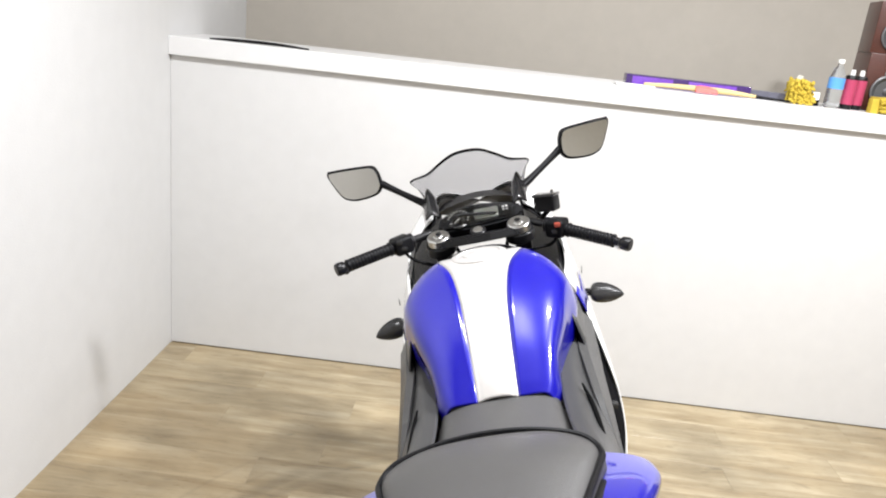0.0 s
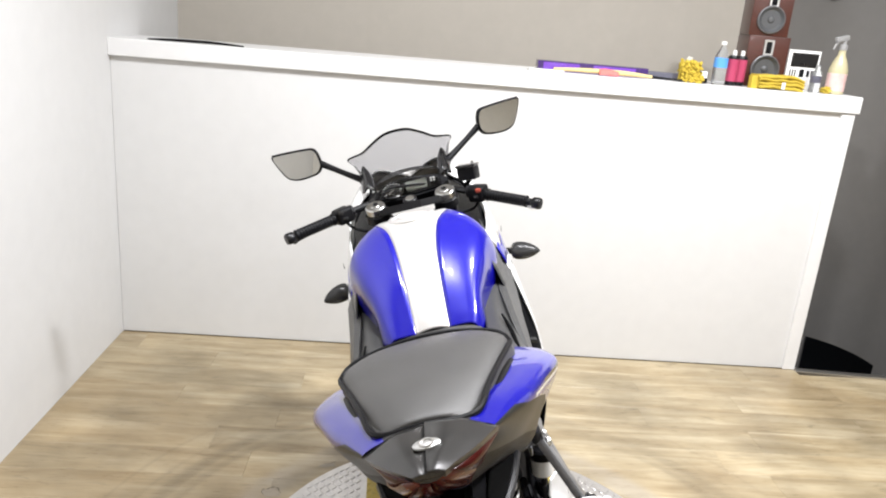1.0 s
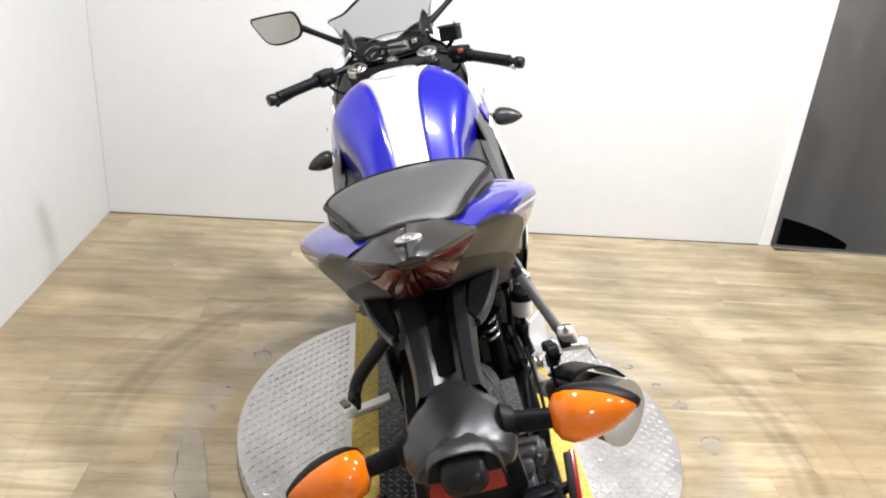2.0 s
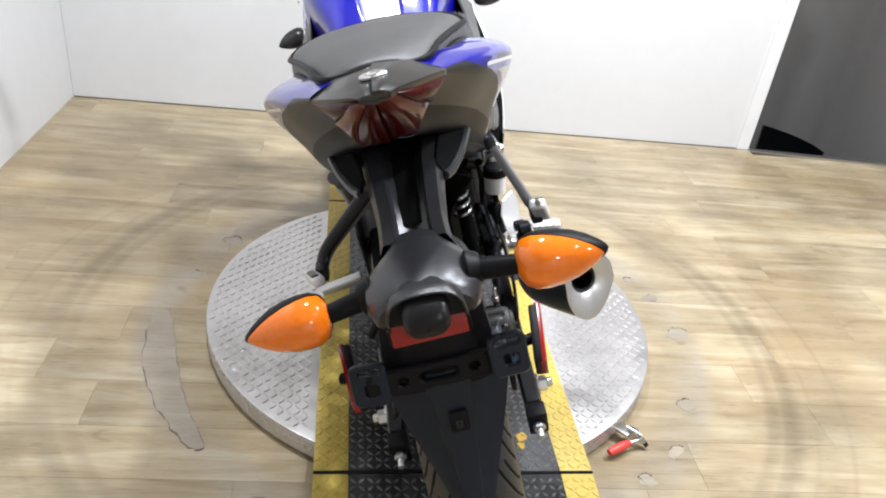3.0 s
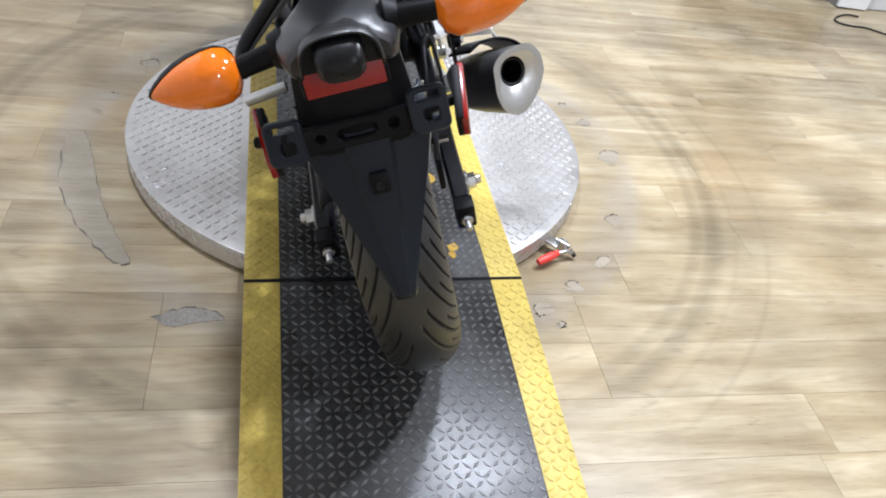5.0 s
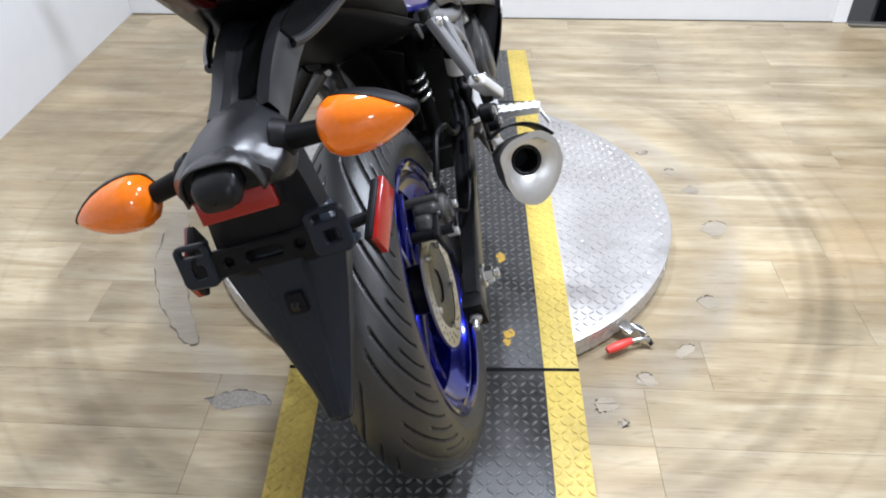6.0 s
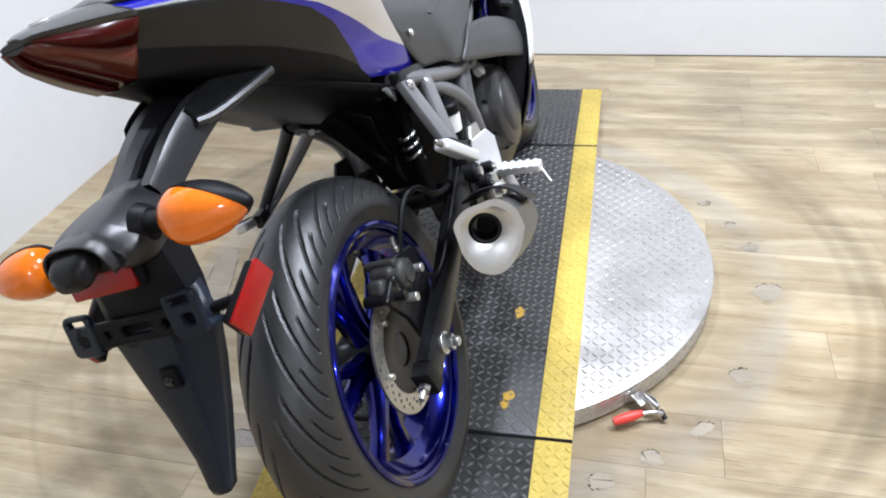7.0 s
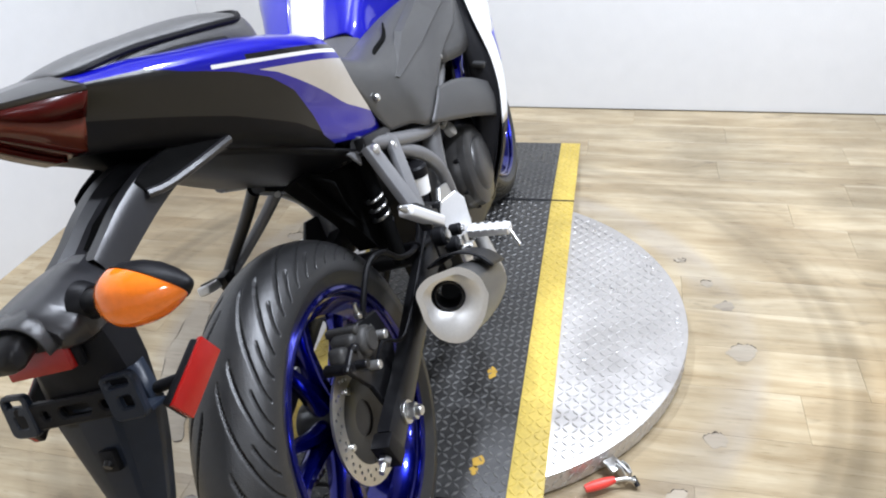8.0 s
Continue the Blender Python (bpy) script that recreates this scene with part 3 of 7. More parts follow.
# tank: cross-sections from the middle outwards
def tank():
    half_rows = []
    for y, top, stripe, sh, wide, low in (
            (0.565, 0.800, 0.036, (0.085, 0.792), (0.098, 0.765), 0.735),
            (0.60, 0.828, 0.037, (0.095, 0.815), (0.112, 0.775), 0.730),
            (0.68, 0.885, 0.040, (0.113, 0.862), (0.120, 0.800), 0.715),
            (0.78, 0.944, 0.046, (0.140, 0.906), (0.146, 0.832), 0.715),
            (0.88, 0.980, 0.060, (0.152, 0.936), (0.176, 0.868), 0.730),
            (0.97, 0.988, 0.085, (0.140, 0.950), (0.178, 0.870), 0.745),
            (1.04, 0.972, 0.095, (0.122, 0.938), (0.150, 0.865), 0.760),
            (1.085, 0.935, 0.090, (0.105, 0.910), (0.125, 0.850), 0.770)):
        y, up = 0.513 + 0.77 * (y - 0.565), 0.025 * max(0.0, 1 - (y - 0.565) / 0.465)
        top, sh, wide, low = top + up, (sh[0], sh[1] + up), (wide[0], wide[1] + up), low + up
        half_rows.append([(0, y, top), (stripe * 0.6, y, top - 0.002), (stripe, y, top - 0.006), sh[:1] + (y,) + sh[1:], wide[:1] + (y,) + wide[1:], (wide[0] * 0.95, y, (wide[1] + low) / 2), (wide[0] * 0.82, y, low)])
    g = smooth_grid(mirrored_rows(half_rows), 8, 6)
    nv = g.shape[1]
    mid = nv // 2
    edge = 12
    t = part("fuel_tank", grid_mesh(g, lambda i, j, c: abs(j + 0.5 - mid) > edge), BLUE, bike, "glossy metallic blue tank sides")
    thick(t, 0.004)
    s = part("centre_stripe", grid_mesh(g, lambda i, j, c: abs(j + 0.5 - mid) < edge), SILVER, t, "silver painted centre stripe")
    thick(s, 0.004)
    part("filler_cap", turned([(0, 0.058), (0.003, 0.058), (0.005, 0.055), (0.005, 0.046), (0.003, 0.045), (0.003, 0.034), (0.006, 0.032), (0.006, 0)], (0, 0.825, 0.987), (0, 0.06, 1), 40), SILVER, t, "silver filler cap")
    return t


tank()


def seats():
    rows = []
    for y, z, w, low in ((0.10, 0.865, 0.115, 0.85), (0.18, 0.838, 0.130, 0.80), (0.28, 0.815, 0.130, 0.77), (0.38, 0.806, 0.125, 0.75), (0.46, 0.812, 0.116, 0.75), (0.535, 0.822, 0.106, 0.75)):
        rows.append([(0, y, z), (w * 0.5, y, z - 0.002), (w * 0.85, y, z - 0.012), (w, y, z - 0.035), (w * 0.98, y, low)])
    part("rider_seat", grid_mesh(smooth_grid(mirrored_rows(rows), 6, 5)), SEAT, bike, "black vinyl rider seat")
    rows = []
    for y, z, w, low in ((-0.153, 0.998, 0.050, 0.984), (-0.141, 1.006, 0.062, 0.982), (-0.07, 1.007, 0.086, 0.966), (0.0, 1.001, 0.106, 0.948), (0.07, 0.993, 0.124, 0.928), (0.125, 0.980, 0.134, 0.910), (0.150, 0.967, 0.132, 0.898), (0.166, 0.940, 0.122, 0.888)):
        q = 0.026 * max(0.0, min(1.0, (y - 0.05) / 0.08))
        rows.append([(0, y, z), (w * 0.5, y - 0.1 * q, z - 0.003), (w * 0.82, y - 0.45 * q, z - 0.012), (w * 0.96, y - 0.8 * q, z - 0.024), (w, y - q, (z + low) / 2 - 0.012), (w * 0.96, y - q, low)])
    s = part("pillion_seat", grid_mesh(smooth_grid(mirrored_rows(rows), 8, 5), caps=True), SEAT, bike, "black vinyl pillion seat")
    rim = [(0.0, -0.155, 0.997), (0.060, -0.146, 0.993), (0.084, -0.075, 0.988), (0.105, 0.0, 0.976), (0.123, 0.06, 0.965), (0.130, 0.098, 0.958), (0.112, 0.128, 0.963), (0.06, 0.146, 0.969), (0.0, 0.152, 0.971)]
    loop = rim + [(-x, y, z) for x, y, z in rim[-2::-1]]
    part("piping", tube(loop, 0.0042, 6, 8), BLACK_PLASTIC, s, "raised black seam round the seat")
    skirt = [(x * 1.01, y, z - 0.022) for x, y, z in rim[:5]]
    part("seat_base", tube(skirt[::-1] + [(-x, y, z) for x, y, z in skirt[1:]], [0.004] + [0.009] * 7 + [0.004], 5, 10), BLACK_PLASTIC, s, "black seat base edge")


seats()


# painted graphics on the tail's side, as lines in the side elevation: (y, z)
GREY_TOP = ((-0.30, 1.02), (-0.10, 0.965), (-0.065, 0.943), (0.0, 0.911), (0.053, 0.880), (0.095, 0.843), (0.134, 0.792), (0.160, 0.748), (0.188, 0.722))
# below CREASE the side is coloured black, for shade on the undercut facet
CREASE = ((-0.30, 1.01), (-0.165, 0.945), (0.0, 0.858), (0.10, 0.796), (0.16, 0.752), (0.188, 0.722))
BLUE_LOW = ((0.188, 0.722), (0.254, 0.697), (0.352, 0.660))
BLUE_FRONT = ((0.352, 0.660), (0.300, 0.722), (0.245, 0.790), (0.200, 0.850), (0.178, 0.875), (0.150, 0.96))
SILVER_LOW = ((0.036, 0.897), (0.066, 0.880), (0.118, 0.842), (0.170, 0.806), (0.225, 0.766), (0.300, 0.722))
BANDS = (("black", 0.9300, 0.02), ("white", 0.9230, -0.03), ("blue", 0.9178, -0.05), ("silver", 0.9085, 0.036))
BAND_SLOPE = -0.326


def height(line, y):
    return float(np.interp(y, [p[0] for p in line], [p[1] for p in line]))


def tail_zone(p):
    front = float(np.interp(p.z, [q[1] for q in BLUE_FRONT], [q[0] for q in BLUE_FRONT]))
    if p.y > front or (p.y > 0.188 and p.z < height(BLUE_LOW, p.y)):
        return "off"
    if p.y < 0.188 and p.z < height(GREY_TOP, p.y):
        return "grey" if p.z > height(CREASE, p.y) else "under"
    if p.y > 0.036 and p.z < 0.9085 + BAND_SLOPE * p.y:
        return "silver" if p.z > height(SILVER_LOW, p.y) else "blue"
    for (name, top, start), (_, low, _) in zip(BANDS, BANDS[1:]):
        if low + BAND_SLOPE * p.y < p.z < top + BAND_SLOPE * p.y:
            return name if p.y > start else "blue"
    return "blue"


def tail():
    half_rows = []
    for y, top, tx, sh, side, low in (
            (-0.165, 0.995, 0.050, (0.080, 0.980), (0.053, 0.953), 0.912),
            (-0.10, 0.984, 0.075, (0.112, 0.960), (0.090, 0.920), 0.880),
            (-0.04, 0.969, 0.095, (0.140, 0.944), (0.115, 0.890), 0.845),
            (0.04, 0.950, 0.118, (0.170, 0.922), (0.140, 0.855), 0.800),
            (0.10, 0.932, 0.132, (0.190, 0.901), (0.155, 0.825), 0.765),
            (0.15, 0.916, 0.138, (0.200, 0.881), (0.160, 0.800), 0.735),
            (0.22, 0.893, 0.140, (0.195, 0.852), (0.163, 0.765), 0.690),
            (0.29, 0.868, 0.140, (0.184, 0.815), (0.163, 0.725), 0.662),
            (0.37, 0.836, 0.136, (0.170, 0.770), (0.158, 0.688), 0.642)):
        mid_z = top + 0.010 if y < -0.12 else top - 0.012
        half_rows.append([(0, y, mid_z), (tx * 0.6, y, (top + mid_z) / 2), (tx, y, top), sh[:1] + (y,) + sh[1:], side[:1] + (y,) + side[1:], (side[0] * (0.62 if y < 0 else 0.72), y, low), (0, y, low + (0.0 if y < -0.12 else 0.015))])
    g = smooth_grid(mirrored_rows(half_rows), 10, 12)
    mid = g.shape[1] // 2
    top = 24
    t = part("tail_fairing", grid_mesh(g, lambda i, j, c: abs(j + 0.5 - mid) < top and c[1] < 0.14), TAIL_GREY, bike, "dark grey satin tail fairing")
    thick(t, 0.003)
    side = grid_mesh(g, lambda i, j, c: j + 0.5 - mid > top)
    bmesh.ops.recalc_face_normals(side, faces=side.faces)
    cuts = [((0, 0, top + BAND_SLOPE * 0), (0, -BAND_SLOPE, 1)) for _, top, _ in BANDS] + [((0, y, 0), (0, 1, 0)) for _, _, y in BANDS if y]
    for line in (GREY_TOP, CREASE, BLUE_LOW, BLUE_FRONT, SILVER_LOW):
        for (y0, z0), (y1, z1) in zip(line, line[1:]):
            cuts.append(((0, y0, z0), (0, z0 - z1, y1 - y0)))
    for co, no in cuts:
        bmesh.ops.bisect_plane(side, geom=side.verts[:] + side.edges[:] + side.faces[:], dist=2e-4, plane_co=co, plane_no=Vector(no).normalized())
    zones = {}
    for f in side.faces:
        zones.setdefault(tail_zone(f.calc_center_median()), []).append([tuple(v.co) for v in f.verts])
    side.free()
    for name, zn, mat, label in (("side_panel", "grey", SHADED_SIDE, "satin tail grey, darkened for the shaded side"), ("shaded_under_panel", "under", BLACK_PLASTIC, "lower side facet, black for its shade"), ("blue_side_panel", "blue", BLUE, "glossy blue side panel"), ("black_stripe", "black", GLOSS_BLACK, "black stripe"), ("white_stripe", "white", WHITE_PAINT, "thin white stripe"), ("silver_graphic", "silver", SILVER, "silver wedge graphic")):
        for s in (1, -1):
            own = bmesh.new()
            for pts in zones[zn]:
                own.faces.new([own.verts.new((s * x, y, z)) for x, y, z in (pts if s > 0 else pts[::-1])])
            bmesh.ops.remove_doubles(own, verts=own.verts, dist=2e-5)
            part(name, own, mat, t, label)
    rim = [tuple(p) for p in g[0]]
    own = bmesh.new()
    own.faces.new([own.verts.new((x, y + 0.002, z)) for x, y, z in rim[:-1]])
    part("bulkhead", own, BLACK_PLASTIC, t)
    # pointed cowl end: top, two lens facets a side, dark core between
    sec = []
    for y, mz, edge, crease, low in (
            (-0.164, 1.004, (0.080, 0.980), (0.058, 0.950), (0.034, 0.912)), (-0.20, 1.007, (0.062, 0.990), (0.052, 0.961), (0.032, 0.938)),
            (-0.232, 1.008, (0.042, 0.998), (0.040, 0.978), (0.026, 0.963)), (-0.252, 1.008, (0.027, 1.003), (0.028, 0.994), (0.019, 0.979)), (-0.264, 1.006, (0.016, 1.004), (0.016, 1.000), (0.010, 0.996))):
        sec.append(((0, y, mz), (edge[0] * 0.55, y, mz - (mz - edge[1]) * 0.26), (edge[0], y, edge[1]), (edge[0] - 0.001, y, edge[1] - 0.005), (crease[0], y, crease[1]), (low[0], y, low[1]), (0, y, low[1] - 0.002)))
    g = np.array(sec)
    fine = np.swapaxes(np.array([np.array(curve(list(g[:, j]), 6)) for j in range(g.shape[1])]), 0, 1)
    for s in (1, -1):
        h = fine * np.array((s, 1, 1))
        for name, j0, j1, mat, label in (("cowl_tip", 0, 3, TAIL_GREY, ""), ("upper_lens", 3, 4, TAIL_RED, "dark red upper lens"), ("lower_lens", 4, 5, TAIL_WEDGE, "orange-brown smoked lower lens"), ("core_lens", 5, 6, TAIL_RED, "dark red middle lens")):
            thick(part(name, grid_mesh(h[:, j0:j1 + 1]), mat, t, label), 0.003, 1.0 if s > 0 else -1.0)
    last = [tuple(p) for p in fine[-1]]
    own = bmesh.new()
    own.faces.new([own.verts.new((x, y, z)) for x, y, z in last] + [own.verts.new((-x, y, z)) for x, y, z in last[-2:0:-1]])
    part("cowl_end", own, TAIL_GREY, t, "blunt grey tip")
    return t


tail()


# ---- motorcycle: chassis ----
def signal(name, s, base, inner, tip, r, group, shift=0.0):
    """A turn signal on a rubber stalk: amber lens behind, black shell in front."""
    base, inner, tip = (Vector((s * (p[0] - shift) + shift, p[1], p[2])) for p in (base, inner, tip))
    ax = tip - inner
    st = part(name, rod(base, inner, r * 0.42, r * 0.36, 20, bevel=0.002), BLACK_PLASTIC, bike, "black rubber signal stalk")
    part("stalk_foot", rod(base - ax.normalized() * 0.004, base + ax.normalized() * 0.014, r * 0.75, r * 0.6, 24, bevel=0.003), BLACK_PLASTIC, st)
    prof = [(-0.06, 0.0), (-0.05, 0.45), (0.02, 0.80), (0.14, 0.97), (0.28, 1.0), (0.45, 0.95), (0.62, 0.81), (0.78, 0.58), (0.90, 0.34), (0.97, 0.16), (1.0, 0.0)]
    full = turned([(d * ax.length, q * r) for d, q in prof], inner, ax, 40)
    me = bpy.data.meshes.new("tmp")
    full.to_mesh(me)
    full.free()
    cut = Vector((-0.32 * s, -0.85, -0.40)).normalized()
    for nm, keep, mat, lab in (("lens", 1, AMBER if group == "rear" else GREY_PLASTIC, "amber signal lens"), ("shell", -1, BLACK_PLASTIC, "")):
        own = bmesh.new()
        own.from_mesh(me)
        bmesh.ops.bisect_plane(own, geom=own.verts[:] + own.edges[:] + own.faces[:], plane_co=inner + ax * 0.3 - cut * r * 0.38, plane_no=cut * keep, clear_inner=True)
        if nm == "shell":
            c = inner + ax * 0.4
            for v in own.verts:
                v.co = c + (v.co - c) * 1.03
        part(nm, own, mat, st, lab if group == "rear" else "")
    if group == "rear":
        part("bulb", turned([(0, 0), (0.006, 0.010), (0.02, 0.013), (0.034, 0.009), (0.04, 0)], inner + ax * 0.15, ax, 16), CAST, st)
    bpy.data.meshes.remove(me)
    return st


signal("rear_turn_signal", 1, (0.058, -0.312, 0.800), (0.115, -0.330, 0.806), (0.211, -0.330, 0.803), 0.032, "rear")
signal("rear_turn_signal", -1, (0.058, -0.296, 0.783), (0.114, -0.303, 0.774), (0.208, -0.312, 0.771), 0.032, "rear")
both(lambda s: signal("front_turn_signal", s, (0.212, 1.235, 0.712), (0.257, 1.225, 0.705), (0.337, 1.205, 0.692), 0.027, "front"))



def undertail():
    def loft(rows, n):
        g = np.array(mirrored_rows(rows))
        return np.swapaxes(np.array([np.array(curve(list(g[:, j]), n)) for j in range(g.shape[1])]), 0, 1) + np.array((0.010, 0, 0))
    rows = []
    for y, z, w, h in ((0.06, 0.810, 0.085, 0.03), (0.0, 0.826, 0.076, 0.035), (-0.06, 0.832, 0.058, 0.040), (-0.11, 0.829, 0.051, 0.045), (-0.16, 0.817, 0.046, 0.046), (-0.20, 0.802, 0.043, 0.042), (-0.235, 0.790, 0.044, 0.036)):
        rows.append([(0, y, z - 0.020), (w * 0.20, y, z - 0.018), (w * 0.42, y, z - 0.012), (w * 0.52, y, z), (w * 0.86, y, z), (w, y, z - 0.012), (w * 0.94, y, z - h), (0, y, z - h)])
    f = part("fender_arm", grid_mesh(loft(rows, 5)), ARM_GREY, bike, "grey plastic number plate hanger")
    part("arm_channel", grid_mesh(np.array([[(0.010 + x * w, y, z - 0.015) for x in (-0.40, -0.12, 0.0, 0.12, 0.40)] for y, z, w in ((0.0, 0.826, 0.076), (-0.06, 0.832, 0.058), (-0.11, 0.829, 0.051), (-0.16, 0.817, 0.046), (-0.195, 0.803, 0.043))])), MATTE_BLACK, f, "black channel along the hanger")
    for s in (-1, 1):
        fin = smooth_grid([[(0.006 + s * x0, y, z0), (0.006 + s * (x0 + x1) / 2, y, (z0 + z1) / 2), (0.006 + s * x1, y, z1)] for y, x0, z0, x1, z1 in ((-0.125, 0.047, 0.826, 0.055, 0.808), (-0.10, 0.050, 0.832, 0.066, 0.803), (-0.05, 0.060, 0.836, 0.084, 0.803), (0.012, 0.076, 0.834, 0.099, 0.804))], 4, 4)
        thick(part("gusset", grid_mesh(fin), MATTE_BLACK, f), 0.004, 0.0)
        part("gusset_edge", tube([tuple(p) for p in fin[::4, -1]], 0.0065, 3, 8), ARM_GREY, f)
    rows = []
    for y, top, w, low in ((-0.222, 0.796, 0.036, 0.762), (-0.240, 0.797, 0.050, 0.752), (-0.272, 0.797, 0.064, 0.742), (-0.305, 0.796, 0.066, 0.736), (-0.328, 0.794, 0.060, 0.742), (-0.338, 0.791, 0.053, 0.750)):
        rows.append([(0, y, top), (w * 0.50, y, top - 0.003), (w * 0.97, y, top - 0.026), (w, y, top - 0.034), (w * 0.93, y, low + 0.004), (w * 0.85, y, low), (0, y, low)])
    part("plate_lamp_body", grid_mesh(loft(rows, 4), caps=True), ARM_GREY, f)
    rim = [(math.copysign(abs(math.cos(math.pi * q / 20)) ** 0.7, math.cos(math.pi * q / 20)), math.sin(math.pi * q / 20) ** 0.7) for q in range(21)]
    rows = [[(0.010 + 0.0445 * k * u, y, 0.752 + 0.042 * k * v) for u, v in rim] for y, k in ((-0.320, 1.0), (-0.340, 1.0), (-0.351, 0.985), (-0.3525, 0.965))]
    thick(part("lamp_hood", grid_mesh(np.array(rows)), GREY_PLASTIC, f), 0.003)
    # flat black plate on the closed body, standing for a shaded opening
    part("lamp_opening_black", plate([(0.043 * u, 0.039 * v) for u, v in rim], 0.003, pose(0.010, -0.341, 0.752, 90, 0, 0)), RECESS_BLACK, f, smooth=False)
    lamp = [[(0.010 + w * math.copysign(abs(math.cos(a)) ** 0.6, math.cos(a)), y, z + h * math.copysign(abs(math.sin(a)) ** 0.6, math.sin(a))) for a in (2 * math.pi * q / 28 for q in range(29))] for y, z, w, h in ((-0.322, 0.775, 0.026, 0.017), (-0.352, 0.769, 0.026, 0.017), (-0.364, 0.765, 0.0245, 0.0155), (-0.371, 0.762, 0.019, 0.011), (-0.373, 0.761, 0.010, 0.005), (-0.3735, 0.761, 0.001, 0.001))]
    part("plate_lamp", grid_mesh(np.array(lamp)), DARK_METAL, f, "dark number plate lamp")
    part("rear_reflector", box((0.086, 0.010, 0.032), (0.008, -0.334, 0.738), 0.002, (-12, 0, 2)), RED_LENS, f, "red rectangular reflector")
    part("reflector_tray", box((0.094, 0.012, 0.040), (0.008, -0.325, 0.738), 0.003, (-12, 0, 2)), BLACK_PLASTIC, f)
    # neck and hanging flap
    rows = []
    for z, y, w, d in ((0.765, -0.285, 0.056, 0.034), (0.72, -0.292, 0.062, 0.030), (0.685, -0.300, 0.066, 0.026), (0.640, -0.312, 0.068, 0.018)):
        rows.append([(0, y - d, z), (w * 0.6, y - d * 0.9, z), (w, y - d * 0.3, z), (w, y + d, z), (0, y + d, z)])
    n = part("hanger_neck", grid_mesh(np.array(mirrored_rows(rows)) + np.array((0.010, 0, 0))), BLACK_PLASTIC, f)
    rows = []
    for z, y, w in ((0.690, -0.306, 0.070), (0.645, -0.318, 0.076), (0.60, -0.332, 0.063), (0.54, -0.352, 0.042), (0.49, -0.372, 0.024), (0.460, -0.388, 0.015), (0.452, -0.390, 0.012)):
        k = w / 0.076
        rows.append([(0, y - 0.012 * k, z), (w * 0.30, y - 0.011 * k, z), (w * 0.38, y - 0.004 * k, z), (w * 0.80, y, z), (w * 0.95, y + 0.003, z), (w, y + 0.016, z)])
    fl = part("mud_flap", grid_mesh(np.array(mirrored_rows(rows)) + np.array((0.013, 0, 0))), BLUE_BLACK, f, "blue-black tapered mud flap")
    thick(fl, 0.003, 1.0)
    part("flap_boss", box((0.022, 0.012, 0.026), (0.016, -0.346, 0.602), 0.003, (-18, 0, 0)), BLACK_PLASTIC, fl)
    part("flap_bolt", rod((0.016, -0.350, 0.602), (0.016, -0.356, 0.600), 0.006, 0.005, 10), DARK_METAL, fl)
    # number plate bracket with two slotted ears
    part("bracket_bar", plate(rounded(0.17, 0.032, 0.006), 0.010, pose(0.006, -0.332, 0.668, 78, 0, 2), 0.002, [rounded(0.044, 0.013, 0.006, 4), rounded(0.011, 0.011, 0.005, 4, -0.042, 0), rounded(0.011, 0.011, 0.005, 4, 0.042, 0)]), BLACK_PLASTIC, f, smooth=False)
    for s, c in ((-1, (-0.074, -0.334, 0.672)), (1, (0.088, -0.340, 0.680))):
        e = part("bracket_ear", plate(rounded(0.044, 0.052, 0.009), 0.010, pose(*c, 74, 0, s * 4), 0.002, [rounded(0.028, 0.008, 0.003, 3, 0, 0.016), rounded(0.016, 0.014, 0.003, 3, 0.002, -0.006)]), BLUE_BLACK, f, smooth=False)
        part("ear_rib", box((0.042, 0.026, 0.006), (c[0], c[1] + 0.012, c[2] - 0.026), 0.002, (-16, 0, 0)), BLUE_BLACK, e)
        part("side_reflector_base", box((0.010, 0.036, 0.078), (s * 0.112 + 0.014, -0.292, 0.652), 0.003, (-70, 0, -8 * s)), BLACK_PLASTIC, f)
        part("side_reflector", box((0.008, 0.032, 0.082), (s * 0.118 + 0.014, -0.291, 0.652), 0.002, (-70, 0, -8 * s)), RED_LENS, f, "red side reflector")
        part("reflector_stay", rod((s * 0.075, -0.305, 0.655), (s * 0.120 + 0.006, -0.292, 0.656), 0.007, bevel=0.001), BLACK_PLASTIC, f)


BLUE_BLACK = material("blue-black polypropylene", (0.0095, 0.013, 0.021), 0.34, bump=0.12, bump_scale=900, vary=0.15, spec=0.30)
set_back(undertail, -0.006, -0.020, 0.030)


def tail_lights():
    em = part("tail_badge", turned([(0, 1), (0.002, 1), (0.003, 0.93), (0.003, 0)], (0, 0, 0), (0, 0, 1), 32), CAST, bike, "oval silver badge")
    for v in em.data.vertices:
        v.co = Vector((v.co.x * 0.016, v.co.y * 0.010, v.co.z))
    em.matrix_basis = pose(0.002, -0.216, 1.0085, -1, 0, 0)
    part("badge_ring", turned([(0.003, 0.009), (0.0042, 0.009), (0.0042, 0.0065), (0.003, 0.0065)], (0, 0, 0), (0, 0, 1), 24, closed=True), BRUSHED, em)


tail_lights()


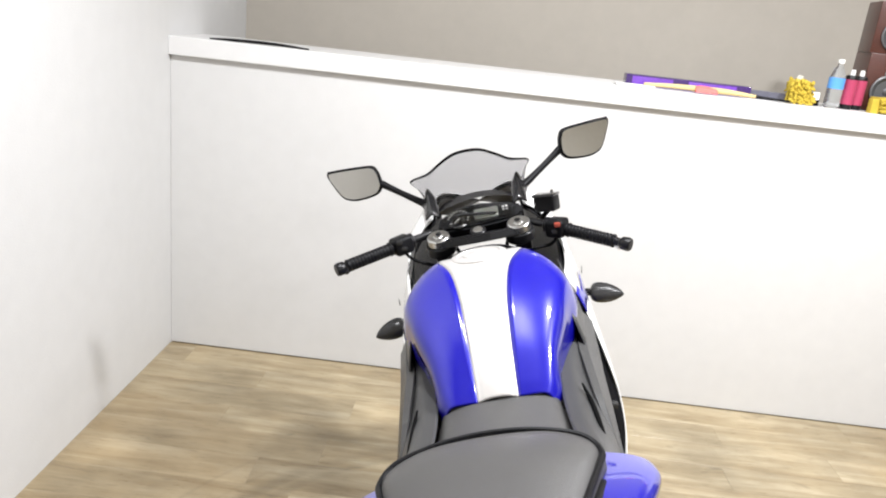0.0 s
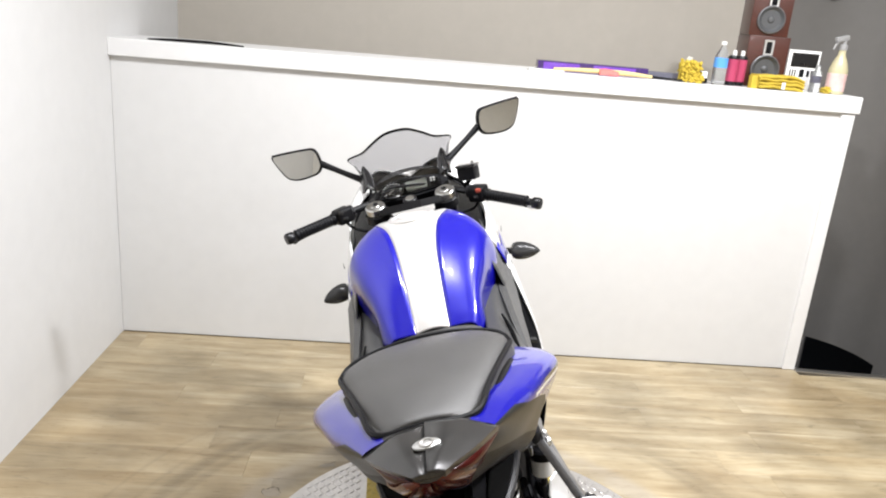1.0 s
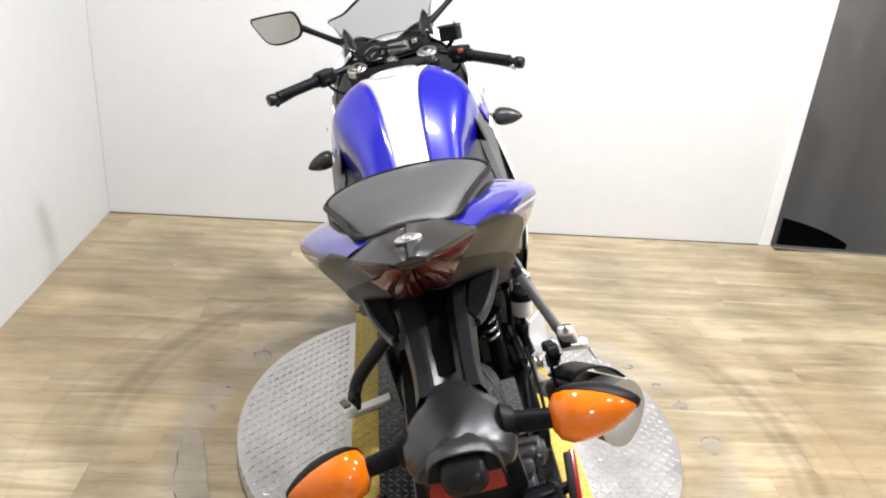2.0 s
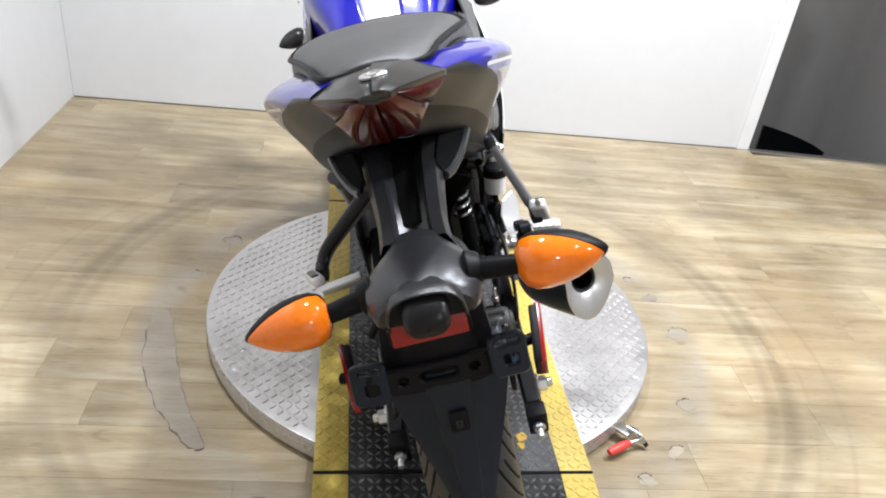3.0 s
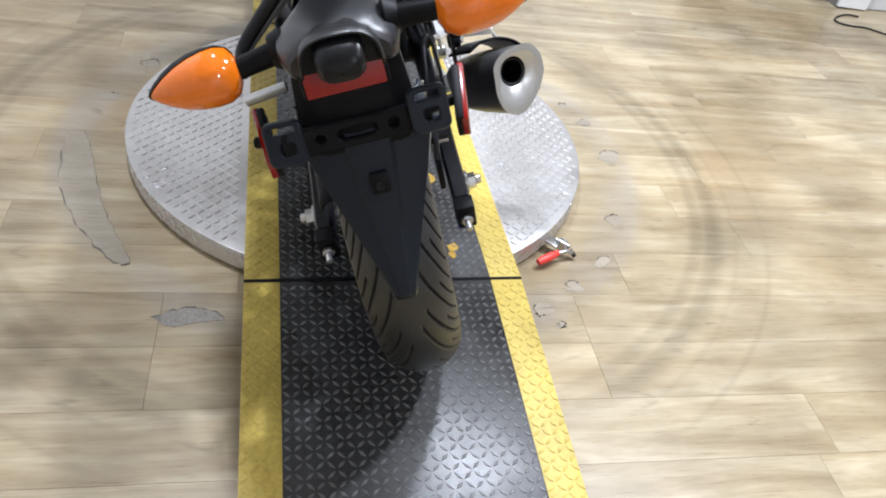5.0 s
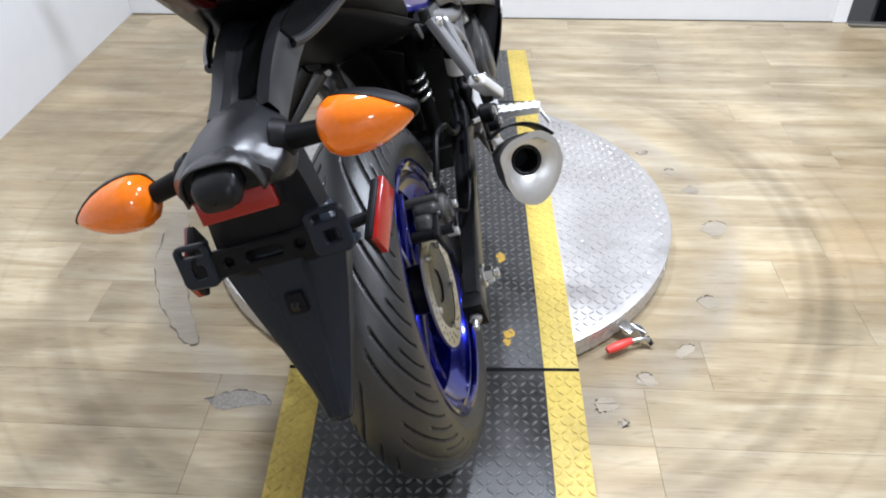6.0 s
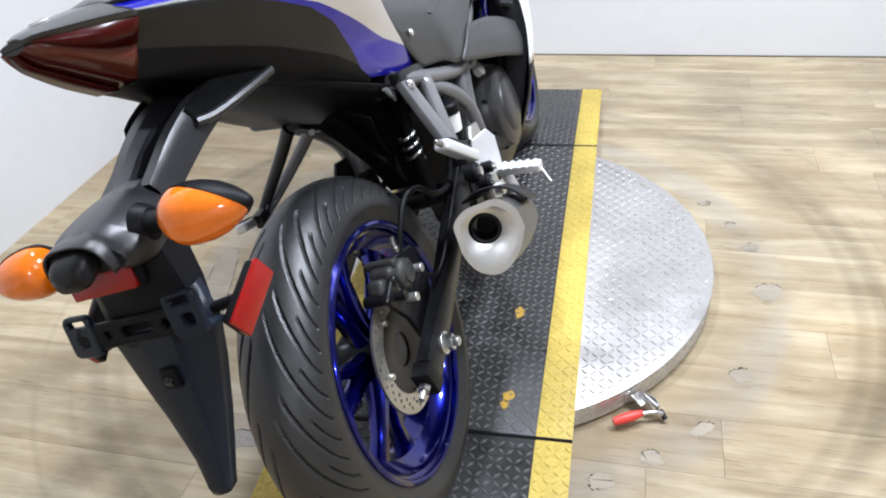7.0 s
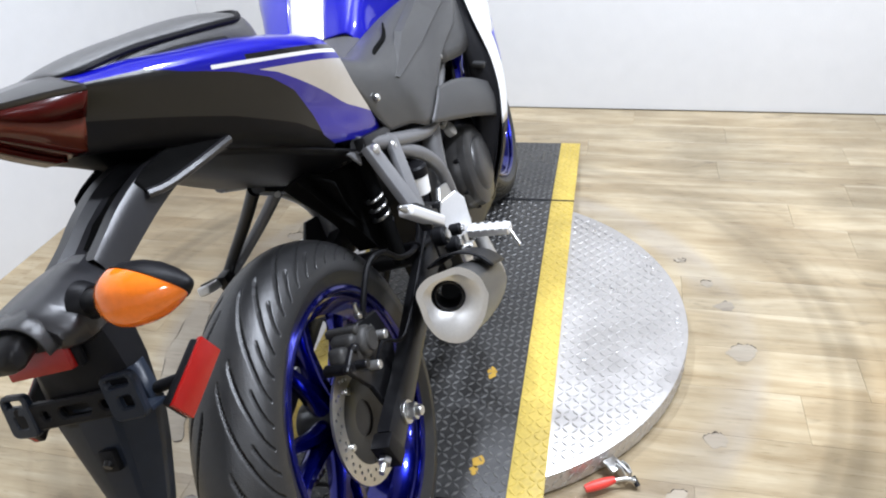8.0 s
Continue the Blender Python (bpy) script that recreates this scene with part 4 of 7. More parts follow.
# ---- motorcycle: rear running gear ----
def swingarm():
    a = None
    for s in (-1, 1):
        x = s * 0.122
        rows = []
        for y, z, h, w in ((0.50, 0.400, 0.030, 0.018), (0.36, 0.395, 0.030, 0.017), (0.20, 0.362, 0.028, 0.016), (0.06, 0.330, 0.026, 0.015), (-0.05, 0.312, 0.027, 0.015), (-0.062, 0.310, 0.026, 0.014)):
            rows.append([(x + sx * w, y, z + sz * h) for sx, sz in ((-1, -0.75), (-0.75, -1), (0.75, -1), (1, -0.75), (1, 0.75), (0.75, 1), (-0.75, 1), (-1, 0.75), (-1, -0.75))])
        own = grid_mesh(np.array(rows), caps=False)
        ob = part("swingarm", own, DARK_METAL, bike, "black box-section swingarm")
        part("end_block", box((0.034, 0.030, 0.052), (x, -0.074, 0.308), 0.004, (8, 0, 0)), BLACK_PLASTIC, ob)
        part("adjuster_bolt", rod((x, -0.085, 0.308), (x, -0.118, 0.304), 0.0055, bevel=0.001), STEEL, ob, "steel chain adjuster bolt")
        part("adjuster_nut", rod((x, -0.090, 0.3075), (x, -0.101, 0.306), 0.0105, seg=6, bevel=0.001), STEEL, ob)
        part("axle_washer", rod((x + s * 0.014, 0, 0.314), (x + s * 0.020, 0, 0.314), 0.020, seg=28, bevel=0.001), STEEL, ob)
        part("axle_nut", rod((x + s * 0.020, 0, 0.314), (x + s * 0.034, 0, 0.314), 0.0145, seg=6, bevel=0.001), STEEL, ob, "bright steel axle nut")
        part("axle_end", rod((x + s * 0.034, 0, 0.314), (x + s * 0.044, 0, 0.314), 0.009, seg=20, bevel=0.002), STEEL, ob)
        a = ob
    part("cross_member", rod((-0.11, 0.37, 0.395), (0.11, 0.37, 0.395), 0.024), DARK_METAL, a)
    return a


swingarm()


CALIPER = material("weathered black caliper casting", (0.045, 0.044, 0.042), 0.45, metal=0.3, bump=0.3, bump_scale=500, vary=0.35, vary_scale=30, rough_vary=0.1)


def caliper():
    own = box((0.044, 0.070, 0.050), (0.078, -0.012, 0.440), 0.012, (-14, 0, 0), seg=3)
    own = box((0.030, 0.040, 0.030), (0.074, -0.050, 0.446), 0.010, (-30, 0, 0), own, seg=3)
    own = box((0.036, 0.030, 0.034), (0.084, 0.022, 0.428), 0.010, (10, 0, 0), own, seg=3)
    c = part("rear_caliper", own, CALIPER, bike, "weathered black rear brake caliper")
    part("caliper_bridge", box((0.058, 0.016, 0.014), (0.074, -0.016, 0.468), 0.005, (-14, 0, 0), seg=3), CALIPER, c)
    part("caliper_piston", turned([(0, 0.026), (0.010, 0.026), (0.014, 0.023), (0.016, 0.018), (0.020, 0.017), (0.021, 0.010), (0.019, 0)], (0.096, -0.010, 0.440), (1, 0, 0), 28), CALIPER, c)
    part("pad_pin_cover", rod((0.094, -0.042, 0.452), (0.104, -0.042, 0.452), 0.009, 0.008, 16, bevel=0.002), DARK_METAL, c)
    part("caliper_bracket", plate([(-0.070, 0.02), (0.02, 0.045), (0.085, 0.02), (0.095, -0.05), (0.04, -0.115), (-0.015, -0.13), (-0.03, -0.05)], 0.010, pose(0.094, -0.02, 0.425, 90, 0, 90), 0.002), DARK_METAL, c, smooth=False)
    for y, z in ((-0.058, 0.430), (0.030, 0.418), (-0.028, 0.402)):
        part("caliper_pin", rod((0.070, y, z), (0.118, y, z), 0.008, seg=14, bevel=0.001), CAST if y > -0.05 else DARK_METAL, c)
    part("slide_pin", rod((0.052, -0.075, 0.440), (0.100, -0.078, 0.440), 0.010, 0.008, 16, bevel=0.002), BLACK_PLASTIC, c)
    part("bleed_nipple", turned([(0, 0.007), (0.008, 0.007), (0.009, 0.0045), (0.016, 0.005), (0.020, 0.0035), (0.026, 0.004), (0.028, 0)], (0.092, 0.020, 0.466), (0.1, 0.15, 1), 12), STEEL, c, "steel bleed nipple")
    part("brake_hose", tube([(0.096, 0.024, 0.462), (0.104, 0.045, 0.490), (0.112, 0.090, 0.520), (0.124, 0.13, 0.515), (0.126, 0.18, 0.470), (0.122, 0.27, 0.440), (0.115, 0.36, 0.47)], 0.0055, 8, 8), BLACK_PLASTIC, c, "black brake hose")
    part("sensor_wire", tube([(0.10, -0.02, 0.39), (0.112, 0.02, 0.41), (0.128, 0.06, 0.385), (0.140, 0.16, 0.42), (0.138, 0.30, 0.45)], 0.0035, 8, 8), BLACK_PLASTIC, c)
    return c


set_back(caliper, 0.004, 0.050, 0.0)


def exhaust():
    """A muffler of rounded triangular section with a slanted brushed end cap."""
    sec = []
    for a, r in ((0, 0.066), (30, 0.067), (60, 0.064), (90, 0.054), (120, 0.055), (150, 0.056), (180, 0.049), (210, 0.054), (240, 0.065), (265, 0.071), (285, 0.069), (310, 0.062), (335, 0.061)):
        sec.append((r * math.cos(radians(a)), r * math.sin(radians(a))))
    sec = [(0.90 * x, 0.93 * y) for x, y in np.array(curve(sec + [sec[0]], 4))[:-1]]
    end, fore = Vector((0.253, 0.034, 0.466)), Vector((0.178, 0.43, 0.250))
    axis = (end - fore).normalized()
    side = Vector((1, 0, 0))
    side = (side - axis * side.dot(axis)).normalized()
    up = side.cross(-axis)
    if up.z < 0:
        up = -up
    cut = Vector((0.45, -0.88, 0.16)).normalized()

    def row(d, k, slant=0.0):
        out = []
        for u, v in sec + sec[:1]:
            p = end - axis * d + side * u * k + up * v * k
            if slant:
                p = p - axis * slant * ((p - end).dot(cut) / axis.dot(cut))
            out.append(tuple(p))
        return out
    m = part("muffler", grid_mesh(smooth_grid([row(0.40, 0.50), row(0.37, 0.74), row(0.31, 0.93), row(0.20, 0.99), row(0.10, 0.985, 0.4), row(0.030, 0.965, 0.9)], 4, 1)), GREY_MUFFLER, bike, "satin grey muffler body")
    c = end + up * 0.010 - side * 0.002

    def hole(d, r):
        out = []
        for u, v in sec + sec[:1]:
            n = math.hypot(u, v)
            p = c - axis * d + side * (u / n * r) + up * (v / n * r)
            out.append(tuple(p - axis * ((p + axis * d - end).dot(cut) / axis.dot(cut))))
        return out
    part("end_cap", grid_mesh(np.array([row(0.020, 0.985, 0.95), row(0.018, 0.995, 0.95), row(0.010, 1.0, 1), row(0.003, 0.985, 1), row(0.0, 0.955, 1), row(0.001, 0.92, 1), row(0.003, 0.80, 1), hole(0.007, 0.036), hole(0.011, 0.028), hole(0.013, 0.0255)])), CAP, m, "brushed stainless end cap")
    part("outlet_pipe", turned([(-0.07, 0.020), (0.0, 0.020), (0.001, 0.0225), (-0.003, 0.0265), (-0.07, 0.0265)], c - axis * 0.014, axis * 0.55 + cut * 0.45, 36, closed=True), DARK_METAL, m, "dark outlet pipe")
    # added black disc across the pipe, for the darkness inside it
    part("pipe_dark_end", rod(c - axis * 0.090, c - axis * 0.085, 0.0265, seg=24), RECESS_BLACK, m)
    gu = part("heat_guard", grid_mesh(smooth_grid([[tuple(end - axis * d + side * (0.071 * math.cos(radians(a))) + up * (0.066 * math.sin(radians(a)) + 0.004)) for a in (30, 55, 80, 105, 130)] for d in (0.10, 0.16, 0.22, 0.26)], 3, 4)), BLACK_PLASTIC, m, "black heat guard")
    thick(gu, 0.004, 1.0)
    part("front_pipe", tube([fore + axis * 0.01, fore - axis * 0.10, (0.10, 0.66, 0.24), (0.04, 0.80, 0.18)], 0.022, 6, 14), BRUSHED, m)
    part("hanger", plate([(-0.02, -0.01), (0.02, -0.01), (0.012, 0.06), (-0.012, 0.06)], 0.006, Matrix.Translation(end - axis * 0.24 + up * 0.05 - side * 0.04) @ pose(0, 0, 0, 90, 0, 90), 0.001), DARK_METAL, m, smooth=False)
    return m


CAP = material("satin stainless end cap", (0.66, 0.655, 0.645), 0.36, metal=0.8, vary=0.06, vary_scale=20, bump=0.1, bump_scale=800)
GREY_MUFFLER = material("satin grey muffler paint", (0.06, 0.06, 0.059), 0.38, metal=0.5, vary=0.1, bump=0.08, bump_scale=900)
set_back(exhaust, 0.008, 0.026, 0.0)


def footrests():
    for s in (-1, 1):
        if s < 0:
            h = part("passenger_hanger", tube([(-0.074, 0.226, 0.668), (-0.132, 0.237, 0.611), (-0.196, 0.238, 0.549), (-0.213, 0.214, 0.524)], [0.015, 0.014, 0.013, 0.012], 5, 14, flat=0.7), DARK_METAL, bike, "black passenger footrest bracket")
            part("brace", tube([(-0.070, 0.284, 0.634), (-0.130, 0.283, 0.585), (-0.196, 0.262, 0.533), (-0.213, 0.218, 0.518)], [0.014, 0.013, 0.012, 0.011], 5, 14, flat=0.7), GREY_FRAME, h)
            part("mount", box((0.030, 0.085, 0.030), (-0.062, 0.262, 0.655), 0.006, (-30, 0, 0)), DARK_METAL, h)
            part("mount_bolt", rod((-0.056, 0.262, 0.640), (-0.050, 0.250, 0.640), 0.006, seg=12), STEEL, h)
            part("pivot", box((0.022, 0.034, 0.030), (-0.212, 0.206, 0.520), 0.005), DARK_METAL, h)
            part("passenger_peg", box((0.024, 0.090, 0.018), (-0.222, 0.170, 0.530), 0.006, (-20, 0, 20), seg=3), BRIGHT, h, "folded aluminium passenger footpeg")
            part("peg_rubber", box((0.014, 0.060, 0.008), (-0.224, 0.172, 0.538), 0.003, (-20, 0, 20)), GREY_PLASTIC, h)
            continue
        own = box((0.016, 0.036, 0.145), (s * 0.168, 0.231, 0.591), 0.005, (-17, -s * 23, 0), seg=2)
        h = part("passenger_hanger", own, GREY_FRAME, bike, "grey passenger footrest bracket")
        part("brace", box((0.014, 0.030, 0.160), (s * 0.168, 0.283, 0.580), 0.005, (-44, -s * 22, 0), seg=2), GREY_FRAME, h)
        part("mount", box((0.022, 0.12, 0.030), (s * 0.136, 0.295, 0.648), 0.006, (-14, 0, 0)), DARK_METAL, h)
        for y, z in ((0.248, 0.648), (0.318, 0.620)):
            part("mount_bolt", turned([(0, 0.010), (0.004, 0.010), (0.008, 0.007), (0.009, 0)], (s * 0.152, y, z), (s, 0, 0), 16), STEEL, h, "polished bolt")
        part("pivot", box((0.022, 0.036, 0.032), (s * 0.198, 0.225, 0.512), 0.005), DARK_METAL, h)
        part("passenger_peg", box((0.030, 0.100, 0.020), (s * 0.204, 0.200, 0.530), 0.007, (-44, 0, -14 * s), seg=3), BRIGHT, h, "folded aluminium passenger footpeg")
        part("peg_rubber", box((0.018, 0.064, 0.010), (s * 0.207, 0.207, 0.538), 0.003, (-44, 0, -14 * s)), GREY_PLASTIC, h)
        part("peg_tip", rod((s * 0.198, 0.166, 0.564), (s * 0.194, 0.152, 0.578), 0.006, 0.004, 10, bevel=0.001), STEEL, h)
        h.location = (0.012, 0.0, 0.024)
    # rider's side: aluminium plate, peg, brake pedal
    b = part("rider_footrest", plate([(-0.05, 0.075), (-0.015, 0.10), (0.035, 0.085), (0.045, 0.02), (0.025, -0.06), (0.0, -0.10), (-0.035, -0.095), (-0.03, -0.02)], 0.009, pose(0.158, 0.465, 0.385, 90, 0, 90), 0.002, [rounded(0.018, 0.05, 0.008, 3, 0.0, -0.04)]), CAST, bike, "cast aluminium rider footrest plate", False)
    part("heel_guard", plate([(-0.035, -0.05), (0.03, -0.055), (0.045, 0.03), (0.03, 0.060), (-0.02, 0.055), (-0.042, 0.02)], 0.005, pose(0.180, 0.425, 0.425, 84, 0, 48) @ Matrix.Diagonal((0.8, 0.8, 1, 1)), 0.002), BRIGHT, b, "polished heel guard", False)
    part("footpeg", box((0.090, 0.026, 0.018), (0.240, 0.415, 0.385), 0.005, (0, 4, -8), seg=3), BRIGHT, b, "aluminium footpeg")
    for k in range(5):
        part("peg_tooth", box((0.008, 0.030, 0.005), (0.208 + 0.016 * k, 0.417 - 0.0025 * k, 0.396 - 0.0012 * k), 0.001, (0, 4, -8)), BRIGHT, b)
    part("peg_feeler", rod((0.280, 0.410, 0.380), (0.296, 0.392, 0.350), 0.004), STEEL, b)
    part("pivot_bolt", rod((0.160, 0.455, 0.330), (0.182, 0.455, 0.330), 0.016, seg=20, bevel=0.003), STEEL, b)
    part("master_cylinder", rod((0.150, 0.405, 0.385), (0.150, 0.425, 0.470), 0.013, bevel=0.003), DARK_METAL, b)
    part("linkage", tube([(0.17, 0.42, 0.36), (0.165, 0.39, 0.40), (0.15, 0.35, 0.42)], 0.005), STEEL, b)
    for y, z, q in ((0.290, 0.462, 0.019), (0.334, 0.414, 0.016), (0.372, 0.425, 0.012)):
        bush = part("rubber_bush", rod((0.178, y, z), (0.204, y, z), q, seg=20, bevel=0.004), BLACK_PLASTIC, b, "black rubber bush")
        part("bush_bolt", turned([(0, q * 0.55), (0.004, q * 0.55), (0.006, q * 0.4), (0.006, 0)], (0.204, y, z), (1, 0, 0), 6), STEEL, bush)
    part("frame_gusset", plate([(-0.022, 0.018), (0.026, 0.012), (0.010, -0.020)], 0.006, pose(0.132, 0.232, 0.672, 90, 0, 90), 0.002), GREY_FRAME, b, "small grey triangular bracket", False)
    l = part("left_footrest", plate([(-0.05, 0.075), (-0.015, 0.10), (0.035, 0.085), (0.045, 0.02), (0.025, -0.06), (0.0, -0.10), (-0.035, -0.095)], 0.009, pose(-0.158, 0.465, 0.385, 90, 0, 90), 0.002), DARK_METAL, bike, "black left footrest plate", False)
    part("footpeg", box((0.100, 0.026, 0.018), (-0.232, 0.455, 0.322), 0.005, (0, -4, 8), seg=3), CAST, l)
    r = part("fluid_reservoir", turned([(0, 0.018), (0.002, 0.022), (0.034, 0.0235), (0.038, 0.0235)], (0.152, 0.374, 0.518), (0.15, 0.05, 1), 28), WHITE_PAINT, bike, "white brake fluid reservoir")
    part("reservoir_cap", turned([(0.038, 0.025), (0.055, 0.025), (0.059, 0.021), (0.059, 0)], (0.152, 0.374, 0.518), (0.15, 0.05, 1), 28), BLACK_PLASTIC, r)
    part("reservoir_hose", tube([(0.152, 0.374, 0.518), (0.150, 0.365, 0.50), (0.150, 0.41, 0.47)], 0.006), BLACK_PLASTIC, r)


footrests()


def shock_and_hugger():
    pts = []
    for k in range(3 * 16 + 1):
        a = 2 * math.pi * k / 16
        pts.append((0.017 * math.cos(a) + 0.076, 0.336 + 0.017 * math.sin(a) + 0.008 * k / 48, 0.494 + 0.056 * k / 48))
    s = part("rear_shock", rod((0.080, 0.322, 0.41), (0.080, 0.358, 0.64), 0.015), MATTE_BLACK, bike, "rear shock absorber")
    part("spring", tube(pts, 0.0036, 1, 8), STEEL, s, "bright coil spring")
    i = part("inner_fender", grid_mesh(smooth_grid([
        [(-0.020, 0.230, 0.655), (0.02, 0.215, 0.672), (0.06, 0.200, 0.675), (0.105, 0.185, 0.660)],
        [(-0.020, 0.29, 0.575), (0.02, 0.28, 0.60), (0.045, 0.265, 0.60), (0.070, 0.25, 0.585)],
        [(-0.020, 0.335, 0.51), (0.02, 0.33, 0.53), (0.035, 0.32, 0.53), (0.050, 0.31, 0.515)],
        [(-0.020, 0.370, 0.43), (0.02, 0.370, 0.43), (0.035, 0.365, 0.43), (0.046, 0.355, 0.43)]], 5, 5)), MATTE_BLACK, bike, "black inner rear fender")
    thick(i, 0.004)
    part("fender_side", plate([(0.170, 0.685), (0.200, 0.640), (0.240, 0.575), (0.29, 0.51), (0.335, 0.43), (0.42, 0.43), (0.43, 0.62), (0.32, 0.67)], 0.004, Matrix(((0, 0, 1, 0.046), (1, 0, 0, 0), (0, 1, 0, 0), (0, 0, 0, 1)))), MATTE_BLACK, i, smooth=False)
    u = part("undertray", grid_mesh(smooth_grid([
        [(-0.05, -0.06, 0.850), (0, -0.06, 0.842), (0.05, -0.06, 0.850)],
        [(-0.09, 0.04, 0.802), (0, 0.04, 0.782), (0.09, 0.04, 0.802)],
        [(-0.12, 0.14, 0.742), (0, 0.14, 0.722), (0.12, 0.14, 0.742)],
        [(-0.14, 0.26, 0.675), (0, 0.26, 0.650), (0.14, 0.26, 0.675)],
        [(-0.14, 0.36, 0.640), (0, 0.36, 0.620), (0.14, 0.36, 0.640)]], 4, 5)), BLACK_PLASTIC, bike, "black undertray")
    thick(u, 0.004)
    c = part("drive_chain", tube([(-0.078, -0.085, 0.36), (-0.078, -0.04, 0.412), (-0.078, 0.02, 0.420), (-0.078, 0.30, 0.405), (-0.078, 0.58, 0.400)], 0.008, 8, 6, flat=0.7), STEEL_CHAIN, bike, "oily drive chain")
    for k in range(26):
        a = radians(80 + 7.4 * k)
        part("chain_link", box((0.016, 0.012, 0.007), (-0.078, 0.105 * math.cos(a), 0.314 + 0.105 * math.sin(a)), 0.002, (math.degrees(a) + 90, 0, 0), seg=1), STEEL_CHAIN, c)
    g = part("chain_guard", grid_mesh(smooth_grid([[(x, y, z + (0 if abs(x + 0.088) < 0.02 else -0.016)) for x in (-0.112, -0.098, -0.074, -0.060)] for y, z in ((-0.10, 0.415), (0.02, 0.445), (0.20, 0.430), (0.36, 0.425))], 4, 3)), BLACK_PLASTIC, bike, "black chain guard")
    thick(g, 0.003)


STEEL_CHAIN = material("oily chain steel", (0.11, 0.10, 0.09), 0.4, metal=0.9, vary=0.3, vary_scale=60)
shock_and_hugger()


# ---- motorcycle: frame and engine ----
def frame_and_engine():
    f = None
    for s in (-1, 1):
        f = part("frame_rail", tube([(s * 0.05, 1.12, 0.86), (s * 0.135, 0.92, 0.76), (s * 0.158, 0.72, 0.65), (s * 0.150, 0.58, 0.58), (s * 0.138, 0.52, 0.46), (s * 0.135, 0.50, 0.36)], [0.022, 0.024, 0.022, 0.020, 0.024, 0.022], 8, 12), GREY_FRAME, bike, "grey painted steel frame tube")
        part("seat_rail", tube([(s * 0.158, 0.62, 0.575), (s * 0.160, 0.515, 0.585), (s * 0.160, 0.43, 0.612), (s * 0.157, 0.356, 0.640), (s * 0.142, 0.24, 0.690)], 0.014, 6, 10), GREY_FRAME, f)
        part("lower_rail", tube([(s * 0.150, 0.350, 0.625), (s * 0.160, 0.435, 0.572), (s * 0.160, 0.500, 0.505), (s * 0.154, 0.522, 0.428), (s * 0.145, 0.560, 0.340)], 0.014, 6, 10), GREY_FRAME, f)
        part("down_strut", tube([(s * 0.152, 0.66, 0.64), (s * 0.152, 0.655, 0.72), (s * 0.14, 0.68, 0.80)], 0.016, 5, 10), GREY_FRAME, f)
        part("pivot_cover", rod((s * 0.130, 0.505, 0.395), (s * 0.160, 0.505, 0.395), 0.020, seg=24, bevel=0.004), DARK_METAL, f)
    e = part("engine_block", box((0.26, 0.34, 0.26), (0, 0.76, 0.36), 0.03, (-6, 0, 0), seg=3), DARK_METAL, bike, "black engine block")
    part("cylinder", box((0.24, 0.17, 0.24), (0, 0.86, 0.55), 0.02, (-18, 0, 0)), DARK_METAL, e)
    for k in range(6):
        part("cooling_fin", box((0.255, 0.185, 0.006), (0, 0.845 + 0.009 * k, 0.48 + 0.028 * k), 0.002, (-18, 0, 0)), DARK_METAL, e)
    for s in (-1, 1):
        c = part("crankcase_cover", turned([(0.0, 0.100), (0.022, 0.100), (0.026, 0.097), (0.030, 0.097), (0.044, 0.094), (0.050, 0.086), (0.052, 0.066), (0.058, 0.062), (0.062, 0.050), (0.062, 0)], (s * 0.128, 0.712, 0.402), (s, 0, 0), 56), COVER, e, "dark bronze clutch cover")
        part("cover_rib", plate([(-0.052, 0.012), (0.0, 0.062), (0.020, 0.058), (-0.010, 0.0), (0.016, -0.058), (-0.004, -0.060)], 0.008, pose(s * 0.180, 0.712, 0.402, 90, 0, 90), 0.003), COVER, c, smooth=False)
        for k in range(8):
            a = radians(45 * k + 12)
            y, z = 0.712 + 0.097 * math.cos(a), 0.402 + 0.097 * math.sin(a)
            part("cover_bolt", rod((s * 0.146, y, z), (s * 0.158, y, z), 0.0055, seg=12, bevel=0.001), DARK_METAL, c)
    part("oil_filler", turned([(0, 0.016), (0.014, 0.016), (0.016, 0.013), (0.016, 0)], (0.150, 0.655, 0.520), (1, 0, 0.3), 20), CAST, e)
    part("clutch_arm", tube([(0.155, 0.62, 0.545), (0.160, 0.66, 0.550), (0.165, 0.70, 0.548)], 0.006), CAST, e, "aluminium clutch arm")
    part("cable", tube([(0.165, 0.70, 0.55), (0.17, 0.78, 0.60), (0.15, 0.90, 0.70), (0.10, 1.05, 0.85)], 0.004), BLACK_PLASTIC, e)
    part("sump", box((0.16, 0.26, 0.09), (0, 0.74, 0.215), 0.03), DARK_METAL, e)
    part("water_hose", tube([(0.12, 0.62, 0.46), (0.135, 0.56, 0.50), (0.13, 0.50, 0.53), (0.10, 0.46, 0.56)], 0.014), BLACK_PLASTIC, e)
    part("harness", tube([(0.13, 0.40, 0.58), (0.135, 0.44, 0.52), (0.128, 0.43, 0.46), (0.135, 0.38, 0.42), (0.13, 0.31, 0.44)], 0.009), BLACK_PLASTIC, e)
    part("airbox", box((0.22, 0.30, 0.16), (0, 0.62, 0.66), 0.03), BLACK_PLASTIC, e)
    part("battery_box", box((0.20, 0.22, 0.10), (0, 0.36, 0.70), 0.02), BLACK_PLASTIC, e)
    st = part("side_stand", tube([(-0.10, 0.62, 0.27), (-0.155, 0.585, 0.17), (-0.235, 0.56, 0.052)], [0.014, 0.012, 0.011], 6, 12), DARK_METAL, bike, "black side stand")
